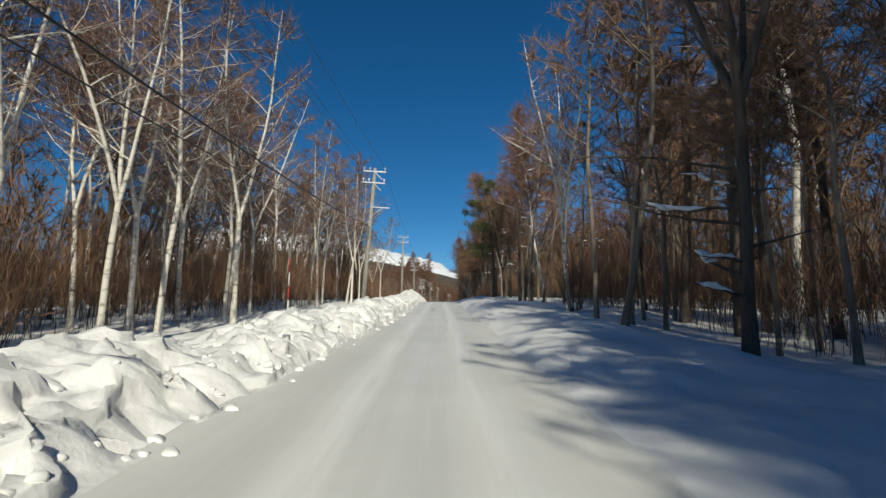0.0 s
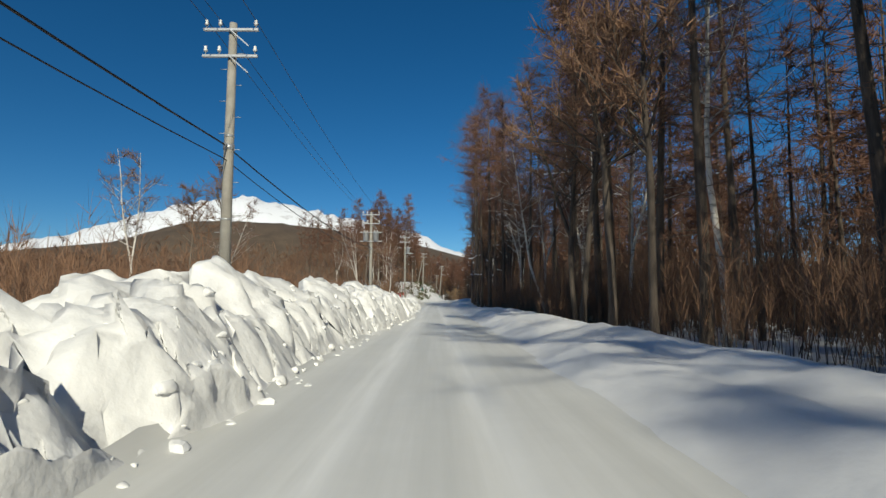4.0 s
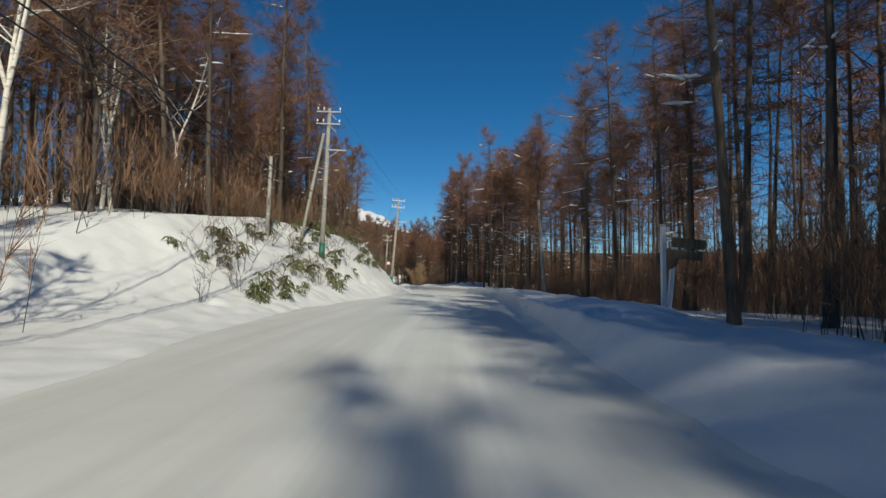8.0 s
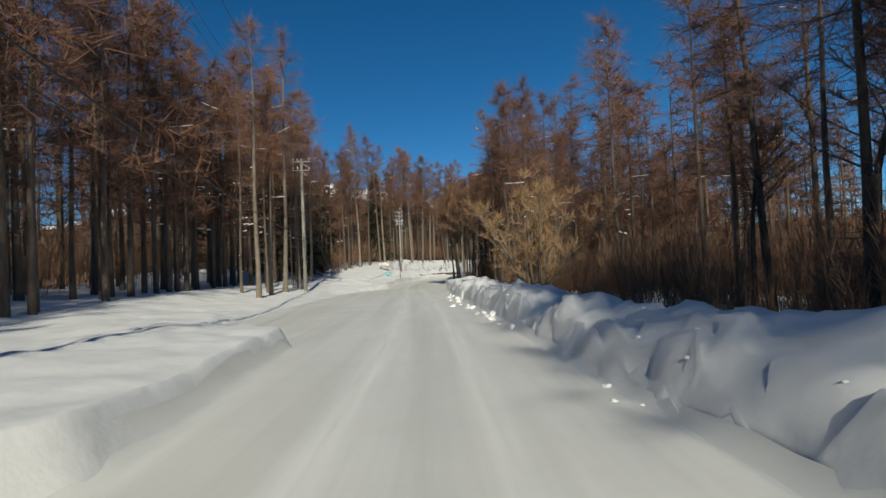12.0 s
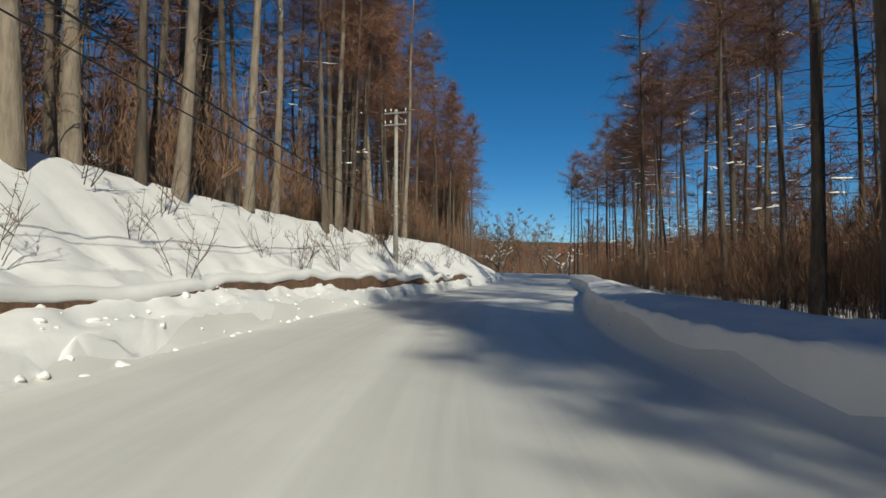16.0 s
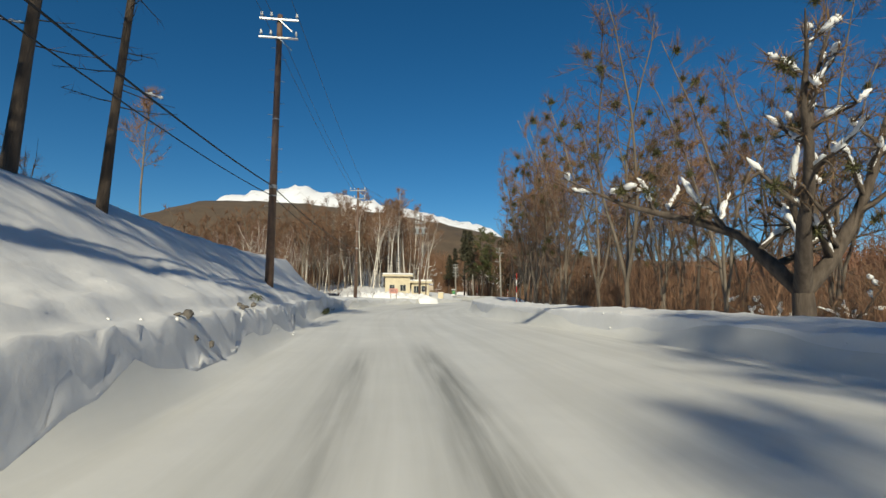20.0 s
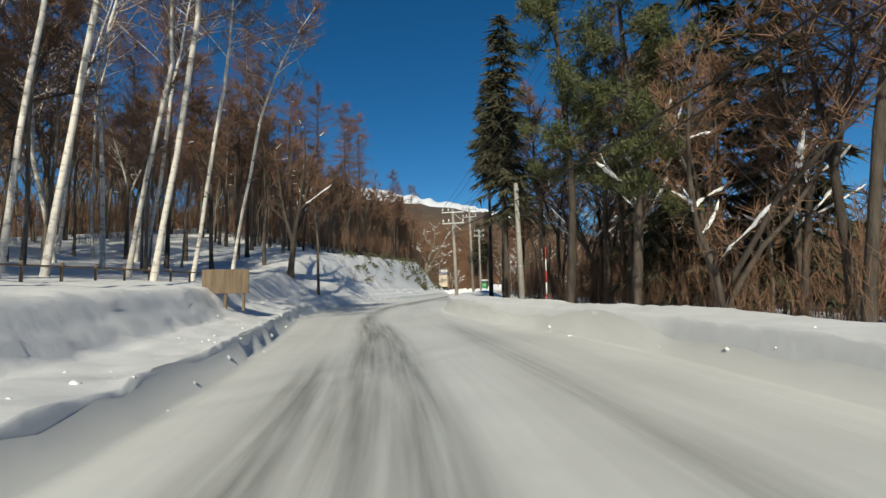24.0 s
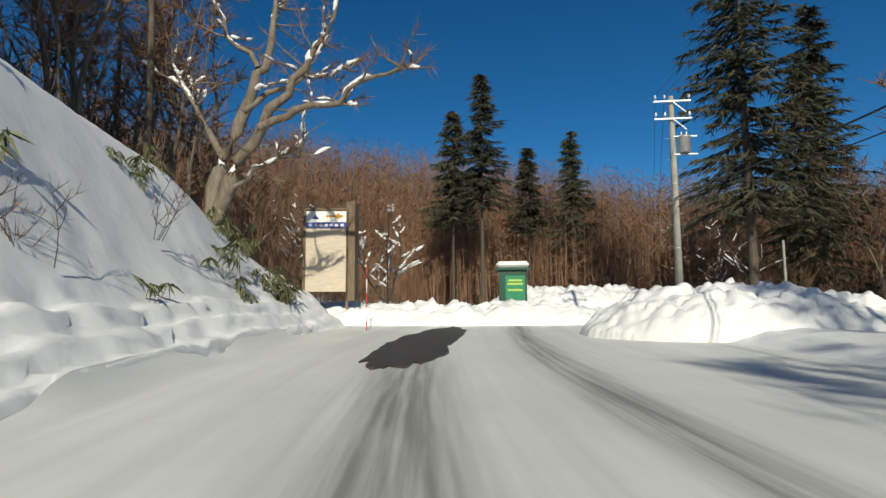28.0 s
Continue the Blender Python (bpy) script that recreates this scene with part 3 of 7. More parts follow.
def snow_bank(name, side, feet, sign, seed, label, t0, t1, step, ledges=()):
    """One side's ploughed bank and the slope behind it from station t0 to t1; ledges are (station, depth of the terraces)."""
    s0, s1 = np.interp([t0, t1], T_ALL, S_ALL)
    s_ = np.append(np.arange(s0, s1, step), s1)
    t_ = np.interp(s_, S_ALL, T_ALL)
    S, foot = section(side, t_), np.interp(s_, S_ALL, feet)
    a = (foot - 0.05)[:, None]
    k1 = np.maximum(S[:, 2] + 0.08, foot + 0.2)[:, None]
    b = np.maximum(S[:, 4] + 1.0, foot + 1.6)[:, None]
    c = np.maximum(S[:, 6] + 1.0, S[:, 4] + 2.2)[:, None]
    e = 30.0
    wall = np.linspace(0, 1, 16)[None, :]
    inner = np.linspace(0, 1, 22)[None, 1:]
    mid = np.linspace(0, 1, 12)[None, 1:]
    far = np.linspace(0, 1, 10)[None, 1:]
    d = np.concatenate([a + (k1 - a) * wall, k1 + (b - k1) * inner, b + (c - b) * mid, c + (e - c) * far], 1)
    cols = d.shape[1]
    s2 = np.repeat(s_[:, None], cols, 1)
    t2 = np.repeat(t_[:, None], cols, 1)
    f = ease((d - a) / 0.35)
    back = np.clip((d - b) / 2.0, 0, 1)
    lump = S[:, 10][:, None] * (1 - 0.75 * back)
    q = fbm(s2 * 0.9, d * 0.9, seed)
    rough = lump * (0.9 * clods(s2 * 0.6 + 0.5 * q, d * 0.8, seed) + 0.6 * blocks(s2 * 1.1 + q, d * 1.3 + q, seed + 2) + 0.45 * blocks(s2 * 2.1 + q, d * 2.3, seed + 3)
                    + 0.6 * clods(s2 * 2.3, d * 2.4, seed + 5) + 0.25 * clods(s2 * 4.9 + q, d * 5.2, seed + 6) - 0.95)
    rough = rough + np.clip(lump - 0.14, 0, None) * (2.6 * (clods(s2 * 0.42, d * 0.55, seed + 41) - 0.42) + 1.1 * (clods(s2 * 0.95 + q, d * 1.1, seed + 43) - 0.4))
    soft = 0.16 * fbm(s2 * 0.35, d * 0.5, seed + 7) + 0.06 * fbm(s2 * 1.7, d * 2.2, seed + 11)
    if sign > 0 and t0 < 5:
        soft = soft * 2.2           # wind-rippled verge
    fold = back * 0.45 * fbm(s2 * 0.12, d * 0.15, seed + 13)
    z = f * (rough + soft * (0.6 + 0.6 * np.minimum(lump * 8, 1))) + fold
    if ledges:
        base = rise(t2, sign * d)
        depth = np.interp(t2, [k[0] for k in ledges], [k[1] for k in ledges])
        u = base / 0.40 + 0.5 * fbm(s2 * 0.25, d * 0, seed + 15) + 0.16 * fbm(s2 * 2.3, d * 0 + np.floor(base * 3), seed + 16)
        stair = np.floor(u) + ease((u - np.floor(u) - 0.62) / 0.38)
        z = z + f * depth * (stair - u) * 0.40 * ease((1.7 - base) / 0.5)
    z = z - np.where(np.arange(cols)[None, :] == 0, 0.03, 0) - np.where(np.arange(cols)[None, :] == cols - 1, 3.0, 0)
    dd = d + f * (1 - back) * (lump * 0.6 * fbm(s2 * 2.1, z * 3 + d, seed + 21) + 0.07 * fbm(s2 * 1.3, z * 2, seed + 22) + 0.035 * fbm(s2 * 0.7, (z + rise(t2, sign * d)) * 11, seed + 23))
    zz = z + rise(t2, sign * d)
    knob = np.maximum(lump * (1 if sign < 0 or lump.max() > 0.12 else 0.5), (0.07 if sign < 0 else 0.025) + 0.06 * (np.interp(t2, [k[0] for k in ledges], [k[1] for k in ledges]) if ledges else 0)) * f * (1 - back)
    dd = dd - knob * (1.15 * (clods(s2 * 1.15 + 7, zz * 1.4, seed + 25) - 0.4) + 0.6 * blocks(s2 * 2.2, zz * 2.4 + d, seed + 26) + 0.95 * (clods(s2 * 2.7 + q, zz * 3.0, seed + 27) - 0.4) + 0.45 * (clods(s2 * 5.1, zz * 5.6, seed + 28) - 0.4))
    order = 0.006 * np.arange(cols)[None, :]
    dd = np.maximum.accumulate(dd - order, 1) + order
    if sign < 0:
        dd, z = dd[:, ::-1], z[:, ::-1]
    strip(name, cols, t_, sign * dd, z, PLOUGHED if sign < 0 and t0 < 5 else SNOW, label, "snow bank")


snow_bank("snow_bank_left", LT, FL, -1, 31, "ploughed white snow bank heaped with broken clods", -1.5, 7.7, 0.12)
snow_bank("snow_bank_left", LT, FL, -1, 31, "cut white snow bank with slopes of drifted snow", 7.69, 31.8, 0.24,
          ((15, 0), (15.4, 0.4), (17.5, 0.4), (18.5, 0.3), (19.4, 0.4), (21.4, 0.4), (22, 0.3), (23.2, 0.25), (24.4, 0.35), (25, 0.2), (26.2, 0.4), (26.8, 0.9), (28.8, 0.9), (29, 0)))
snow_bank("snow_bank_right", RT, FR, 1, 57, "smooth drifted snow verge in tree shade", -1.5, 8.6, 0.4)
snow_bank("snow_bank_right", RT, FR, 1, 57, "cut snow berm with a steep wall beside the road", 8.59, 31.8, 0.27)

# the wide ground beyond, one sheet to the horizon
gx = np.concatenate([np.linspace(-5000, -200, 12), np.linspace(-160, 220, 40), np.linspace(260, 5000, 12)])
gy = np.concatenate([np.linspace(-3000, -120, 8), np.linspace(-80, 760, 70), np.linspace(820, 6500, 14)])
GX, GY = np.meshgrid(gx, gy)
path_p = line(np.linspace(-1.5, 31.9, 300))[0]
base = np.interp(GY, path_p[:, 1], path_p[:, 2])
GZ = base - 2.6 + 0.8 * fbm(GX * 0.02, GY * 0.02, 4)
nx = len(gx)
i = np.arange(len(gy) - 1)[:, None] * nx + np.arange(nx - 1)[None, :]
ground_me = fast_mesh("ground", np.stack([GX, GY, GZ], -1).reshape(-1, 3), np.stack([i, i + 1, i + nx + 1, i + nx], -1).reshape(-1, 4), SNOW, True)
tagged(new("ground", ground_me), "snow-covered forest floor reaching far off", "ground", kind="structure")

# ---- far mountain and hills ----
class Sticks:
    """Collects tapered limbs (tubes) and twigs (slim slivers) for one mesh."""
    def __init__(self):
        self.v, self.f, self.n = [], [], 0

    def tube(self, pts, radii, sides=5):
        pts, radii = np.asarray(pts, float), np.asarray(radii, float)
        d = np.gradient(pts, axis=0)
        d /= np.linalg.norm(d, axis=1, keepdims=True) + 1e-9
        ref = np.where(np.abs(d[:, 2:3]) > 0.9, np.array([[1.0, 0, 0]]), np.array([[0, 0, 1.0]]))
        a = np.cross(d, ref)
        a /= np.linalg.norm(a, axis=1, keepdims=True) + 1e-9
        b = np.cross(d, a)
        w = np.arange(sides) * 2 * np.pi / sides
        ring = pts[:, None] + radii[:, None, None] * (a[:, None] * np.cos(w)[None, :, None] + b[:, None] * np.sin(w)[None, :, None])
        m = len(pts)
        i = np.arange(m - 1)[:, None] * sides + np.arange(sides)[None]
        j = np.arange(m - 1)[:, None] * sides + (np.arange(sides)[None] + 1) % sides
        q = np.stack([i, j, j + sides, i + sides], -1).reshape(-1, 4) + self.n
        self.v.append(ring.reshape(-1, 3))
        self.f.append(np.concatenate([q[:, [0, 1, 2]], q[:, [0, 2, 3]]]))
        self.n += m * sides

    def slivers(self, start, way, width):
        """One slim triangle for each start point and way."""
        start, way = np.asarray(start), np.asarray(way)
        r = np.random.normal(size=start.shape)
        side = np.cross(way, r)
        side /= np.linalg.norm(side, axis=1, keepdims=True) + 1e-9
        w = np.asarray(width).reshape(-1, 1) if np.ndim(width) else width
        tri = np.stack([start - side * w, start + side * w, start + way], 1).reshape(-1, 3)
        self.v.append(tri)
        self.f.append(np.arange(len(start) * 3).reshape(-1, 3) + self.n)
        self.n += len(start) * 3

    def leaves(self, start, way, width, droop=0.35):
        """One long pointed leaf, bent over, for each start point and way."""
        start, way = np.asarray(start), np.asarray(way)
        side = np.cross(way, np.random.normal(size=start.shape))
        side /= np.linalg.norm(side, axis=1, keepdims=True) + 1e-9
        ln = np.linalg.norm(way, axis=1, keepdims=True)
        mid = start + way * 0.45
        tip = start + way - np.array([[0, 0, droop]]) * ln
        quad = np.stack([start, mid + side * width, tip, mid - side * width], 1).reshape(-1, 3)
        i = np.arange(len(start))[:, None] * 4
        self.v.append(quad)
        self.f.append(np.concatenate([i + np.array([[0, 1, 2]]), i + np.array([[0, 2, 3]])]) + self.n)
        self.n += len(start) * 4

    def blob(self, c, r, squash=0.55, n=6):
        """A small uneven lump."""
        rows = 4
        V = [np.array([0, 0, 1.0])]
        for k in range(1, rows):
            ph = math.pi * k / rows
            for j in range(n):
                a = 2 * math.pi * (j + 0.5 * (k % 2)) / n
                V.append(np.array([math.sin(ph) * math.cos(a), math.sin(ph) * math.sin(a), math.cos(ph)]))
        V.append(np.array([0, 0, -1.0]))
        V = np.array(V) * np.random.uniform(0.75, 1.2, (len(V), 1)) * np.asarray(r).reshape(1, -1) * np.array([[1, 1, squash]])
        F = []
        for j in range(n):
            F.append((0, 1 + j, 1 + (j + 1) % n))
            for k in range(rows - 2):
                a, b = 1 + k * n + j, 1 + k * n + (j + 1) % n
                F += [(a, a + n, b), (b, a + n, b + n)]
            F.append((len(V) - 1, 1 + (rows - 2) * n + (j + 1) % n, 1 + (rows - 2) * n + j))
        self.v.append(V + np.asarray(c))
        self.f.append(np.array(F) + self.n)
        self.n += len(V)

    def mesh(self, name, mat, smooth=True):
        if not self.v:
            return None
        return fast_mesh(name, np.concatenate(self.v), np.concatenate(self.f), mat, smooth)


def ridge(name, label, mat, centre, rows, depth, category, seed, rough=1.0, kind="structure"):
    """A long hill: rows of (bearing left of +y, distance, height over the eye in degrees) give its skyline as seen along the road."""
    b = np.linspace(rows[0][0], rows[-1][0], 160)
    R = np.array(sorted(rows))
    dist = np.interp(b, R[:, 0], R[:, 1])
    top = np.interp(b, R[:, 0], R[:, 2])
    top = top + rough * 0.35 * fbm(b * 0.9, b * 0 + seed, seed, 5)
    cols = 14
    V = []
    for k in range(cols):
        f = k / (cols - 1)
        prof = math.sin(min(f * 1.6, 1.0) * math.pi / 2) if f < 0.63 else 1.0 - (f - 0.63) * 1.6
        dd = dist + depth * (f - 0.6)
        h = dist * np.tan(np.radians(top)) * prof - dist * 0.01 * (1 - prof)
        h = h * (1 + 0.10 * rough * fbm(b * 1.5, b * 0 + f * 6, seed + 2, 4) * (1 - abs(f - 0.63)))
        V.append(np.stack([centre[0] - dd * np.sin(np.radians(b)), centre[1] + dd * np.cos(np.radians(b)), centre[2] + h], -1))
    V = np.stack(V, 1).reshape(-1, 3)
    i = np.arange(len(b) - 1)[:, None] * cols + np.arange(cols - 1)[None, :]
    me = fast_mesh(name, V, np.stack([i, i + 1, i + cols + 1, i + cols], -1).reshape(-1, 4), mat, True)
    return tagged(new(name, me), label, category, kind=kind)


MOUNT = material("snowy_mountain", (0.84, 0.85, 0.88), 0.8, (0.30, 0.28, 0.29), 0.012, bump=0.0, contrast=(0.55, 0.80), stretch=(1, 1, 0.4))
WOODED = material("wooded_hill", (0.175, 0.098, 0.060), 0.95, (0.24, 0.142, 0.092), 0.05, bump=0.5, bump_scale=0.15)
PINEHILL = material("dark_wooded_spur", (0.070, 0.050, 0.035), 0.95, (0.11, 0.078, 0.052), 0.02)
EYE0 = (0.0, 140.0, 5.0)
ridge("mountain", "far snow-capped mountain ridge under blown snow", MOUNT, EYE0,
      [(40, 4200, 4.0), (34, 4200, 5.6), (29, 4200, 7.6), (25, 4200, 9.0), (21, 4200, 9.9), (18, 4200, 10.2), (13, 4200, 9.3), (9, 4200, 8.6), (5, 4200, 7.8), (0, 4200, 6.9), (-2, 4200, 5.6), (-6, 4200, 4.2), (-14, 4200, 3.0)], 2200, "mountain", 3)
ridge("wooded_spur", "dark bare-wooded spur below the snowy mountain", PINEHILL, EYE0,
      [(60, 1900, 2.5), (44, 1900, 3.0), (38, 1900, 4.0), (31, 1900, 5.2), (25, 1900, 7.4), (20, 1900, 7.9), (15, 1900, 7.8), (10, 1900, 7.3), (5, 1900, 6.6), (0, 1900, 5.6), (-4, 1900, 4.6), (-6, 1900, 4.0), (-12, 1900, 3.0), (-25, 1900, 2.6), (-60, 1900, 2.6)], 900, "hill", 8, 0.5)


HILL_Y = np.arange(-120, 900, 6.0)
PY = line(np.linspace(-1.5, 28.0, 400))[0]
soft_x = np.array([np.interp(np.linspace(v - 90, v + 90, 19), PY[:, 1], PY[:, 0]).mean() for v in HILL_Y])
base_z = np.interp(HILL_Y, PY[:, 1], PY[:, 2])


def side_hill(name, label, side, rows, seed):
    """A brown wooded hill along one side: rows of (y, near edge, height)."""
    R = np.array(rows)
    near = np.interp(HILL_Y, R[:, 0], R[:, 1])
    high = np.interp(HILL_Y, R[:, 0], R[:, 2])
    prof = [(0, -0.35), (8, 0.15), (18, 0.5), (30, 0.8), (45, 1.0), (65, 1.05), (100, 0.7), (160, 0.3)]
    X = np.stack([soft_x + side * (near + q[0]) for q in prof], 1)
    Z = np.stack([base_z + high * q[1] for q in prof], 1) + 1.6 * fbm(X * 0.03, np.repeat(HILL_Y[:, None], len(prof), 1) * 0.03, seed)
    Y = np.repeat(HILL_Y[:, None], len(prof), 1)
    k = len(prof)
    i = np.arange(len(HILL_Y) - 1)[:, None] * k + np.arange(k - 1)[None, :]
    F = np.stack([i, i + 1, i + k + 1, i + k], -1).reshape(-1, 4)
    ob = tagged(new(name, fast_mesh(name, np.stack([X, Y, Z], -1).reshape(-1, 3), F, WOODED, True)), label, "hill", kind="structure")
    np.random.seed(seed)
    n = 15000
    yy = np.random.uniform(-60, 800, n)
    qq = np.random.uniform(0, 70, n)
    hx = np.interp(yy, HILL_Y, soft_x) + side * (np.interp(yy, HILL_Y, near) + qq)
    hz = np.interp(yy, HILL_Y, base_z) + np.interp(yy, HILL_Y, high) * np.interp(qq, [q[0] for q in prof], [q[1] for q in prof]) - 0.6
    st = Sticks()
    p = np.stack([hx, yy, hz], -1)
    way = np.stack([np.random.normal(0, 0.5, n), np.random.normal(0, 0.5, n), np.random.uniform(4.5, 9.5, n)], -1)
    st.slivers(p, way, np.random.uniform(0.05, 0.14, n))
    for _ in range(4):
        f = np.random.uniform(0.3, 0.8, (n, 1))
        side_way = np.stack([np.random.normal(0, 1.0, n), np.random.normal(0, 1.0, n), np.random.uniform(0.4, 2.0, n)], -1)
        st.slivers(p + way * f, side_way, np.random.uniform(0.06, 0.18, n))
    wood_ob = tagged(new(name + "_wood", st.mesh("far_wood", BROWN_TWIG if seed % 2 else LARCH_TWIG)), "far bare brown wood covering the hill", "trees", kind="stuff")
    return ob


side_hill("hill_left", "low brown wooded hill beyond the roadside trees", -1, [(-120, 46, 7), (60, 46, 7), (110, 50, 4), (190, 55, 4), (230, 46, 7), (400, 46, 8), (470, 40, 7), (500, 44, 10), (560, 38, 13), (620, 40, 14), (900, 40, 16)], 5)
side_hill("hill_right", "low brown wooded hill beyond the roadside trees", 1, [(-120, 46, 5), (200, 48, 4), (400, 50, 5), (480, 46, 7), (560, 46, 7), (680, 52, 9), (900, 60, 12)], 6)

ridge("end_hill", "brown wooded hillside across the junction", WOODED, (16.0, 640.0, 2.0),
      [(75, 95, 10.0), (50, 95, 11.0), (25, 95, 11.0), (12, 95, 10.5), (0, 95, 9.0), (-10, 100, 7.5), (-20, 105, 5.5), (-32, 110, 4.5), (-45, 110, 5.0), (-75, 110, 6.0)], 40, "hill", 12, 0.6)
np.random.seed(77)
n_w = 24000
b_w = np.random.uniform(-60, 75, n_w)
r_w = np.random.uniform(66, 96, n_w)
h_w = 96 * np.tan(np.radians(np.interp(-b_w, [-75, -50, -25, -12, 0, 10, 20, 32, 45, 75], [10, 11, 11, 10.5, 9, 7.5, 5.5, 4.5, 5, 6]))) * np.sin(np.clip((r_w - 66) / 28, 0, 1) * np.pi / 2) - 1.0
st = Sticks()
p_w = np.stack([16.0 - r_w * np.sin(np.radians(b_w)), 640.0 + r_w * np.cos(np.radians(b_w)), 2.0 + h_w], -1)
way_w = np.stack([np.random.normal(0, 0.4, n_w), np.random.normal(0, 0.4, n_w), np.random.uniform(4.5, 10.5, n_w)], -1)
st.slivers(p_w, way_w, np.random.uniform(0.025, 0.075, n_w))
for _ in range(6):
    side_w = np.stack([np.random.normal(0, 0.8, n_w), np.random.normal(0, 0.8, n_w), np.random.uniform(0.1, 1.1, n_w)], -1)
    st.slivers(p_w + way_w * np.random.uniform(0.3, 0.95, (n_w, 1)), side_w, np.random.uniform(0.015, 0.05, n_w))
tagged(new("end_hill_wood", st.mesh("far_wood", BROWN_TWIG)), "bare brown wood covering the hillside across the junction", "trees", kind="stuff")

# ---- trees ----
def rnd(a, b, n=None):
    return np.random.uniform(a, b, n)


def bend(start, way, length, steps, wander, lift=0.0):
    """A crooked limb."""
    p, d = [np.asarray(start, float)], np.asarray(way, float)
    for _ in range(steps):
        d = d + np.random.normal(0, wander, 3) + np.array([0, 0, lift])
        d = d / np.linalg.norm(d)
        p.append(p[-1] + d * length / steps)
    return np.array(p)


def twig_cloud(st, limb, count, length, width, up=0.2, spread=1.0, start=0.25):
    """Twigs set along a limb."""
    k = rnd(start, 1, count) * (len(limb) - 1)
    i = np.minimum(k.astype(int), len(limb) - 2)
    p = limb[i] + (limb[i + 1] - limb[i]) * (k - i)[:, None]
    along = limb[i + 1] - limb[i]
    along /= np.linalg.norm(along, axis=1, keepdims=True) + 1e-9
    way = along * rnd(0.2, 0.9, (count, 1)) + np.random.normal(0, spread * 0.55, (count, 3)) + np.array([[0, 0, up]])
    way /= np.linalg.norm(way, axis=1, keepdims=True) + 1e-9
    st.slivers(p, way * rnd(0.4, 1.0, (count, 1)) * length, rnd(0.6, 1.2, count) * width)


def snow_on(st, limb, count, size):
    for _ in range(count):
        k = rnd(0.15, 0.95) * (len(limb) - 1)
        i = min(int(k), len(limb) - 2)
        s = size * rnd(0.5, 1.2)
        run = min(1.5 + 3 * s, (len(limb) - 1) * 0.6) * rnd(0.35, 1.0)
        w = np.linspace(max(k - run / 2, 0), min(k + run / 2, len(limb) - 1.001), 6)
        j = w.astype(int)
        p = limb[j] + (limb[j + 1] - limb[j]) * (w - j)[:, None]
        p = p + np.random.normal(0, s * 0.10, p.shape) + np.array([0, 0, s * 0.42])
        st.tube(p, 0.55 * s * np.array([0.1, 0.75, 1.0, 0.9, 0.7, 0.1]) * rnd(0.7, 1.25, 6), 6)


def larch(h, seed, low=False, snow=0.0, crown_from=0.42, girth=0.0078):
    np.random.seed(seed)
    wood, twig, load = Sticks(), Sticks(), Sticks()
    lean = np.random.normal(0, 0.012, 2)
    z = np.linspace(0, h, 5 if low else 9)
    trunk = np.stack([lean[0] * z + 0.05 * np.sin(z * 0.5 + seed), lean[1] * z + 0.05 * np.cos(z * 0.4 + seed), z], -1)
    r0 = h * girth
    rad = r0 * (1 - z / h) ** 0.8 + 0.012
    rad[0] *= 1.25
    wood.tube(trunk, rad, 5 if low else 8)
    n = 24 if low else 64
    for k in range(n):
        f = 0.14 + 0.85 * (k + rnd(0, 1)) / n
        zz = f * h
        a = rnd(0, 2 * math.pi)
        dead = f < crown_from
        ln = (rnd(0.5, 1.7) if dead else h * 0.155 * (1 - (f - crown_from) / (1 - crown_from)) ** 0.75 * rnd(0.7, 1.15) + 0.25)
        rise_ = -0.12 if f < 0.7 else 0.1 + 0.5 * (f - 0.7)
        p0 = np.array([np.interp(zz, z, trunk[:, 0]), np.interp(zz, z, trunk[:, 1]), zz])
        limb = bend(p0, (math.cos(a), math.sin(a), rise_), ln, 3, 0.07, 0.05)
        if low:
            wood.slivers(limb[:1], limb[-1:] - limb[:1], 0.03)
        else:
            wood.tube(limb, np.linspace(0.028 if not dead else 0.018, 0.006, 4), 3)
        if dead and rnd(0, 1) < 0.7:
            twig_cloud(twig, limb, 6 if low else 8, 0.5, 0.022 if low else 0.008, 0.0)
        if not dead:
            twig_cloud(twig, limb, 32 if low else 72, 1.9 if low else 1.5, 0.031 if low else 0.0105, 0.05, 1.2, 0.02)
        if rnd(0, 1) < snow:
            snow_on(load, limb, 2, 0.085)
    return wood, twig, load


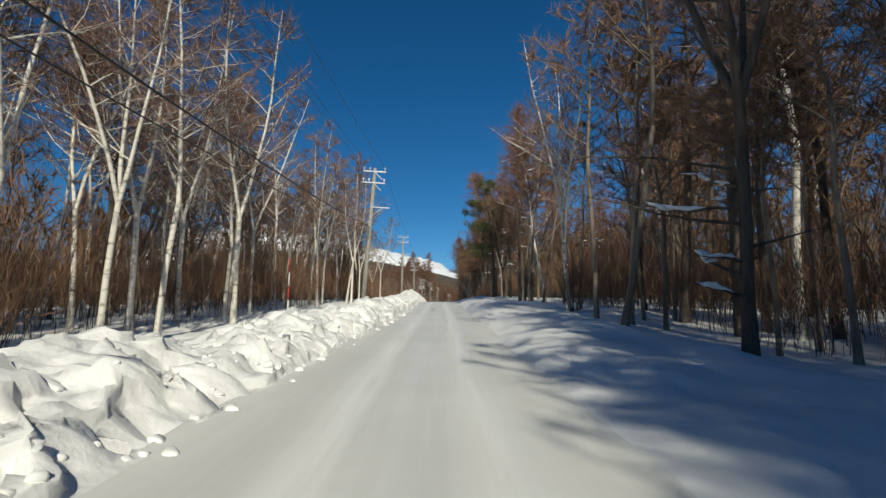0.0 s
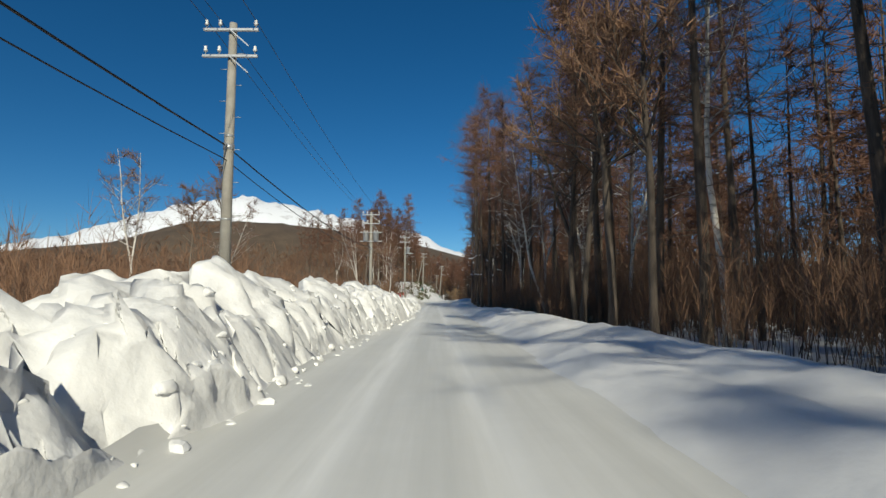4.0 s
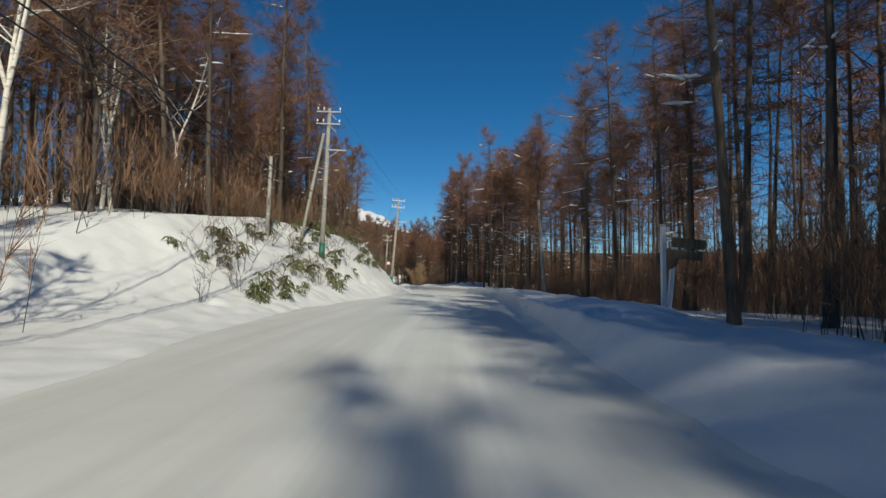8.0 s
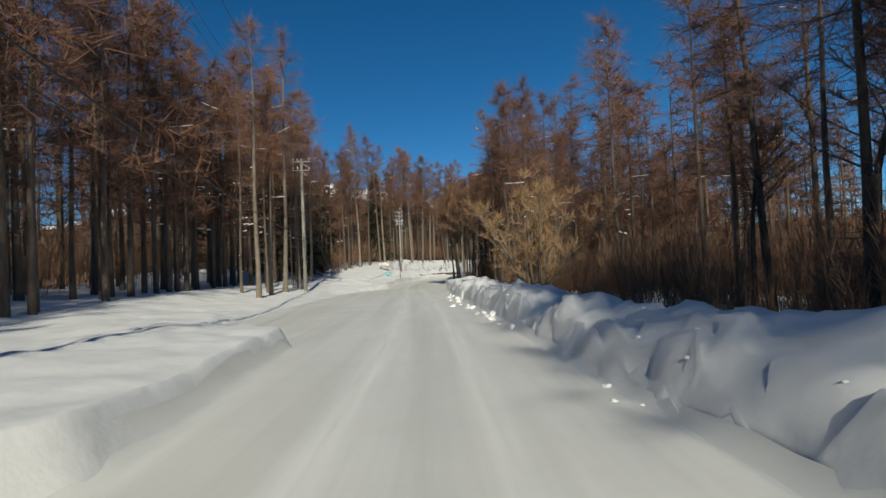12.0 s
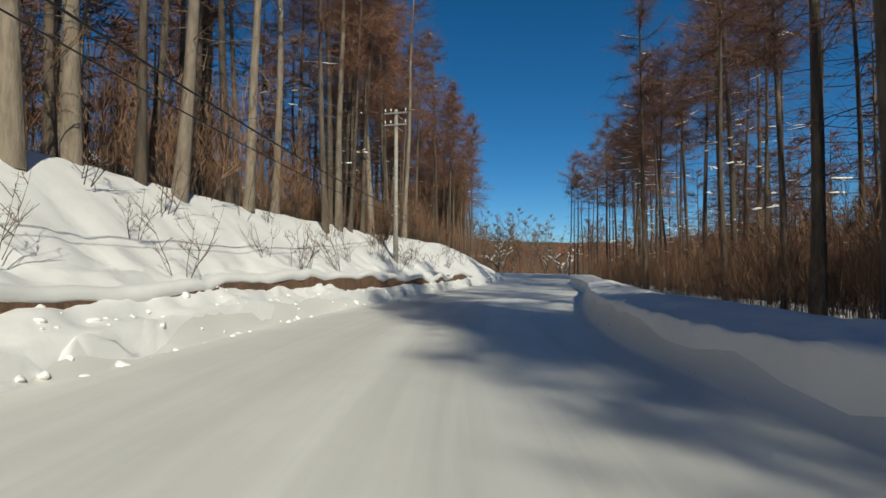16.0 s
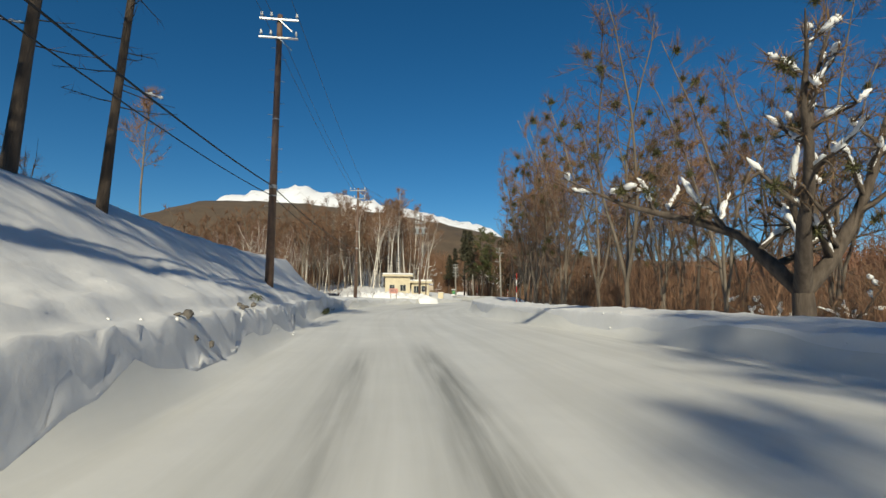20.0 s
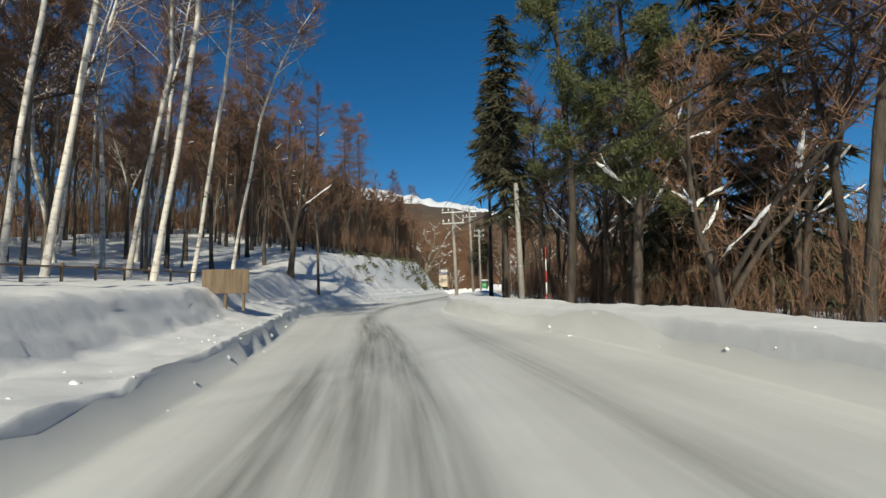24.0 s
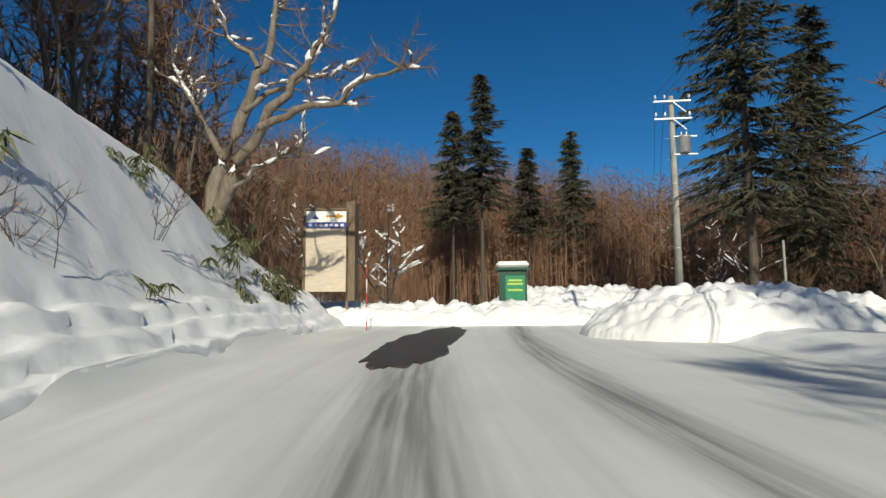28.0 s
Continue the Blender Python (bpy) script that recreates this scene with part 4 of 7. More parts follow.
def forked(h, seed, stems=2, spread=0.35, fork=0.3, limbs=26, twigs=34, twig_len=0.7, trunk_r=None, snow=0.0, low=False, balls=0, thick=1.0, wander=0.10, width=0.012, stem_up=0.35):
    """A bare broadleaf: a trunk that forks into stems, each with ascending limbs and fine twigs."""
    np.random.seed(seed)
    wood, twig, load, ball = Sticks(), Sticks(), Sticks(), Sticks()
    r0 = trunk_r or h * 0.010
    zf = fork * h
    base = bend((0, 0, 0), (rnd(-0.05, 0.05), rnd(-0.05, 0.05), 1), zf, 4, 0.03)
    rb = np.linspace(r0, r0 * 0.82, len(base))
    rb[0] *= 1.3
    wood.tube(base, rb, 5 if low else 8)
    for s in range(stems):
        a = 2 * math.pi * (s + rnd(0, 0.6)) / stems
        k = spread * rnd(0.6, 1.3) if stems > 1 else 0.06
        stem = bend(base[-1], (math.cos(a) * k, math.sin(a) * k, 1), (h - zf) * rnd(0.8, 1.05), 7, wander * 0.6, 0.04)
        rs = np.linspace(r0 * (0.72 if stems > 1 else 0.85), 0.015, len(stem))
        wood.tube(stem, rs, 4 if low else 6)
        m = max(3, limbs // stems)
        for q in range(m):
            f = 0.12 + 0.85 * (q + rnd(0, 1)) / m
            i = min(int(f * 7), 6)
            p0 = stem[i] + (stem[i + 1] - stem[i]) * (f * 7 - i)
            a = rnd(0, 2 * math.pi)
            ln = h * 0.24 * (1.08 - f) * rnd(0.6, 1.25) + 0.4
            limb = bend(p0, (math.cos(a), math.sin(a), rnd(0.4, 1.1)), ln, 4, wander, stem_up * 0.12)
            rl = float(np.interp(f, [0, 1], [r0 * 0.42, 0.012]))
            if low:
                wood.slivers(limb[:1], limb[-1:] - limb[:1], 0.035)
            else:
                wood.tube(limb, np.linspace(rl, 0.006, 5) * thick, 3)
            twig_cloud(twig, limb, twigs // 2 if low else twigs, twig_len, width * (2.2 if low else 1), 0.25, 0.9)
            if not low:
                for _ in range(2):
                    j = int(rnd(1, 4))
                    sub = bend(limb[j], np.random.normal(0, 1, 3) * np.array([1, 1, 0.5]) + np.array([0, 0, 0.6]), ln * rnd(0.35, 0.6), 3, wander, 0.05)
                    wood.tube(sub, np.linspace(rl * 0.5, 0.005, 4) * thick, 3)
                    twig_cloud(twig, sub, twigs // 2, twig_len * 0.8, width, 0.25, 0.9)
            if rnd(0, 1) < snow:
                snow_on(load, limb, 4, 0.10 + 0.05 * (snow > 0.85))
            if balls and rnd(0, 1) < balls:
                c = limb[2]
                n = 130
                way = np.random.normal(size=(n, 3))
                way /= np.linalg.norm(way, axis=1, keepdims=True)
                ball.slivers(c + way * rnd(0.02, 0.18, (n, 1)), np.random.normal(0, 0.14, (n, 3)), 0.016)
    return wood, twig, load, ball


def spruce(h, seed, half=0.17, low=False, bare=0.08):
    """A conifer: whorls of drooping boughs, each a spray of needle slivers."""
    np.random.seed(seed)
    wood, leaf, load = Sticks(), Sticks(), Sticks()
    z = np.linspace(0, h, 6)
    wood.tube(np.stack([z * 0, z * 0, z], -1), np.linspace(h * 0.011, 0.015, 6), 6)
    n = int(h * (5 if low else 15))
    for k in range(n):
        f = bare + (1 - bare) * (k + rnd(0, 1)) / n
        ln = h * half * (1 - f) ** 0.7 * rnd(0.35, 1.3) + 0.15
        a = rnd(0, 2 * math.pi)
        if rnd(0, 1) < 0.16 + 0.45 * max(0.0, math.sin(3 * a + 9 * f + seed)):
            continue                 # gaps between the boughs
        bough = bend((0, 0, f * h), (math.cos(a), math.sin(a), 0.05 - 0.35 * (1 - f)), ln, 3, 0.05, -0.02)
        wood.tube(bough, np.linspace(0.02, 0.005, 4), 3)
        m = int((14 if low else 22) + ln * (8 if low else 14))
        u = rnd(0.08, 1, m) * 3
        i = np.minimum(u.astype(int), 2)
        p = bough[i] + (bough[i + 1] - bough[i]) * (u - i)[:, None]
        fw = bough[-1] - bough[0]
        fw /= np.linalg.norm(fw) + 1e-9
        sd = np.array([-fw[1], fw[0], 0])
        way = fw * rnd(0.3, 1.0, (m, 1)) + sd * rnd(-0.9, 0.9, (m, 1)) + np.array([0, 0, -0.45]) + np.random.normal(0, 0.2, (m, 3))
        leaf.slivers(p, way * rnd(0.35, 0.85, (m, 1)), rnd(0.03, 0.075, m) * (1.5 if low else 1.0))
    return wood, leaf, load


def pine(h, seed, reach=3.6, crown_from=0.36):
    """A red pine: a bare leaning trunk and crooked limbs that end in flat tufts of long needles."""
    np.random.seed(seed)
    wood, leaf = Sticks(), Sticks()
    z = np.linspace(0, h, 8)
    trunk = np.stack([0.25 * np.sin(z * 0.35), 0.2 * np.cos(z * 0.3) - 0.2, z], -1)
    wood.tube(trunk, np.linspace(0.20, 0.03, 8), 8)
    n = 34
    for k in range(n):
        f = crown_from + (1 - crown_from) * (k + rnd(0, 1)) / n
        a = rnd(0, 2 * math.pi)
        p0 = np.array([np.interp(f * h, z, trunk[:, 0]), np.interp(f * h, z, trunk[:, 1]), f * h])
        ln = reach * (1.02 - (f - crown_from) / (1 - crown_from)) ** 0.6 * rnd(0.55, 1.1) + 0.4
        limb = bend(p0, (math.cos(a), math.sin(a), rnd(-0.05, 0.35)), ln, 4, 0.16, 0.05)
        wood.tube(limb, np.linspace(0.05, 0.012, 5), 4)
        for q in range(int(4 + ln * 3)):
            u = rnd(0.35, 1) * 4
            i = min(int(u), 3)
            c = limb[i] + (limb[i + 1] - limb[i]) * (u - i) + np.random.normal(0, 0.28, 3) * np.array([1, 1, 0.5])
            m = 46
            way = np.random.normal(0, 1, (m, 3)) + np.array([[0, 0, 0.55]])
            way /= np.linalg.norm(way, axis=1, keepdims=True)
            leaf.slivers(c + np.random.normal(0, 0.13, (m, 3)), way * rnd(0.16, 0.34, (m, 1)), 0.022)
    return wood, leaf


def shrub(h, seed, stems=14, spread=0.55, twigs=26, width=0.008, thick=1.0):
    np.random.seed(seed)
    wood, twig = Sticks(), Sticks()
    for s in range(stems):
        a = rnd(0, 2 * math.pi)
        k = spread * rnd(0.1, 1.0)
        stem = bend((math.cos(a) * 0.15, math.sin(a) * 0.15, 0), (math.cos(a) * k, math.sin(a) * k, 1), h * rnd(0.6, 1.05), 5, 0.08, 0.03)
        wood.tube(stem, np.linspace(0.007 * h + 0.004, 0.004, 6) * thick, 4)
        for q in range(5):
            i = int(rnd(1, 5))
            aa = rnd(0, 2 * math.pi)
            limb = bend(stem[i], (math.cos(aa), math.sin(aa), 1.0), h * rnd(0.15, 0.35), 3, 0.1)
            wood.tube(limb, np.linspace(0.010, 0.004, 4) * thick, 3)
            twig_cloud(twig, limb, twigs, h * 0.09 + 0.12, width, 0.35, 0.7)
    return wood, twig


def tree_thing(name, label, category, parts, group=""):
    """Makes the thing once, at the origin: parts are (name, Sticks, material)."""
    ob = thing(name, label, category, group=group)
    for nm, st, mat in parts:
        me = st.mesh(nm, mat, nm != "crown")
        if me:
            p_ = part(nm, me, None, ob)
            if nm in ("snow_load", "mistletoe", "crown", "brushwood", "leaves", "twig_spray"):
                p_["kind"] = "stuff"
    return ob


KIND = {}


def variants(key, name, label, category, group, makers):
    KIND[key] = [[tree_thing(name, label, category, parts, group), False] for parts in makers]


def larch_parts(h, seed, **kw):
    w, t, s = larch(h, seed, **kw)
    return [("trunk", w, LARCH_BARK), ("crown", t, LARCH_TWIG), ("snow_load", s, LOAD)]


def forked_parts(h, seed, bark, tw, **kw):
    w, t, s, b = forked(h, seed, **kw)
    return [("trunk", w, bark), ("crown", t, tw), ("snow_load", s, LOAD), ("mistletoe", b, MISTLETOE)]


def spruce_parts(h, seed, needle=NEEDLE, **kw):
    w, t, s = spruce(h, seed, **kw)
    return [("trunk", w, DARK_BARK), ("crown", t, needle)]


variants("larch", "larch_tree", "tall bare larch with brown twig haze", "tree", "larches along the road",
         [larch_parts(rnd(17, 21), 100 + k, snow=0.0 if k < 3 else 0.10, crown_from=0.40 + 0.07 * (k % 3)) for k in range(6)])
variants("snowlarch", "snow_flecked_larch", "tall dark larch with snow clumps on its dead boughs", "tree", "larches along the road",
         [larch_parts(rnd(17, 20), 130 + k, snow=0.28, crown_from=0.5) for k in range(3)])
variants("polelarch", "slim_larch_tree", "tall slim larch trunk with few high boughs", "tree", "larches along the road",
         [larch_parts(rnd(17, 20), 150 + k, snow=0.10, crown_from=0.72, girth=0.0058) for k in range(3)])
variants("palelarch", "pale_larch_tree", "tall larch with a pale sunlit trunk", "tree", "larches along the road",
         [[("trunk", q[0], GREY_BARK), ("crown", q[1], LARCH_TWIG), ("snow_load", q[2], LOAD)] for q in (larch(rnd(19, 22), 160 + k, snow=0.06, crown_from=0.5, girth=0.0085) for k in range(3))])
variants("birch", "birch_tree", "white-barked bare birch with fine purplish twigs", "tree", "birches along the road",
         [forked_parts(rnd(11, 15), 200 + k, BIRCH_BARK, BIRCH_TWIG, stems=1 + k % 3, spread=0.25, fork=0.32, limbs=30, twigs=36, twig_len=0.8, width=0.015, thick=0.9, trunk_r=0.10) for k in range(5)])
variants("slimbirch", "birch_tree", "slender leaning birch with a single pale stem", "tree", "birches along the road",
         [forked_parts(rnd(13, 16), 220 + k, BIRCH_BARK, BROWN_TWIG, stems=1, fork=0.5, limbs=22, twigs=44, twig_len=0.9, width=0.013, thick=0.8, trunk_r=0.085) for k in range(4)])
variants("bare", "bare_tree", "leafless dark broadleaf tree with brown twigs", "tree", "bare broadleaf trees",
         [forked_parts(rnd(10, 14), 300 + k, DARK_BARK, BROWN_TWIG, stems=1 + k % 2, spread=0.3, fork=0.35, limbs=30, twigs=40, twig_len=0.8, width=0.017) for k in range(5)])
variants("thin", "young_tree", "slim leafless young tree with grey bark", "tree", "young bare trees",
         [forked_parts(rnd(8, 12), 330 + k, GREY_BARK, BROWN_TWIG, stems=1, fork=0.4, limbs=20, twigs=34, width=0.015, trunk_r=0.07) for k in range(4)])
variants("snowy", "bare_tree", "leafless tree with snow lying along its limbs", "tree", "snow-laden broadleaf trees",
         [forked_parts(rnd(8, 12), 350 + k, DARK_BARK, BROWN_TWIG, stems=2, spread=0.5, fork=0.25, limbs=22, twigs=18, snow=0.8) for k in range(3)])
variants("willow", "willow_tree", "bare willow with grey limbs and mistletoe tufts", "tree", "willows by the road",
         [forked_parts(rnd(12, 15), 370 + k, GREY_BARK, BROWN_TWIG, stems=3, spread=0.27, fork=0.12, limbs=40, twigs=40, width=0.009, twig_len=0.8, balls=0.2, snow=0.0, trunk_r=0.105, thick=0.8, wander=0.16) for k in range(3)])
variants("spruce", "spruce_tree", "dark green spruce with drooping boughs", "tree", "spruces", [spruce_parts(rnd(12, 16), 400 + k) for k in range(3)])
variants("shrub", "shrub", "leafless brown roadside shrub", "shrub", "roadside shrubs",
         [[("brushwood", st[0], DARK_BARK), ("crown", st[1], BROWN_TWIG if k else STRAW_TWIG)] for k, st in enumerate(shrub(rnd(2.5, 4.5), 500 + k) for k in range(4))])


def plant(key, t, d, scale=1.0, turn=None, pick=None, lean=0.0, sink=0.15, leandir=0.0):
    """Sets one more tree of a kind on the snow at station t, offset d."""
    pool = KIND[key]
    slot = pool[pick % len(pool)] if pick is not None else random.choice(pool)
    m = Matrix.Translation(at(t, d, -sink)) @ pose(0, 0, 0, 0, lean, leandir) @ pose(0, 0, 0, 0, 0, random.uniform(0, 360) if turn is None else turn) @ Matrix.Diagonal((scale, scale, scale, 1))
    if not slot[1]:
        slot[1] = True
        slot[0].matrix_world = m
        return slot[0]
    keep = slot[0].scale.copy()
    slot[0].scale = (1, 1, 1)
    ob = copy_thing(slot[0], m)
    slot[0].scale = keep
    return ob


def grove(side, t0, t1, d0, d1, count, kinds, lo=0.85, hi=1.15, lean=2.0):
    random.seed(int(t0 * 1000) * 31 + int(d0 * 10) * 7 + count + side)
    for k in range(count):
        t = t0 + (t1 - t0) * (k + random.random()) / count
        d = d0 + (d1 - d0) * random.random() ** 1.1
        key = random.choices([q[0] for q in kinds], [q[1] for q in kinds])[0]
        plant(key, t, side * d, random.uniform(lo, hi), lean=random.gauss(0, lean), leandir=random.uniform(0, 180))


# hand-placed trees
random.seed(5)
plant("birch", 0.88, -8.0, 1.1, pick=1)
plant("birch", 1.0, -9.5, 0.9, pick=0)
plant("birch", 0.95, 5.4, 0.95, pick=2)
plant("thin", 1.0, 6.2, 0.9)
plant("snowlarch", 0.62, 8.3, 0.95, pick=0)
plant("bare", 0.78, 8.4, 1.3, pick=0)
plant("shrub", 0.95, 5.6, 0.9, pick=1)
plant("thin", 1.55, 6.3, 1.25, pick=1)
plant("birch", 1.5, 7.0, 0.95, pick=0, lean=-8)
plant("birch", 2.14, -7.6, 0.75, pick=1)
plant("birch", 3.0, -7.8, 0.9, pick=4)
plant("larch", 2.75, 8.6, 0.95, pick=0)
plant("willow", 3.15, 8.2, 0.85, pick=1)
plant("larch", 2.2, 8.0, 1.0, pick=2)
plant("birch", 5.4, 7.0, 0.85, pick=3, lean=-10)
plant("birch", 5.35, 9.0, 0.9, pick=0)
plant("larch", 5.25, 7.6, 1.1, pick=1)
plant("larch", 4.95, 7.4, 1.1, pick=4)
plant("birch", 6.9, -9.5, 0.8, pick=2, lean=-9)
plant("birch", 7.7, -10.0, 0.8, pick=0)
plant("birch", 9.05, -17.5, 1.0, pick=2)
plant("birch", 9.15, -15.2, 0.9, pick=4)
plant("polelarch", 8.52, 6.9, 1.15, pick=1, lean=-4)
plant("larch", 11.7, 7.2, 1.0, pick=5, lean=-4)
for t, d, s in ((16.1, 13.0, 1.1), (16.25, 15.0, 1.2), (15.55, 17.0, 1.1)):
    plant("spruce", t, -d, s)
plant("willow", 20.75, 12.5, 0.95, pick=0)
plant("willow", 21.42, 11.0, 1.05, pick=1)
plant("willow", 22.6, 8.2, 1.15, pick=2)
for k, (t, d, s) in enumerate(((21.72, 11.2, 1.15), (21.8, 10.2, 1.2), (21.9, 9.7, 1.1), (22.15, 10.6, 1.25), (22.4, 9.2, 1.1), (23.0, 6.6, 0.9))):
    plant("willow", t, d, s, pick=k)
plant("polelarch", 20.44, -5.8, 0.85, pick=0, lean=4)
plant("polelarch", 20.36, -6.2, 0.85, pick=1, lean=4)
plant("bare", 25.55, -9.5, 1.1, pick=1)
plant("bare", 25.54, -5.5, 0.85, pick=0)
plant("thin", 27.45, 8.2, 1.25, pick=0, lean=-3)
plant("thin", 27.52, 9.0, 1.3, pick=2, lean=-4)
plant("bare", 27.62, 9.6, 1.0, pick=3)
plant("bare", 2.0, 6.3, 0.85, pick=2)
plant("bare", 2.12, 5.4, 0.6, pick=3)
for t, d in ((6.9, 8.5), (7.1, 7.6), (7.3, 9.5), (7.45, 7.8), (7.6, 8.8), (13.9, 8.4), (14.05, 9.6), (14.2, 8.2), (14.35, 9.4), (14.5, 10.5), (13.7, 9.0), (14.1, 11.5)):
    plant("larch", t, d, random.uniform(0.85, 1.0))
for k, (t, d) in enumerate(((19.40, 8.6), (19.46, 10.0), (19.43, 11.2), (19.40, 12.2), (19.36, 9.6), (19.9, -7.2), (19.8, -8.0), (20.1, -8.4))):
    plant("polelarch", t, d, random.uniform(0.9, 1.05), lean=random.gauss(0, 3))
# unseen trees around and behind the start, added for their shadows ahead
for t, d in ((-0.62, 7.6), (-0.5, 6.6), (-0.42, 8.4), (-0.3, 6.9), (-0.2, 7.8), (-0.1, 6.6), (0.05, 7.4), (-0.75, 7.0), ):
    plant("bare", t, d, random.uniform(0.95, 1.15))
# larches added to throw dappled shade on the road past station 8
for t, d in ((7.5, 7.4), (7.66, 8.6), (7.8, 7.2), (7.95, 8.8)):
    plant("larch", t, d, random.uniform(0.95, 1.1))
for t, d in ((16.25, 9.6), (16.4, 9.0), (16.5, 10.0), (16.62, 9.2), (16.8, 9.6), (16.95, 10.4), (17.15, 9.4), (17.4, 9.8), (17.7, 9.5), (15.6, 11.5), (15.9, 10.5)):
    plant("palelarch", t, -d, random.uniform(1.0, 1.15), lean=random.gauss(0, 2))
for t, d in ((5.5, 6.4), (5.72, 5.2), (5.95, 4.8), (6.08, 5.6), (6.53, 4.5), (6.83, 4.6)):
    plant("larch", t, d, random.uniform(0.9, 1.05))
for t, d in ((6.22, 4.6), (6.36, 4.5), (6.68, 5.2), (7.0, 5.6)):
    plant("polelarch", t, d, 1.1)
# bare trees added to shade verge and road; those at negative stations stay unseen
for t, d in ((14.5, 5.7), (14.65, 5.4), (14.8, 5.7), (14.95, 5.6), (14.9, 7.4), (14.72, 6.1), (14.58, 6.3), (14.85, 5.0), (4.62, 6.0), (4.72, 5.6), (4.82, 5.3), (4.92, 5.7), (6.75, 9.0), (6.86, 8.1), (6.5, 7.3), (6.3, 8.6), (6.45, 9.5), (6.6, 8.2), (-0.6, 5.8), (-0.46, 5.2), (-0.34, 6.2), (-0.72, 6.4), (11.55, 5.9), (11.7, 6.7)):
    plant("bare", t, d, random.uniform(0.95, 1.1))
# slim trees added for the thin branch shadows they lay on the verge
for t, d in ((1.45, 6.6), (1.5, 5.6), (1.74, 7.6), (1.38, 5.4), (0.6, 4.9), (0.72, 5.0), (0.66, 5.6)):
    plant("thin", t, d, random.uniform(1.1, 1.35), lean=random.gauss(0, 4))
for t, d in ((2.34, 6.0), (2.4, 7.2), (1.42, 5.0)):
    plant("snowlarch", t, d, random.uniform(0.55, 0.7))
for t, d in ((0.44, 6.6), (0.4, 7.4), (0.52, 7.2), (0.66, 6.6), (0.8, 7.2), (0.5, 8.4)):
    plant("thin", t, d, random.uniform(0.8, 1.05))
# more out-of-view trees, put in only to darken the near right verge
for t, d in ((-0.15, 4.5), (-0.28, 4.7), (-0.4, 5.0), (-0.52, 4.6), (-0.66, 5.0)):
    plant("bare", t, d, random.uniform(0.85, 1.0))
# smaller out-of-view casters, kept short so less shade crosses the road
for t, d in ((-0.25, 5.4), (-0.1, 6.2), (0.02, 5.4), (0.12, 6.4)):
    plant("bare", t, d, random.uniform(0.6, 0.75))
# trees added sunward of the verges near stations 7 and 15 to shade them
for t, d in ((6.95, 6.4), (6.7, 7.6), (14.8, 6.6), (14.68, 6.8), (14.55, 7.0), (14.4, 6.8)):
    plant("bare", t, d, random.uniform(0.95, 1.2))
for t, d in ((16.35, 7.0), (16.55, 8.2), (16.75, 9.5), (16.95, 9.2), (27.95, 12.0), (28.1, 13.5), (27.8, 13.0)):
    plant("larch", t, d, random.uniform(0.8, 1.0))
# casters scaled down so that their shade stays on the bank
for t, d in ((8.0, 6.6), (7.9, 7.2), (7.8, 7.8)):
    plant("bare", t, d, 0.55)
for t, d, s in ((24.68, 14.5, 1.0), (24.75, 13.0, 1.1), (24.85, 12.0, 0.95), (25.0, 14.0, 1.05)):
    plant("spruce", t, d, s)
for t, d in ((25.3, 13.0), (25.5, 14.5), (25.7, 12.5), (25.85, 14.0), (26.0, 12.0), (26.15, 13.5), (26.3, 12.0), (25.4, 17.0), (25.9, 17.0), (26.2, 17.5)):
    plant("larch", t, -d, random.uniform(0.85, 1.05))
for t, d in ((0.42, 8.4), (0.5, 7.4), (0.65, 8.0), (0.36, 9.6)):
    plant("birch", t, -d, random.uniform(0.75, 0.9))


for k, (t, d) in enumerate(((10.15, 8.8), (10.3, 10.2), (10.42, 8.2), (10.55, 11.0), (10.66, 9.0), (10.8, 10.4), (10.95, 9.4), (11.1, 11.2))):
    plant("snowlarch" if k % 2 else "polelarch", t, d, random.uniform(0.85, 1.0))
for k, (t, d) in enumerate(((10.41, 6.7), (10.57, 7.6), (10.73, 7.4), (10.78, 8.3), (10.99, 7.2), (11.24, 7.4), (10.3, 7.4), (10.36, 9.0), (10.48, 9.8), (10.6, 8.9), (10.5, 6.9))):
    plant("polelarch" if k % 3 else "snowlarch", t, d, random.uniform(0.8, 1.0), lean=random.gauss(0, 1.5))
# larches, most of them added to cast dapple near stations 12 and 16
for t, d, s in ((15.6, 9.6, 0.95), (15.7, 8.3, 0.9), (15.82, 9.8, 1.0), (15.92, 8.0, 0.9), (15.75, 11.0, 1.0), (16.05, 6.4, 0.9), (16.2, 7.4, 0.95), (16.32, 6.2, 0.9), (17.6, 8.6, 1.1), (18.95, 10.4, 1.1), (11.15, 6.8, 0.95), (11.4, 7.6, 1.0), (11.6, 6.4, 0.9), (11.85, 7.4, 0.95)):
    plant("larch", t, d, s)
for t, d, s, ln in ((24.63, 10.0, 1.0, 7), (24.6, 8.6, 1.05, 9), (24.78, 8.4, 1.0, 8), (24.7, 6.9, 1.1, 9), (24.86, 7.0, 0.95, 7), (25.0, 6.6, 0.9, 5), (24.45, 9.2, 1.0, 8), (24.35, 7.6, 0.95, 6)):
    plant("slimbirch", t, -d, s, lean=ln, leandir=0)
for k, (t, d) in enumerate(((13.45, 10.6), (13.55, 12.4), (13.62, 10.8), (13.7, 11.6), (13.78, 10.6), (13.85, 12.6), (14.0, 10.6), (14.08, 11.6), (14.2, 10.9), (14.3, 12.4), (14.42, 11.4), (14.5, 13.0))):
    plant("polelarch" if k % 2 else "palelarch", t, -d, random.uniform(0.85, 1.0))
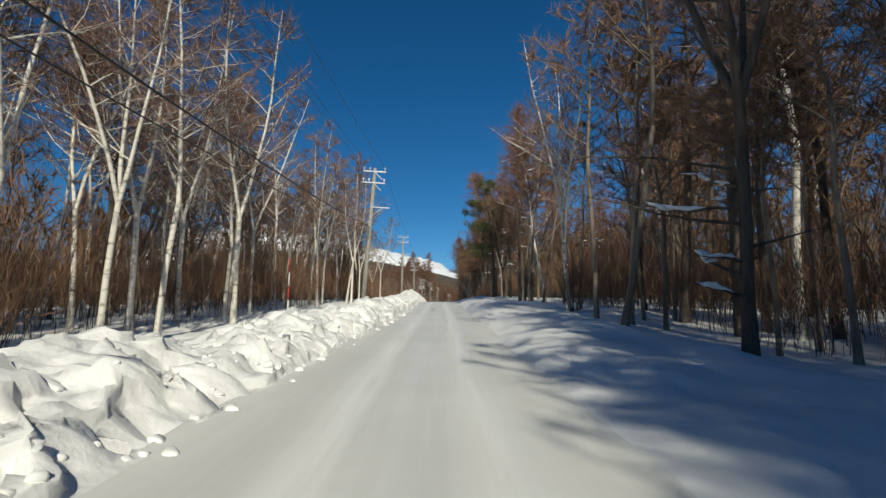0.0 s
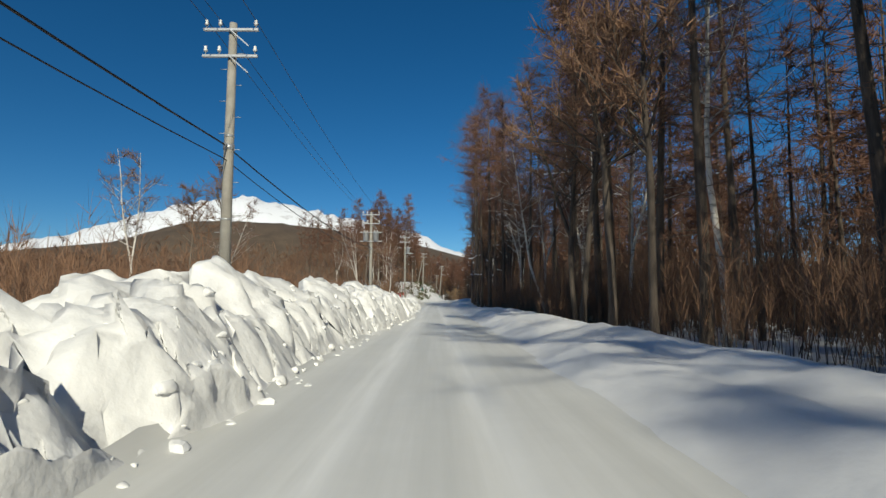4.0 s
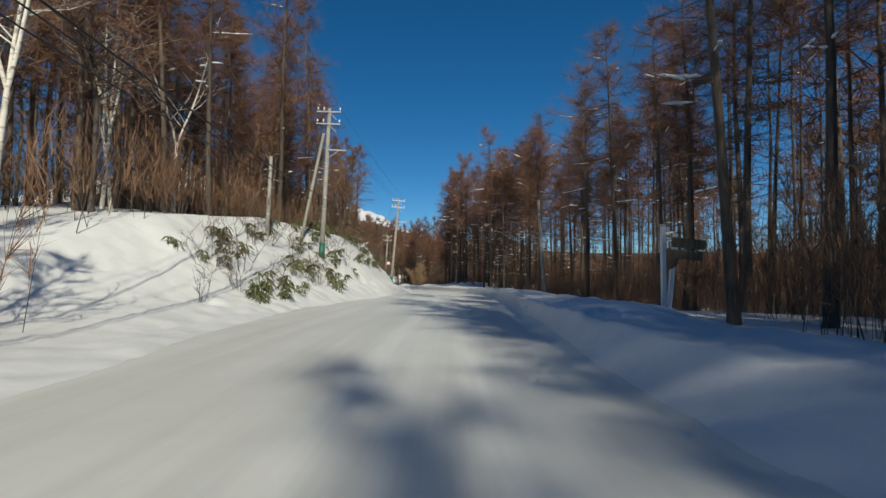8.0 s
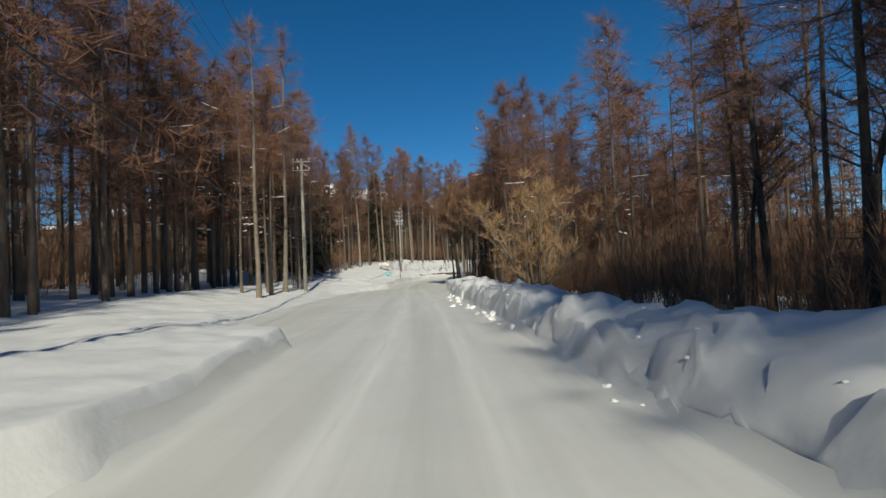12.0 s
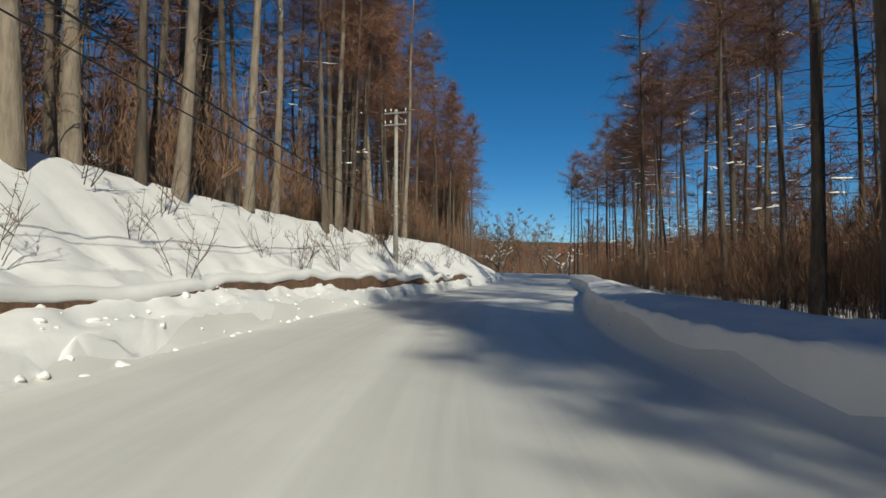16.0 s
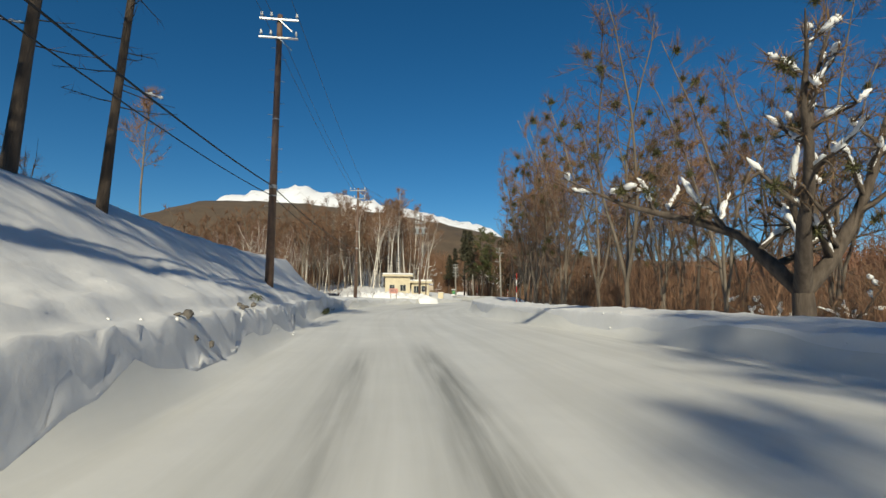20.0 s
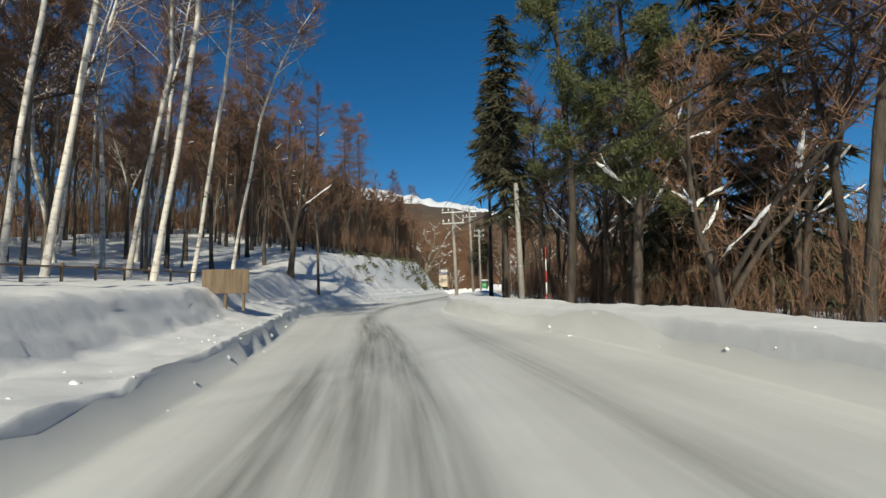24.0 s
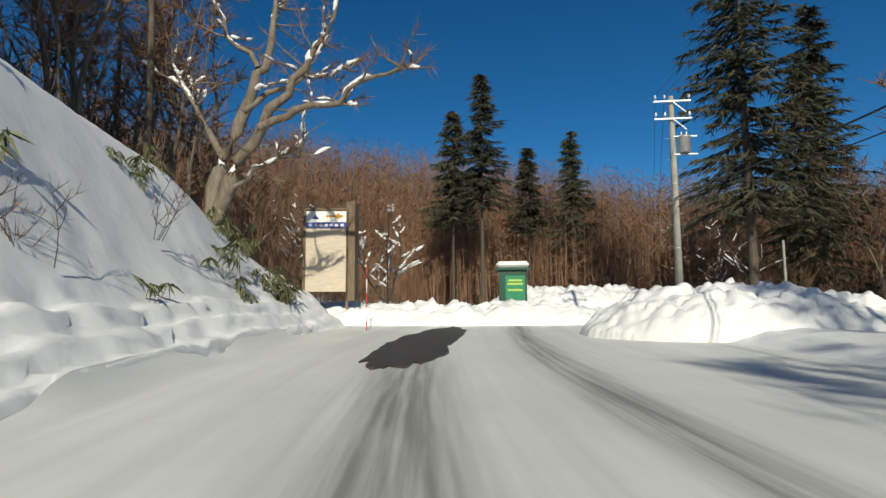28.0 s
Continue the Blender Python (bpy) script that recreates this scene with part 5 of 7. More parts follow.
for t, d, s in ((11.3, 6.6, 1.0), (11.48, 7.6, 1.0), (11.2, 5.9, 0.9), (11.4, 5.7, 0.95), (11.62, 6.2, 1.0)):
    plant("snowlarch", t, d, s)
for k, (t, d) in enumerate(((12.3, 9.0), (12.36, 10.2), (12.42, 8.8), (12.46, 9.8), (12.55, 10.6), (12.65, 10.0), (12.75, 11.2), (12.24, 8.0))):
    plant("bare" if k % 2 else "larch", t, d, random.uniform(0.7, 0.85))
# groves along the road
random.seed(11)
L_, R_ = -1, 1
grove(L_, -0.4, 2.9, 8.0, 20, 84, [("birch", 8), ("thin", 2), ("bare", 0.4)], 0.85, 1.2)
grove(L_, 2.9, 4.6, 8.5, 22, 18, [("birch", 4), ("thin", 3), ("bare", 2)], 0.6, 0.9)
grove(L_, 4.4, 7.3, 6.5, 20, 44, [("shrub", 6), ("thin", 1), ("birch", 1)], 0.5, 0.8)
grove(L_, 7.1, 8.3, 7.0, 16, 34, [("shrub", 4), ("thin", 2)], 0.8, 1.2)
grove(L_, 8.3, 9.0, 12.5, 24, 14, [("birch", 4), ("thin", 2), ("bare", 1)], 0.8, 1.1)
grove(L_, 8.9, 10.2, 11.5, 24, 28, [("larch", 6), ("bare", 1), ("shrub", 1)], 0.95, 1.2)
grove(L_, 9.8, 11.9, 8.8, 11.5, 26, [("shrub", 4), ("bare", 2), ("larch", 1)], 0.6, 0.9)
grove(L_, 10.0, 12.0, 10.5, 20, 34, [("larch", 4), ("bare", 3), ("shrub", 3)], 0.7, 0.95)
grove(L_, 12.0, 14.4, 14, 21, 28, [("larch", 6), ("thin", 1)], 0.95, 1.15)
grove(L_, 14.3, 15.3, 13, 26, 15, [("larch", 5), ("spruce", 2)], 0.85, 1.05)
grove(L_, 15.3, 18.7, 10, 17, 38, [("larch", 7), ("palelarch", 3), ("thin", 1)], 1.0, 1.25)
grove(L_, 16.0, 18.5, 9, 12, 16, [("larch", 4), ("shrub", 1)], 0.9, 1.15)
grove(L_, 16.8, 18.9, 8.6, 13, 22, [("shrub", 3), ("larch", 2)], 0.6, 1.0)
grove(L_, 18.6, 20.0, 7.4, 18, 64, [("thin", 3), ("bare", 3), ("larch", 3), ("shrub", 3)], 0.85, 1.15, 5)
grove(L_, 19.4, 20.08, 6.4, 12, 34, [("thin", 3), ("bare", 4), ("shrub", 3)], 0.7, 1.05, 5)
grove(L_, 20.2, 21.2, 10, 20, 5, [("shrub", 3), ("thin", 1)], 0.7, 1.0)
grove(L_, 23.6, 25.4, 12, 24, 54, [("slimbirch", 6), ("thin", 3), ("birch", 1)], 0.95, 1.25, 5)
grove(L_, 22.2, 23.7, 20, 29, 26, [("birch", 6), ("thin", 3)], 0.5, 0.75, 4)
grove(L_, 24.4, 26.3, 9.5, 26, 30, [("thin", 6), ("bare", 4), ("birch", 1)], 0.9, 1.25)
grove(L_, 28.2, 29.0, 11.5, 18, 24, [("bare", 2), ("larch", 2), ("thin", 4)], 0.9, 1.2)
grove(L_, 24.0, 24.9, 9.5, 13, 4, [("slimbirch", 5), ("thin", 2)], 1.0, 1.2, 4)
grove(L_, 26.0, 28.6, 11, 24, 40, [("bare", 4), ("thin", 4), ("larch", 2)], 0.8, 1.1)
# grove behind the start, out of view, there for the shade it casts
grove(R_, -1.5, 0.1, 6.6, 16, 36, [("bare", 3), ("larch", 3)], 0.85, 1.15)
grove(R_, -0.3, 1.7, 7.5, 20, 42, [("bare", 5), ("thin", 3), ("birch", 1)], 0.85, 1.25)
grove(R_, 1.9, 3.3, 10, 26, 22, [("bare", 3), ("larch", 3)], 0.55, 0.8)
grove(R_, 3.0, 7.6, 6.3, 13, 50, [("larch", 8), ("birch", 1), ("bare", 1)], 0.85, 1.15)
grove(R_, 6.8, 8.2, 8.5, 12, 16, [("shrub", 5)], 0.7, 1.0)
grove(R_, 7.6, 8.9, 7.8, 15, 18, [("polelarch", 3), ("larch", 6), ("snowlarch", 4), ("thin", 1)], 0.8, 1.05)
grove(R_, 8.9, 12.2, 7.8, 17, 62, [("polelarch", 8), ("larch", 2), ("snowlarch", 4)], 0.75, 1.0)
grove(R_, 12.2, 14.2, 10.5, 22, 26, [("larch", 5), ("thin", 1)], 0.75, 0.95)
grove(R_, 13.9, 14.7, 9, 16, 10, [("larch", 4), ("snowlarch", 5)], 0.85, 1.1)
grove(R_, 14.7, 15.8, 11, 18, 24, [("larch", 4), ("snowlarch", 5), ("polelarch", 3)], 0.8, 1.0)
grove(R_, 15.2, 15.9, 8.2, 12, 11, [("snowlarch", 3), ("larch", 4)], 0.8, 1.0, 3)
grove(R_, 15.8, 17.1, 10, 20, 12, [("snowlarch", 2), ("polelarch", 5)], 0.8, 1.0)
grove(R_, 17.1, 19.25, 9.5, 16, 36, [("larch", 2), ("snowlarch", 3), ("polelarch", 7)], 0.95, 1.12)
grove(R_, 19.4, 21.4, 14, 26, 26, [("willow", 4), ("shrub", 3), ("bare", 1)], 0.75, 1.1)
grove(R_, 20.8, 23.2, 9, 22, 30, [("willow", 5), ("bare", 2), ("shrub", 2)], 1.0, 1.35)
grove(R_, 24.3, 25.3, 9.0, 15, 18, [("bare", 2), ("thin", 4), ("snowy", 4)], 0.95, 1.2)
grove(R_, 23.0, 25.0, 10, 22, 22, [("bare", 3), ("thin", 2), ("snowy", 1)], 0.8, 1.1)
grove(R_, 24.8, 26.4, 8.5, 24, 26, [("bare", 4), ("thin", 4), ("snowy", 3)], 0.7, 1.05)
grove(R_, 26.4, 27.7, 20, 26, 18, [("bare", 3), ("thin", 3), ("snowy", 3)], 0.8, 1.05)
grove(R_, 26.6, 27.6, 8, 11, 7, [("thin", 4), ("snowy", 2)], 0.7, 0.95)
grove(R_, 28.2, 30.5, 16, 30, 24, [("bare", 3), ("snowy", 3), ("thin", 2), ("shrub", 2)], 0.6, 0.9)
grove(L_, 29.3, 31.4, 12, 26, 34, [("bare", 3), ("snowy", 2), ("thin", 3)], 0.7, 1.0)


# trees that stand deeper in, joined
def deep_wood(name, label, maker, twig_mat, wood_mat, zones, seed):
    random.seed(seed)
    prot = [maker(k) for k in range(4)]
    arrs = [[(np.concatenate(s.v), np.concatenate(s.f)) for s in p[:2]] for p in prot]
    ob = thing(name, label, "trees", kind="stuff")
    acc = [[[], [], 0], [[], [], 0]]
    for side, t0, t1, d0, d1, count, lo, hi in zones:
        for k in range(count):
            t, d = t0 + (t1 - t0) * (k + random.random()) / count, side * random.uniform(d0, d1)
            x, y, z = floor_z(t, min(max(d, -29), 29))
            if abs(d) > 29:
                px, py, _ = plan(np.array([t]), np.array([d]))
                x, y, z = float(px[0]), float(py[0]), z - 0.5
            a, s = random.uniform(0, 6.283), random.uniform(lo, hi)
            c, sn = math.cos(a) * s, math.sin(a) * s
            pr = random.choice(arrs)
            for j in (0, 1):
                V, F = pr[j]
                W = np.stack([V[:, 0] * c - V[:, 1] * sn + x, V[:, 0] * sn + V[:, 1] * c + y, V[:, 2] * s + z - 0.3], -1)
                acc[j][0].append(W)
                acc[j][1].append(F + acc[j][2])
                acc[j][2] += len(W)
    for j, (nm, mat) in enumerate((("trunks", wood_mat), ("crowns", twig_mat))):
        part(nm, fast_mesh(nm, np.concatenate(acc[j][0]), np.concatenate(acc[j][1]), mat), None, ob)
    return ob


deep_wood("larch_wood", "bare larch plantation standing deep behind the roadside", lambda k: larch(19, 700 + k, low=True, crown_from=0.3), LARCH_TWIG, LARCH_BARK,
          [(1, 3.3, 8.8, 12, 44, 300, 0.75, 1.05), (1, 13.5, 15.0, 13, 44, 90, 0.75, 1.0), (1, 15.0, 15.8, 15, 46, 60, 0.7, 0.95), (1, 15.8, 17.2, 22, 46, 100, 0.7, 0.95), (1, 17.2, 19.2, 18, 46, 100, 0.7, 0.95), (-1, 8.6, 12.2, 15, 34, 150, 0.65, 0.9), (-1, 12.2, 18.6, 14, 46, 330, 0.8, 1.05)], 21)
deep_wood("larch_poles", "slim larch trunks of a plantation behind the berm", lambda k: larch(18, 720 + k, low=True, crown_from=0.6, girth=0.0055), LARCH_TWIG, LARCH_BARK,
          [(1, 8.8, 12.5, 13, 42, 190, 0.75, 1.05)], 23)
deep_wood("bare_wood", "bare brown broadleaf wood standing deep behind the roadside", lambda k: forked(10, 740 + k, stems=2, limbs=16, twigs=50, twig_len=0.95, low=True), BROWN_TWIG, GREY_BARK,
          [(-1, -0.5, 4.5, 12, 42, 260, 0.75, 1.1), (-1, 4.5, 6.6, 20, 55, 60, 0.45, 0.7), (-1, 6.6, 9.0, 16, 50, 90, 0.65, 0.95), (1, -0.5, 3.5, 12, 40, 190, 0.8, 1.2), (-1, 18.6, 20.2, 14, 36, 40, 0.7, 0.9),
           (1, 18.8, 24.5, 22, 50, 150, 0.5, 0.8), (-1, 22.6, 26.4, 19, 42, 165, 1.0, 1.4), (-1, 26.0, 29.6, 12, 40, 230, 1.0, 1.35), (1, 24.0, 28.5, 16, 48, 170, 0.7, 1.0), (1, 28.4, 31.8, 20, 50, 160, 0.8, 1.2), (-1, 29.0, 31.8, 14, 46, 220, 0.8, 1.1)], 22)


# ---- built things ----
def box(bm, sx, sy, sz, m=Matrix(), bevel=0.0):
    r = bmesh.ops.create_cube(bm, size=1, matrix=m @ Matrix.Diagonal((sx, sy, sz, 1)))
    if bevel:
        es = list({e for v in r["verts"] for e in v.link_edges})
        bmesh.ops.bevel(bm, geom=es, offset=bevel, segments=1, affect="EDGES")
    return bm


def boxed(sx, sy, sz, m=Matrix(), bevel=0.0):
    return box(bmesh.new(), sx, sy, sz, m, bevel)


def rod(r1, r2, depth, m=Matrix(), seg=12):
    bm = bmesh.new()
    bmesh.ops.create_cone(bm, cap_ends=True, segments=seg, radius1=r1, radius2=r2, depth=depth, matrix=m)
    for f in bm.faces:
        f.smooth = len(f.verts) == 4
    return bm


def turned(profile, seg=10, m=Matrix()):
    """A lathed body from (radius, height) pairs."""
    bm = bmesh.new()
    rings = [[bm.verts.new(m @ Vector((r * math.cos(2 * math.pi * k / seg), r * math.sin(2 * math.pi * k / seg), z))) for k in range(seg)] for r, z in profile]
    for a, b in zip(rings, rings[1:]):
        for k in range(seg):
            f = bm.faces.new((a[k], a[(k + 1) % seg], b[(k + 1) % seg], b[k]))
            f.smooth = True
    bm.faces.new(rings[0][::-1])
    bm.faces.new(rings[-1])
    return bm


INSULATOR = bpy.data.meshes.new("insulator")
_bm = turned([(0.012, -0.1), (0.012, 0.0), (0.05, 0.0), (0.055, 0.05), (0.035, 0.07), (0.045, 0.11), (0.03, 0.15), (0.012, 0.16)], 8)
_bm.to_mesh(INSULATOR)
_bm.free()
INSULATOR.materials.append(PORCELAIN)
POLE_TOPS = {}


def utility_pole(tag, t, d, top, label, arms=(0.25, 1.0), low_arm=2.6, arm_len=1.5, mat=CONCRETE, r=0.165, sleeve=False, cans=0, lean=0.0, side=-1, boxed_cable=False, steps=True, extra_arms=()):
    """A utility pole whose tip is top metres above the road's level at its station."""
    foot = at(t, d)
    road_z = plan(np.array([t]), np.array([0.0]))[2][0]
    h = float(road_z + top - foot.z)
    base = Matrix.Translation(foot - Vector((0, 0, 0.5))) @ pose(0, 0, 0, 0, lean, heading(t))
    ob = thing("utility_pole", label, "utility pole", base, "utility poles")
    L = h + 0.5
    part("shaft", rod(r, r * 0.62, L, pose(0, 0, L / 2), 14), mat, ob)
    rr = lambda z: r - r * 0.38 * z / L
    spots = []
    k = 0
    for off in (*arms, *extra_arms):
        z = L - off
        arm = part("crossarm", boxed(arm_len, 0.075, 0.075, pose(0, -rr(z) - 0.04, z), 0.008), STEEL, ob)
        for x in (-arm_len / 2 + 0.08, -arm_len / 5, arm_len / 2 - 0.08):
            ins = part("insulator", INSULATOR, None, arm)
            ins.location = (x, -rr(z) - 0.04, z + 0.13)
            if k == 0:
                spots.append(base @ Vector((x, -rr(z) - 0.04, z + 0.27)))
        part("arm_brace", boxed(0.03, 0.012, 0.75, pose(0.24, -rr(z) - 0.085, z - 0.24, 0, -48, 0)), STEEL, arm)
        k += 1
    if low_arm:
        z = L - low_arm
        s = -side
        arm = part("bracket_arm", boxed(1.1, 0.07, 0.07, pose(s * 0.62, -rr(z) - 0.04, z), 0.008), STEEL, ob, "galvanised side bracket")
        part("arm_brace", boxed(0.85, 0.03, 0.03, pose(s * 0.42, -rr(z) - 0.04, z - 0.27, 0, s * -38, 0)), STEEL, arm)
    zc = max(3.5, 5.3 - (foot.z - road_z)) + 0.5
    band = part("cable_clamp", rod(rr(zc) + 0.02, rr(zc) + 0.02, 0.14, pose(0, 0, zc)), STEEL, ob)
    part("clamp_hook", boxed(0.06, 0.2, 0.06, pose(0, -rr(zc) - 0.1, zc), 0.006), STEEL, band)
    for z in (L * 0.35, L * 0.62):
        part("steel_band", rod(rr(z) + 0.008, rr(z) + 0.008, 0.05, pose(0, 0, z)), STEEL, ob)
    if steps:
        for q in range(int((L - 3) / 0.45)):
            part("step_bolt", rod(0.009, 0.009, 0.18, pose((rr(3) + 0.07) * (1 if q % 2 else -1), 0, 2.6 + 0.45 * q, 0, 90, 0), 6), STEEL, ob)
    if sleeve:
        part("sleeve", rod(r * 1.12, r * 1.08, 1.0, pose(0, 0, 0.75), 14), GREENBAND, ob, "green reflective base sleeve")
    for q in range(cans):
        sx = (-1) ** q * 0.42
        can = part("transformer", turned([(0.20, 0.0), (0.24, 0.03), (0.24, 0.62), (0.26, 0.64), (0.26, 0.68), (0.12, 0.74), (0.05, 0.75)], 14, pose(sx, -0.1, L - 2.45)), STEEL, ob, "grey pole transformer")
        for x in (-0.1, 0.1):
            part("bushing", turned([(0.02, 0), (0.045, 0.03), (0.03, 0.08), (0.04, 0.11), (0.02, 0.17)], 8, pose(sx + x, -0.1, L - 1.72)), PORCELAIN, can)
        for z in (2.5, 1.75):
            part("platform_bar", boxed(0.95, 0.07, 0.07, pose(sx * 1.1, -0.1, L - z), 0.008), STEEL, can)
    POLE_TOPS[tag] = (spots, base @ Vector((0, -rr(zc) - 0.18, zc)))
    return ob


def sag(name, a, b, drop, r, mat, label, group):
    st = Sticks()
    u = np.linspace(0, 1, 12)
    p = np.array(a)[None] * (1 - u)[:, None] + np.array(b)[None] * u[:, None]
    p[:, 2] -= drop * 4 * u * (1 - u)
    st.tube(p, np.full(12, r), 4)
    tagged(new(name, st.mesh(name, mat)), label, "cable", group)


def string_wires(tags, top=True, cable=True, second=True, r=0.011):
    for a, b in zip(tags, tags[1:]):
        (sa, ca), (sb, cb) = POLE_TOPS[a], POLE_TOPS[b]
        span = (cb - ca).length
        if top:
            for p, q in zip(sa, sb):
                sag("overhead_wire", p, q, span * 0.012, r, WIRE, "thin overhead power wire strung between poles", "power wires")
        if cable:
            sag("telephone_cable", ca, cb, span * 0.014, 0.026, CABLE, "thick black telephone cable between poles", "telephone cables")
        if second:
            dv = Vector((0, 0, -0.38))
            sag("telephone_cable", ca + dv, cb + dv, span * 0.017, 0.016, CABLE, "thin black telephone cable between poles", "telephone cables")


CON = "weathered concrete utility pole with steel crossarms"
utility_pole("p0", -0.9, -5.2, 9.0, CON)
utility_pole("p1", 1.42, -4.9, 9.2, CON, lean=4.0)
utility_pole("p2", 3.12, -5.2, 9.4, CON, lean=1.0)
utility_pole("p2b", 4.6, -5.6, 8.8, CON, low_arm=0)
utility_pole("p3", 5.9, -5.4, 8.4, "concrete pole with two grey transformers", cans=2, low_arm=0)
utility_pole("p4", 7.25, -4.6, 10.0, "slim concrete pole with a single transformer", cans=1, r=0.15)
utility_pole("p5", 9.3, -8.0, 11.6, "leaning concrete pole with green base sleeve", lean=2.0, sleeve=True, cans=0)
utility_pole("p5b", 9.12, -9.8, 7.6, "short concrete telephone pole on the snowy slope", arms=(), low_arm=0, r=0.13, lean=1.5)
utility_pole("p5r", 9.35, 5.75, 6.2, "plain concrete pole with green base sleeve", arms=(), low_arm=0, sleeve=True, r=0.12, lean=-3.5)
utility_pole("p6", 10.46, -4.65, 10.6, "concrete pole with green sleeve and speed sign", sleeve=True, lean=4.5)
utility_pole("p7", 11.86, -4.4, 9.7, CON, lean=2.5, low_arm=0)
utility_pole("p8", 13.9, -9.6, 12.0, CON, low_arm=0)
utility_pole("p9", 15.87, -6.3, 12.8, "tall concrete pole with crossarms and two transformers", cans=2, low_arm=3.6, extra_arms=(1.8,))
utility_pole("p10", 17.3, -7.2, 11.5, CON, low_arm=0)
utility_pole("p11", 19.93, -4.9, 12.5, "brown steel pole with wires on its arms", mat=RUSTPOLE, low_arm=0)
utility_pole("p12", 20.85, -4.6, 12.2, "tall brown steel pole standing in the bank", mat=RUSTPOLE, low_arm=0)
utility_pole("p13", 21.95, -5.6, 10.9, "brown steel pole beside the snowy field", mat=RUSTPOLE, low_arm=0)
utility_pole("p14", 22.95, -6.5, 12.0, "brown steel pole with many wires and transformers", mat=RUSTPOLE, cans=2, extra_arms=(1.7,), low_arm=0)
utility_pole("p15", 24.15, 6.3, 10.2, CON, side=1, lean=-2)
utility_pole("p15b", 24.86, 5.8, 5.6, "pale plain pole with no arms", arms=(), low_arm=0, r=0.13, lean=-2.0)
utility_pole("p16", 25.48, 4.3, 6.7, CON, side=1, low_arm=0, lean=-2, r=0.135)
utility_pole("p17", 26.32, 4.9, 9.8, "weathered concrete pole with looping cables", side=1, low_arm=0, lean=-2, r=0.14)
utility_pole("p18", 27.26, 4.9, 10.0, CON, side=1, low_arm=0, lean=-1)
utility_pole("p19", 28.92, 9.3, 9.6, "concrete pole with a transformer beside the snow pile", side=1, cans=1, low_arm=0)
utility_pole("p20", 30.5, 13.0, 9.0, CON, side=1, low_arm=0)
string_wires(["p0", "p1", "p2", "p2b", "p3", "p4", "p5", "p6", "p7", "p8", "p9", "p10", "p11", "p12", "p13", "p14"])
string_wires(["p14", "p15"], cable=False, second=False)
string_wires(["p15", "p16", "p17", "p18", "p19", "p20"])
sag("telephone_cable", POLE_TOPS["p4"][1], POLE_TOPS["p5b"][1], 0.6, 0.022, CABLE, "black telephone cable to the short pole", "telephone cables")
sag("telephone_cable", POLE_TOPS["p5b"][1], POLE_TOPS["p6"][1], 0.6, 0.022, CABLE, "black telephone cable from the short pole", "telephone cables")

# leaning props of the poles
for t, d, top, mat, lab in ((10.47, -6.9, 8.2, RUSTPOLE, "red-brown prop leaning against a pole"), (9.3, -9.3, 9.0, CONCRETE, "concrete prop leaning against a pole"), (11.86, -7.6, 7.4, CONCRETE, "concrete prop leaning against a pole")):
    f0 = at(t, d, -0.4)
    tag = {10.47: -4.65, 9.3: -8.0, 11.86: -4.4}[t]
    f1 = at(t, tag)
    f1 = Vector((f1.x, f1.y, f1.z + top - 1.5))
    st = Sticks()
    st.tube([f0, f0.lerp(f1, 0.5), f1], [0.10, 0.095, 0.09], 10)
    tagged(new("pole_prop", st.mesh("pole_prop", mat)), lab, "pole prop")


def text_mesh(body, size, mat, depth=0.004):
    cu = bpy.data.curves.new("lettering", "FONT")
    cu.body, cu.size, cu.extrude, cu.align_x, cu.align_y = body, size, depth, "CENTER", "CENTER"
    tmp = bpy.data.objects.new("lettering", cu)
    scene.collection.objects.link(tmp)
    me = bpy.data.meshes.new_from_object(tmp.evaluated_get(bpy.context.evaluated_depsgraph_get()))
    bpy.data.objects.remove(tmp)
    me.materials.clear()
    me.materials.append(mat)
    return me


# round speed sign on its pole
m = Matrix.Translation(at(10.46, -4.92)) @ pose(0, 0, 0, 0, 0, heading(10.5))
zs = 3.25 - (at(10.46, -4.92).z - plan(np.array([10.46]), np.array([0.0]))[2][0])
sg = thing("speed_sign", "round red-rimmed white speed sign reading 40", "road sign", m)
part("bracket", boxed(0.4, 0.03, 0.05, pose(0.12, 0.04, zs)), STEEL, sg)
part("disc", rod(0.21, 0.21, 0.012, pose(0, 0, zs, 90, 0, 0), 32), WHITE, sg)
bm = bmesh.new()
for a in range(40):
    w0, w1 = 2 * math.pi * a / 40, 2 * math.pi * (a + 1) / 40
    bm.faces.new([bm.verts.new((rr_ * math.cos(w), -0.012, zs + rr_ * math.sin(w))) for rr_, w in ((0.21, w0), (0.21, w1), (0.155, w1), (0.155, w0))])
bmesh.ops.remove_doubles(bm, verts=bm.verts, dist=1e-4)
part("red_rim", bm, RED, sg)
tx = part("lettering", text_mesh("40", 0.19, BLUE), None, sg)
tx.matrix_local = pose(0, -0.018, zs, 90, 0, 0)

# white shop board on the bank, and teal glass board
f = at(15.58, -7.3, 0.28)
bd = thing("shop_board", "white board with black lettering on the bank", "sign board", Matrix.Translation(f) @ pose(0, 0, 0, 0, 0, heading(15.0) + 6))
for x in (-0.55, 0.55):
    part("leg", boxed(0.07, 0.07, 1.3, pose(x, 0.05, 0.05), 0.006), DKTIMBER, bd)
part("panel", boxed(1.6, 0.05, 0.5, pose(0, 0, 0.82), 0.008), WHITE, bd)
part("red_bar", boxed(0.95, 0.012, 0.07, pose(-0.05, -0.032, 0.62)), RED, bd)
tx = part("lettering", text_mesh("N", 0.42, BLACK), None, bd)
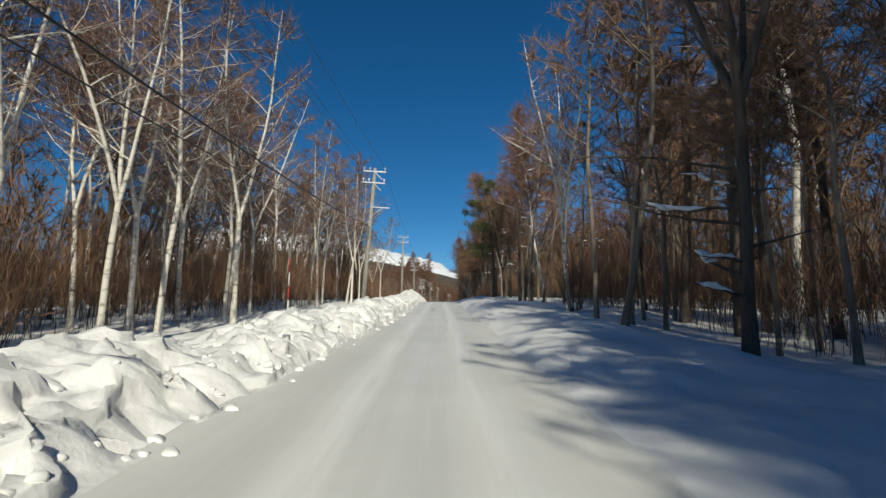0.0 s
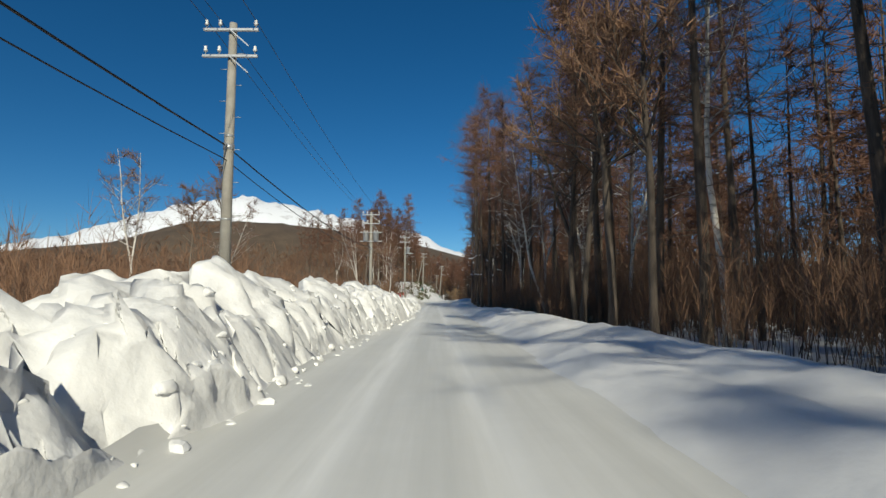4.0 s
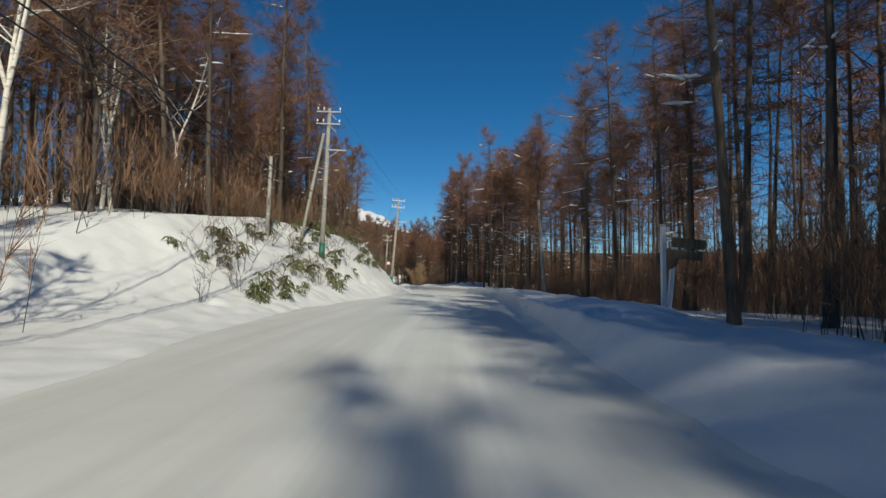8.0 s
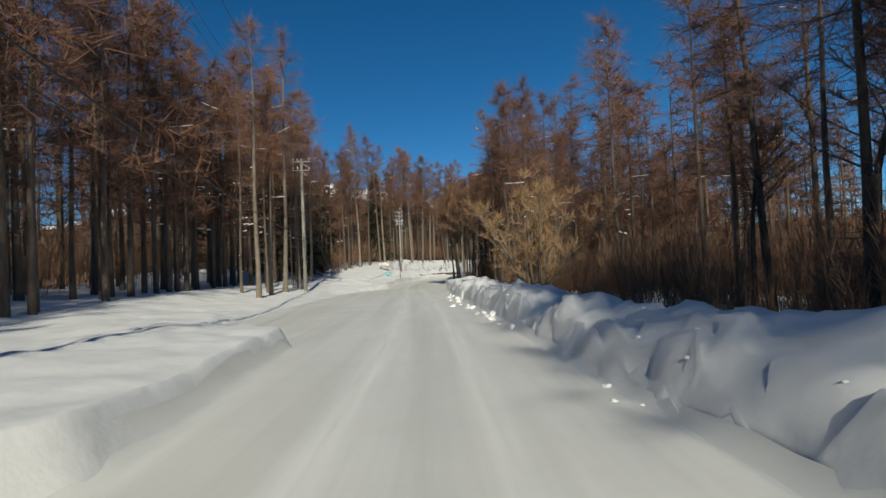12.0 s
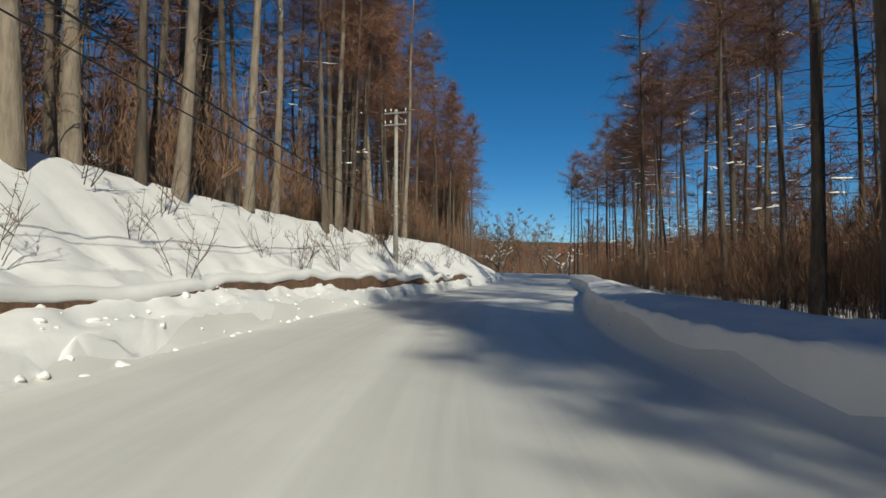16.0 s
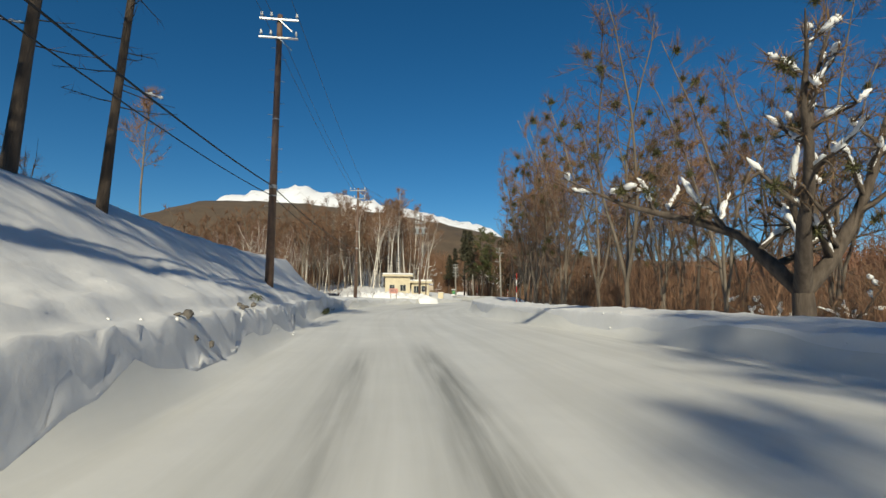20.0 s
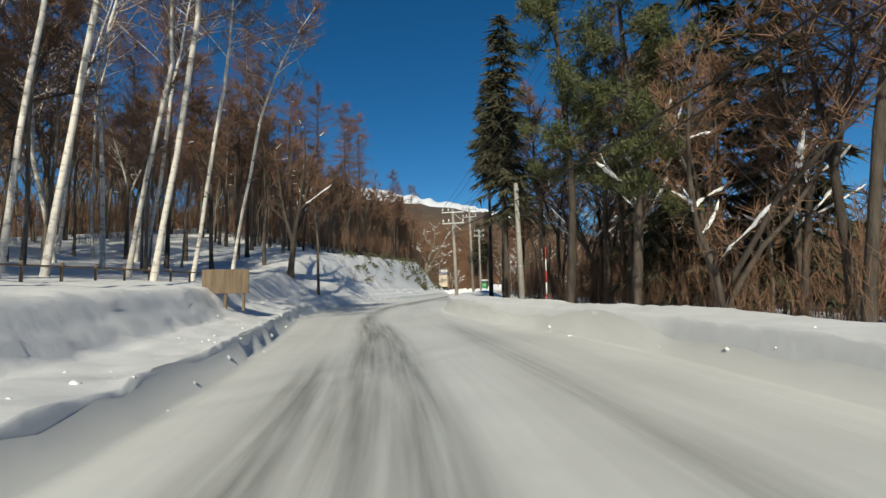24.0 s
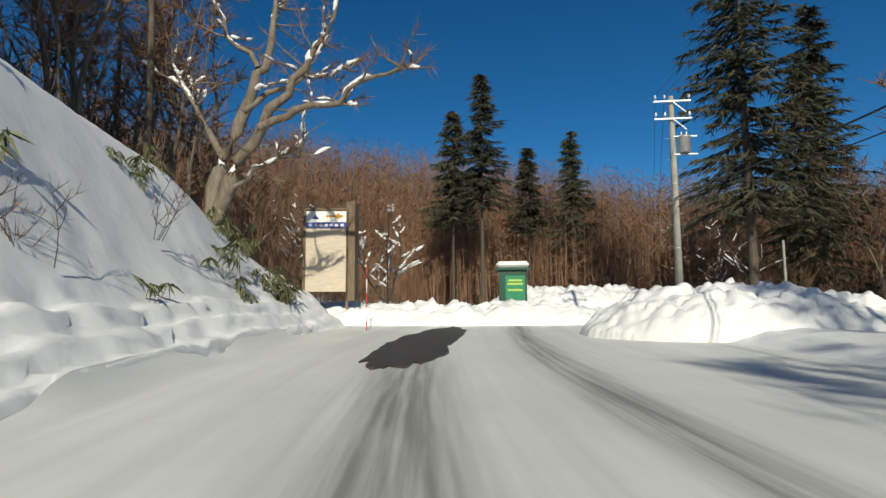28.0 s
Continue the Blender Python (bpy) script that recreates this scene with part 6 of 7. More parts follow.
tx.matrix_local = pose(0.62, -0.03, 0.86, 90, 0, 0)
for q, (x, w, hh) in enumerate(((-0.66, 0.06, 0.26), (-0.56, 0.12, 0.05), (-0.42, 0.05, 0.24), (-0.30, 0.05, 0.24), (-0.08, 0.3, 0.05), (0.2, 0.25, 0.05))):
    part("marking_bar", boxed(w, 0.01, hh, pose(x, -0.03, 0.86)), BLACK, bd)
f = at(15.44, -5.75) + Vector((0, 0, 0.05))
gb = thing("glass_board", "teal glass board half sunk in snow", "notice board", Matrix.Translation(f) @ pose(0, 0, 0, 0, 0, heading(15.0) + 4))
part("pane", boxed(1.1, 0.03, 0.62, pose(0, 0, 0.35), 0.004), TEAL, gb)
for x, z, w, hh in ((-0.57, 0.35, 0.05, 0.7), (0.57, 0.35, 0.05, 0.7), (0, 0.68, 1.19, 0.05)):
    part("frame_bar", boxed(w, 0.06, hh, pose(x, 0, z), 0.005), STEEL, gb)

# small lamp post by the shop board
f = at(15.5, -4.15)
lp = thing("street_lamp", "thin black lamp post with a tube lamp", "street lamp", Matrix.Translation(f - Vector((0, 0, 0.3))) @ pose(0, 0, 0, 0, 0, heading(15.5)))
part("post", rod(0.045, 0.035, 3.3, pose(0, 0, 1.65), 10), BLACK, lp)
part("lamp_arm", rod(0.02, 0.02, 0.3, pose(0.12, 0, 3.2, 0, 65, 0), 8), BLACK, lp)
part("lamp_head", boxed(0.42, 0.08, 0.07, pose(0.32, 0, 3.33, 0, -18, 0), 0.015), WHITE, lp)
f = at(22.95, -5.6)
lp = thing("street_lamp", "pole-side street lamp with a pale head", "street lamp", Matrix.Translation(f - Vector((0, 0, 0.3))) @ pose(0, 0, 0, 0, 0, heading(22.9)))
part("post", rod(0.07, 0.05, 4.6, pose(0, 0, 2.3), 10), RUSTPOLE, lp)
part("lamp_arm", rod(0.02, 0.02, 0.5, pose(0.22, 0, 4.5, 0, 65, 0), 8), STEEL, lp)
part("lamp_head", boxed(0.5, 0.12, 0.08, pose(0.6, 0, 4.66, 0, -18, 0), 0.02), WHITE, lp)


# striped snow poles
def snow_pole(t, d, h, red, label):
    ob = thing("snow_pole", label, "snow pole", Matrix.Translation(at(t, d, -0.2)), "snow marker poles")
    n = 5
    for q in range(n):
        part("stripe", rod(0.022, 0.022, h / n, pose(0, 0, h / n * (q + 0.5)), 8), RED if (q % 2 == 0) == red else WHITE, ob)


for t, d, h in ((0.78, -5.2, 2.4), (9.72, 3.6, 1.6), (12.05, 4.2, 1.3), (21.25, 7.2, 1.9), (23.95, 6.2, 1.6), (24.75, 5.9, 2.1), (27.45, 7.6, 2.6), (28.85, -3.2, 2.8)):
    snow_pole(t, d, h, True, "red and white snow marker pole in the bank")

# red box and signs at the side road
f = at(7.62, -6.4)
rb = thing("post_box", "red-orange steel box on a post", "box", Matrix.Translation(f) @ pose(0, 0, 0, 0, 0, heading(7.5)))
part("body", boxed(0.62, 0.4, 0.75, pose(0, 0, 0.75), 0.03), RED, rb)
part("lid", boxed(0.68, 0.46, 0.05, pose(0, 0, 1.15, 6, 0, 0), 0.01), RED, rb)
part("post", boxed(0.09, 0.09, 0.9, pose(0, 0, 0.1)), STEEL, rb)
f = at(7.8, -6.2)
rs = thing("marker_sign", "white post with red sign plates", "sign", Matrix.Translation(f - Vector((0, 0, 0.2))) @ pose(0, 0, 0, 0, 4, heading(7.5)))
part("post", rod(0.05, 0.05, 3.0, pose(0, 0, 1.5), 10), WHITE, rs)
part("upper_plate", boxed(0.22, 0.03, 0.75, pose(0, -0.06, 2.75), 0.01), RED, rs)
part("lower_plate", boxed(0.24, 0.03, 0.5, pose(0.02, -0.06, 1.5), 0.01), RED, rs)
f = at(8.62, 6.2)
ws = thing("wooden_signpost", "leaning white post with weathered sign boards", "sign", Matrix.Translation(f - Vector((0, 0, 0.2))) @ pose(0, 0, 0, 0, 6, heading(8.5)))
part("post", boxed(0.12, 0.12, 2.6, pose(0, 0, 1.2), 0.01), WHITE, ws)
part("upper_board", boxed(0.95, 0.05, 0.28, pose(0.35, -0.08, 2.25), 0.01), DKTIMBER, ws)
part("lower_board", boxed(0.85, 0.05, 0.24, pose(0.35, -0.08, 1.92), 0.01), DKTIMBER, ws)
part("round_plate", rod(0.3, 0.3, 0.02, pose(-0.2, -0.09, 1.75, 90, 0, 0), 20), RUSTPOLE, ws)
f = at(8.5, 5.0)
ps = thing("white_post", "bare white timber post by the berm", "post", Matrix.Translation(f - Vector((0, 0, 0.2))))
part("shaft", boxed(0.1, 0.1, 2.2, pose(0, 0, 1.1), 0.01), WHITE, ps)
part("cap", boxed(0.12, 0.12, 0.05, pose(0, 0, 2.22), 0.01), STEEL, ps)

# bare earth under the overhanging snow
ts_ = np.linspace(15.95, 18.0, 130)
x0, y0, z0 = plan(ts_, -(5.40 - 0.35 * np.clip((ts_ - 16.7) / 0.2, 0, 1) - 0.25 * np.clip((ts_ - 17.4) / 0.6, 0, 1) + 0.1 * fbm(ts_ * 9, ts_ * 0, 5)))
wob = 0.14 * fbm(ts_ * 14, ts_ * 0, 8)
lo_, hi_ = 0.52 + wob, 0.92 + 0.75 * fbm(ts_ * 9, ts_ * 0 + 3, 9) - 0.08 * np.clip((ts_ - 16.8) / 0.5, 0, 1)
x1, y1, _ = plan(ts_, -6.6 + 0 * ts_)
V = np.concatenate([np.stack([x0, y0, z0 + lo_], -1), np.stack([x0, y0, z0 + hi_], -1), np.stack([x1, y1, z0 + hi_ + 0.1], -1), np.stack([x1, y1, z0 + lo_], -1)])
n = len(ts_)
i = np.arange(n - 1)
F = np.concatenate([np.stack([i + a * n, i + 1 + a * n, i + 1 + b * n, i + b * n], -1) for a, b in ((0, 1), (1, 2), (2, 3))])
tagged(new("earth_cut", fast_mesh("earth_cut", V, F, EARTH, False)), "strip of bare brown earth under snow overhang", "earth", kind="structure")
lip = Sticks()
xa, ya, za = plan(ts_, -(5.50 - 0.35 * np.clip((ts_ - 16.7) / 0.2, 0, 1) - 0.25 * np.clip((ts_ - 17.4) / 0.6, 0, 1) + 0.22 * fbm(ts_ * 13, ts_ * 0, 2)))
lip.tube(np.stack([xa, ya, za + hi_ + 0.09], -1), 0.16 + 0.10 * fbm(ts_ * 17, ts_ * 0, 4), 8)
tagged(new("snow_overhang", lip.mesh("snow_overhang", SNOW)), "overhanging rounded snow lip above bare earth", "snow", kind="structure")


# valve houses beside the road
def hut(t, d, w, dp, h, label, doors=1):
    f = at(t, d)
    ob = thing("pump_house", label, "hut", Matrix.Translation(f) @ pose(0, 0, 0, 0, 0, heading(t) + 14), "pump houses")
    part("wall", boxed(w, dp, h + 0.6, pose(0, 0, h / 2 - 0.3), 0.01), CREAM, ob)
    rf = part("roof", boxed(w + 0.9, dp + 0.9, 0.22, pose(0, 0, h + 0.11), 0.02), CREAM, ob, "flat overhanging concrete roof slab")
    bm = boxed(w + 0.8, dp + 0.8, 0.26, pose(0, 0, h + 0.35), 0.1)
    part("snow_cap", bm, SNOW, rf, "thick snow lying on the roof")
    for x, ww, zz, hh in ((-w * 0.22, 0.75, 0.95, 1.0), (w * 0.22, 0.8, 1.05, 0.85)):
        win = part("window", boxed(ww, 0.06, hh, pose(x, -dp / 2 - 0.01, zz)), GLASS, ob)
        for px in (-ww / 2, 0, ww / 2):
            part("frame_bar", boxed(0.05, 0.05, hh, pose(x + px, -dp / 2 - 0.04, zz)), STEEL, win)
    return ob


hut(23.15, -11.0, 3.6, 3.2, 2.7, "small cream pump house with snowy flat roof")
hut(23.2, -7.9, 2.6, 2.4, 1.9, "low cream pump house with snowy flat roof")
f = at(22.55, -6.7)
pk = thing("notice_board", "faded pink notice board on two legs", "sign board", Matrix.Translation(f) @ pose(0, 0, 0, 0, 0, heading(22.2)))
part("panel", boxed(1.05, 0.05, 0.6, pose(0, 0, 0.85), 0.01), PINK, pk)
for x in (-0.35, 0.35):
    part("leg", boxed(0.06, 0.06, 0.9, pose(x, 0.04, 0.3)), DKTIMBER, pk)
for z in (0.98, 0.86, 0.74):
    part("marking_bar", boxed(0.8, 0.01, 0.05, pose(0, -0.03, z)), MARK, pk)
f = at(23.3, -5.2)
wb = thing("meter_box", "pale cream meter cabinet on the snow", "cabinet", Matrix.Translation(f))
part("body", boxed(0.8, 0.4, 0.9, pose(0, 0, 0.4), 0.02), CREAM, wb)
part("lid", boxed(0.86, 0.46, 0.06, pose(0, 0, 0.88), 0.01), WHITE, wb)


# solar panels in the field
for q in range(7):
    f = at(22.16 + 0.012 * q, -10.2 - 1.75 * q)
    ob = thing("solar_panel", "dark tilted solar panel rising out of snow", "solar panel", Matrix.Translation(f + Vector((0, 0, 0.42))) @ pose(0, 0, 0, 0, 0, 8), "solar panels")
    part("glass", boxed(1.66, 0.04, 1.5, pose(0, 0, 0, -62, 0, 0)), SOLAR, ob)
    for x in (-0.83, -0.415, 0.0, 0.415, 0.83):
        part("frame_bar", boxed(0.02, 0.05, 1.52, pose(x, -0.006, 0, -62, 0, 0)), STEEL, ob)
    for s_ in (-0.75, 0.0, 0.75):
        part("frame_bar", boxed(1.68, 0.05, 0.02, pose(0, -0.01, 0, -62, 0, 0) @ pose(0, 0, s_)), STEEL, ob)
    for x in (-0.6, 0.6):
        part("leg", boxed(0.05, 0.05, 1.4, pose(x, 0.3, -0.3)), STEEL, ob)

# brown notice board and low rail by the birches
f = at(24.66, -4.6, 0.12)
nb = thing("notice_board", "weathered brown timber notice board in snow", "sign board", Matrix.Translation(f) @ pose(0, 0, 0, 0, 0, heading(24.2)))
part("panel", boxed(1.3, 0.06, 0.7, pose(0, 0, 0.6), 0.01), DKTIMBER, nb)
for x in (-0.5, 0.0, 0.5):
    part("post", boxed(0.07, 0.08, 1.1, pose(x, 0.05, 0.3)), DKTIMBER, nb)
rl = thing("low_fence", "low dark rail fence in deep snow", "fence")
pts_ = [at(24.3 + 0.05 * q, -(8.6 - 0.2 * q), 0.35) for q in range(13)]
for a, b in zip(pts_, pts_[1:]):
    st = Sticks()
    st.tube([a, a.lerp(b, 0.5), b], [0.025] * 3, 6)
    part("rail", st.mesh("rail", DKTIMBER), None, rl)
for p in pts_:
    part("post", rod(0.035, 0.035, 0.8, Matrix.Translation(p - Vector((0, 0, 0.3))), 8), DKTIMBER, rl)


# cabin in the wood
cb = thing("cabin", "small cedar-boarded cabin among bare trees", "cabin", Matrix.Translation(at(27.3, 18.4, -0.5)) @ pose(0, 0, 0, 0, 0, 20))
wl = part("wall", boxed(4.6, 4.0, 2.8, pose(0, 0, 1.2)), TIMBER, cb)
for q in range(23):
    part("board", boxed(0.17, 0.03, 2.75, pose(-2.2 + 0.2 * q, -2.015, 1.2)), TIMBER, wl)
for s_ in (-1, 1):
    part("roof_slope", boxed(5.4, 2.7, 0.12, pose(0, s_ * 1.2, 3.0, s_ * -24, 0, 0)), DKTIMBER, cb)
    part("roof_snow", boxed(5.3, 2.6, 0.16, pose(0, s_ * 1.2, 3.13, s_ * -24, 0, 0), 0.05), SNOW, cb)
part("door", boxed(0.9, 0.06, 1.9, pose(-0.8, -2.04, 0.95)), DKTIMBER, cb)
wn = part("window", boxed(1.0, 0.06, 0.8, pose(1.0, -2.04, 1.4)), GLASS, cb)
part("window_frame", boxed(1.1, 0.04, 0.06, pose(1.0, -2.06, 1.82)), WHITE, wn)
tp = thing("blue_shed", "low shed with a blue sheet roof", "shed", Matrix.Translation(at(27.5, 21.8, -0.3)) @ pose(0, 0, 0, 0, 0, 15))
part("wall", boxed(3.4, 3.0, 1.7, pose(0, 0, 0.7)), DKTIMBER, tp)
part("roof", boxed(4.0, 3.6, 0.1, pose(0, 0, 1.75, 12, 0, 0)), TARP, tp)

# tall billboard at the junction
bl = thing("billboard", "tall pale roadside billboard with a yellow arrow", "billboard", Matrix.Translation((14.55, 679.9, 3.1)) @ pose(0, 0, 0, 0, 0, 4) @ Matrix.Diagonal((1.28, 1, 1, 1)))
part("side_panel", boxed(0.34, 1.3, 4.9, pose(0.94, 0.58, 2.35), 0.01), DKTIMBER, bl)
part("lower_panel", boxed(1.55, 0.08, 3.1, pose(0, 0, 1.9), 0.01), PANELWALL, bl)
part("name_band", boxed(1.55, 0.08, 0.26, pose(0, 0, 3.62), 0.01), BLUE, bl, "dark blue band of white marks")
for q in range(7):
    part("marking_bar", boxed(0.13, 0.012, 0.13, pose(-0.6 + 0.2 * q, -0.046, 3.62)), WHITE, bl)
up = part("upper_panel", boxed(1.55, 0.08, 0.55, pose(0, 0, 4.04), 0.01), WHITE, bl)
part("arrow_shaft", boxed(0.42, 0.012, 0.1, pose(0.2, -0.046, 4.06)), ORANGE, up)
bm = bmesh.new()
for yy in (-0.055, -0.04):
    bm.faces.new([bm.verts.new((x, yy, z)) for x, z in ((0.4, 3.9), (0.66, 4.06), (0.4, 4.22))])
part("arrow_head", bm, ORANGE, up)
part("emblem", rod(0.16, 0.02, 0.02, pose(-0.42, -0.05, 4.0, 90, 0, 0), 3), BLUE, up)
for x in (-0.82, 0.82):
    part("frame_post", boxed(0.1, 0.14, 4.9, pose(x, 0, 2.0), 0.01), DKTIMBER, bl)
part("frame_top", boxed(1.74, 0.14, 0.1, pose(0, 0, 4.42), 0.01), DKTIMBER, bl)

# green booth with snow on its roof
bo = thing("ticket_booth", "green booth under a cap of snow", "booth", Matrix.Translation((23.9, 682.5, 2.4)) @ pose(0, 0, 0, 0, 0, -6))
part("wall", boxed(1.45, 1.3, 2.3, pose(0, 0, 1.0), 0.02), DKGREEN, bo)
part("poster", boxed(1.0, 0.03, 1.5, pose(0.12, -0.67, 1.1)), GREEN, bo)
for z, w in ((1.6, 0.7), (1.42, 0.8), (1.1, 0.75)):
    part("marking_bar", boxed(w, 0.012, 0.1, pose(0.12, -0.69, z)), LIME, bo)
part("window", boxed(0.03, 0.7, 0.8, pose(-0.73, 0, 1.3)), GLASS, bo)
part("roof", boxed(1.75, 1.6, 0.14, pose(0, 0, 2.2), 0.02), DKGREEN, bo)
part("snow_cap", boxed(1.7, 1.55, 0.34, pose(0, 0, 2.43), 0.14), SNOW, bo)

# pale post with a white box
wp = thing("meter_post", "thin pale post carrying a white box", "post", Matrix.Translation((35.6, 678.5, 1.2)))
part("post", rod(0.06, 0.05, 4.4, pose(0, 0, 2.2), 10), CONCRETE, wp)
part("box", boxed(0.35, 0.25, 0.75, pose(-0.1, -0.1, 1.9), 0.03), WHITE, wp)


# ploughed heaps at the junction
def heap(name, c, sx, sy, h, seed, label):
    n = 90
    g = np.linspace(-1, 1, n)
    X, Y = np.meshgrid(g, g)
    r = np.sqrt(X**2 + Y**2)
    env = np.clip(1 - r**3.0, 0, 1) ** 0.6
    Z = h * env * (0.80 + 0.5 * fbm(X * 2 + 5, Y * 2, seed)) + env * 0.45 * (clods(X * sx * 1.2, Y * sy * 1.2, seed) + 0.7 * clods(X * sx * 2.6, Y * sy * 2.6, seed + 2) + 0.5 * blocks(X * sx * 2.0, Y * sy * 2.0, seed + 4) - 0.7)
    Z = np.where(r >= 1, -0.5, np.maximum(Z, -0.3))
    i = np.arange(n - 1)[:, None] * n + np.arange(n - 1)[None, :]
    me = fast_mesh(name, np.stack([X * sx + c[0], Y * sy + c[1], Z + c[2]], -1).reshape(-1, 3), np.stack([i, i + 1, i + n + 1, i + n], -1).reshape(-1, 4), SNOW, True)
    tagged(new(name, me), label, "snow heap")


heap("snow_heap", (30.6, 672.5, 1.85), 5.4, 3.2, 1.6, 3, "ploughed heap of lumpy white snow at the junction")
heap("snow_heap", (29.0, 692.0, 1.9), 6.5, 4.0, 2.3, 6, "large rounded heap of white snow across the junction")
heap("snow_heap", (21.5, 680.3, 1.85), 9.0, 1.7, 1.0, 4, "low ploughed ridge of snow closing the junction")
_hp = at(22.72, -9.0)
heap("snow_heap", (_hp.x, _hp.y, _hp.z - 0.2), 6.5, 1.8, 1.0, 14, "low ploughed heap of snow before the pump houses")
heap("snow_heap", (14.0, 684.0, 1.8), 5.0, 3.0, 0.9, 9, "low drift of snow beyond the billboard")

# bare asphalt showing through
n = 64
w_ = np.linspace(0, 2 * np.pi, n, endpoint=False)
rad_ = 1 + 0.45 * fbm(np.cos(w_) * 2 + 4, np.sin(w_) * 2, 7) + 0.35 * fbm(np.cos(w_) * 9 + 4, np.sin(w_) * 9, 8)
td = 28.64 + 0.28 * rad_ * np.sin(w_)
dd_ = -0.35 + 0.4 * np.sin(w_) + 0.95 * rad_ * np.cos(w_)
xa, ya, za = plan(td, dd_)
V = [(float(a), float(b), float(c) + 0.035) for a, b, c in zip(xa, ya, za)] + [(float(a), float(b), float(c) - 0.1) for a, b, c in zip(xa, ya, za)]
F = [tuple(range(n))] + [(k, k + n, (k + 1) % n + n, (k + 1) % n) for k in range(n)]
tagged(new("asphalt_patch", mesh_from("asphalt_patch", V, F, ASPHALT)), "patch of bare wet asphalt in the snow", "road", kind="structure")


# ---- single trees of a special shape ----
def lone(name, label, parts, place, turn=0.0, lean=0.0, scale=1.0):
    ob = tree_thing(name, label, "tree", parts)
    ob.matrix_world = Matrix.Translation(place) @ pose(0, 0, 0, 0, lean, 0) @ pose(0, 0, 0, 0, 0, turn) @ Matrix.Diagonal((scale, scale, scale, 1))
    return ob


def pine_parts(h, seed, **kw):
    w, t = pine(h, seed, **kw)
    return [("trunk", w, DARK_BARK), ("crown", t, PINE)]


def low_limbed(h, seed):
    """A dark tree that fans out high up and keeps long snowy dead boughs below."""
    w, tw, load, _ = forked(h, seed, stems=4, spread=0.4, fork=0.36, limbs=34, twigs=30, twig_len=0.8, width=0.009, trunk_r=0.115, thick=0.7)
    for z, a, ln, snowy in ((1.15, 200, 1.0, 1), (1.5, 165, 1.1, 1), (1.7, 190, 0.9, 1), (2.35, 175, 2.6, 0), (2.6, 185, 1.6, 1), (3.3, 170, 2.8, 0), (2.9, 20, 1.5, 0), (1.9, 330, 1.2, 0), (3.0, 80, 1.6, 1)):
        limb = bend((0, 0, z), (math.cos(math.radians(a)), math.sin(math.radians(a)), 0.15), ln, 4, 0.13, 0.03)
        w.tube(limb, np.linspace(0.035, 0.008, 5), 5)
        twig_cloud(tw, limb, 14, 0.5, 0.007)
        if snowy:
            snow_on(load, limb, 4, 0.11)
    return [("trunk", w, DARK_BARK), ("crown", tw, BIRCH_TWIG), ("snow_load", load, LOAD)]


lone("bare_tree", "dark fan-crowned tree with snow on low dead boughs", low_limbed(12.5, 847), at(0.37, 5.1, -0.2))
lone("pine_tree", "green roadside pine with a broad flat-tufted crown", pine_parts(12.5, 810), at(1.97, 4.7, -0.2), lean=-3, scale=0.84)
lone("bare_tree", "brown twiggy bare tree in front of a pine", forked_parts(10.5, 843, DARK_BARK, BROWN_TWIG, stems=3, spread=0.4, fork=0.2, limbs=40, twigs=46, twig_len=0.9, width=0.012), at(1.88, 5.4, -0.2), scale=1.15)
lone("bare_tree", "grey many-stemmed bare tree fanning upwards", forked_parts(12, 844, GREY_BARK, BIRCH_TWIG, stems=5, spread=0.45, fork=0.08, limbs=34, twigs=26, width=0.009, trunk_r=0.16, thick=0.8), at(1.83, 6.8, -0.2))
lone("spruce_tree", "tall dark green roadside spruce with bare trunk", spruce_parts(18, 811, half=0.15, bare=0.55), at(25.75, 6.9, -0.2))
lone("spruce_tree", "tall dark green spruce with bare lower trunk", spruce_parts(18, 812, half=0.14, bare=0.6), at(25.83, 8.0, -0.2))
lone("spruce_tree", "dark spruce with a ragged crown by the road", spruce_parts(16, 835, half=0.16, bare=0.3), at(25.15, 6.6, -0.2))
lone("pine_tree", "dark pine with a tall bare trunk", pine_parts(16, 846, reach=2.8, crown_from=0.34), at(24.84, 7.6, -0.2))
lone("pine_tree", "yellow-green pine behind the wires", pine_parts(15, 813, reach=3.4, crown_from=0.28), at(24.72, 8.9, -0.2))
lone("spruce_tree", "very tall spruce standing beyond the snow heap", spruce_parts(28, 814, half=0.19, bare=0.26), (37.9, 685.2, 0.5))
lone("spruce_tree", "slim tall spruce behind the larger one", spruce_parts(23, 815, half=0.17, bare=0.28), (45.5, 690.5, 0.5))
lone("spruce_tree", "dark spruce at the wood edge by the junction", spruce_parts(17, 841, half=0.22, bare=0.2), (42.5, 687.0, 0.5))
lone("spruce_tree", "dark spruce at the wood edge by the junction", spruce_parts(14, 842, half=0.24, bare=0.15), (49.0, 684.0, 0.5))
lone("spruce_tree", "dark spruce with bare trunk across the junction", spruce_parts(23, 816, half=0.19, bare=0.45), (23.0, 702.0, 1.0))
lone("spruce_tree", "dark spruce with bare trunk across the junction", spruce_parts(20, 817, half=0.2, bare=0.45), (20.3, 703.5, 1.0))
lone("spruce_tree", "narrow spruce across the junction", spruce_parts(17, 818, half=0.16, bare=0.5), (27.7, 706.0, 1.0))
lone("spruce_tree", "narrow brownish spruce across the junction", spruce_parts(19, 819, half=0.17, bare=0.4), (32.2, 707.0, 1.0))
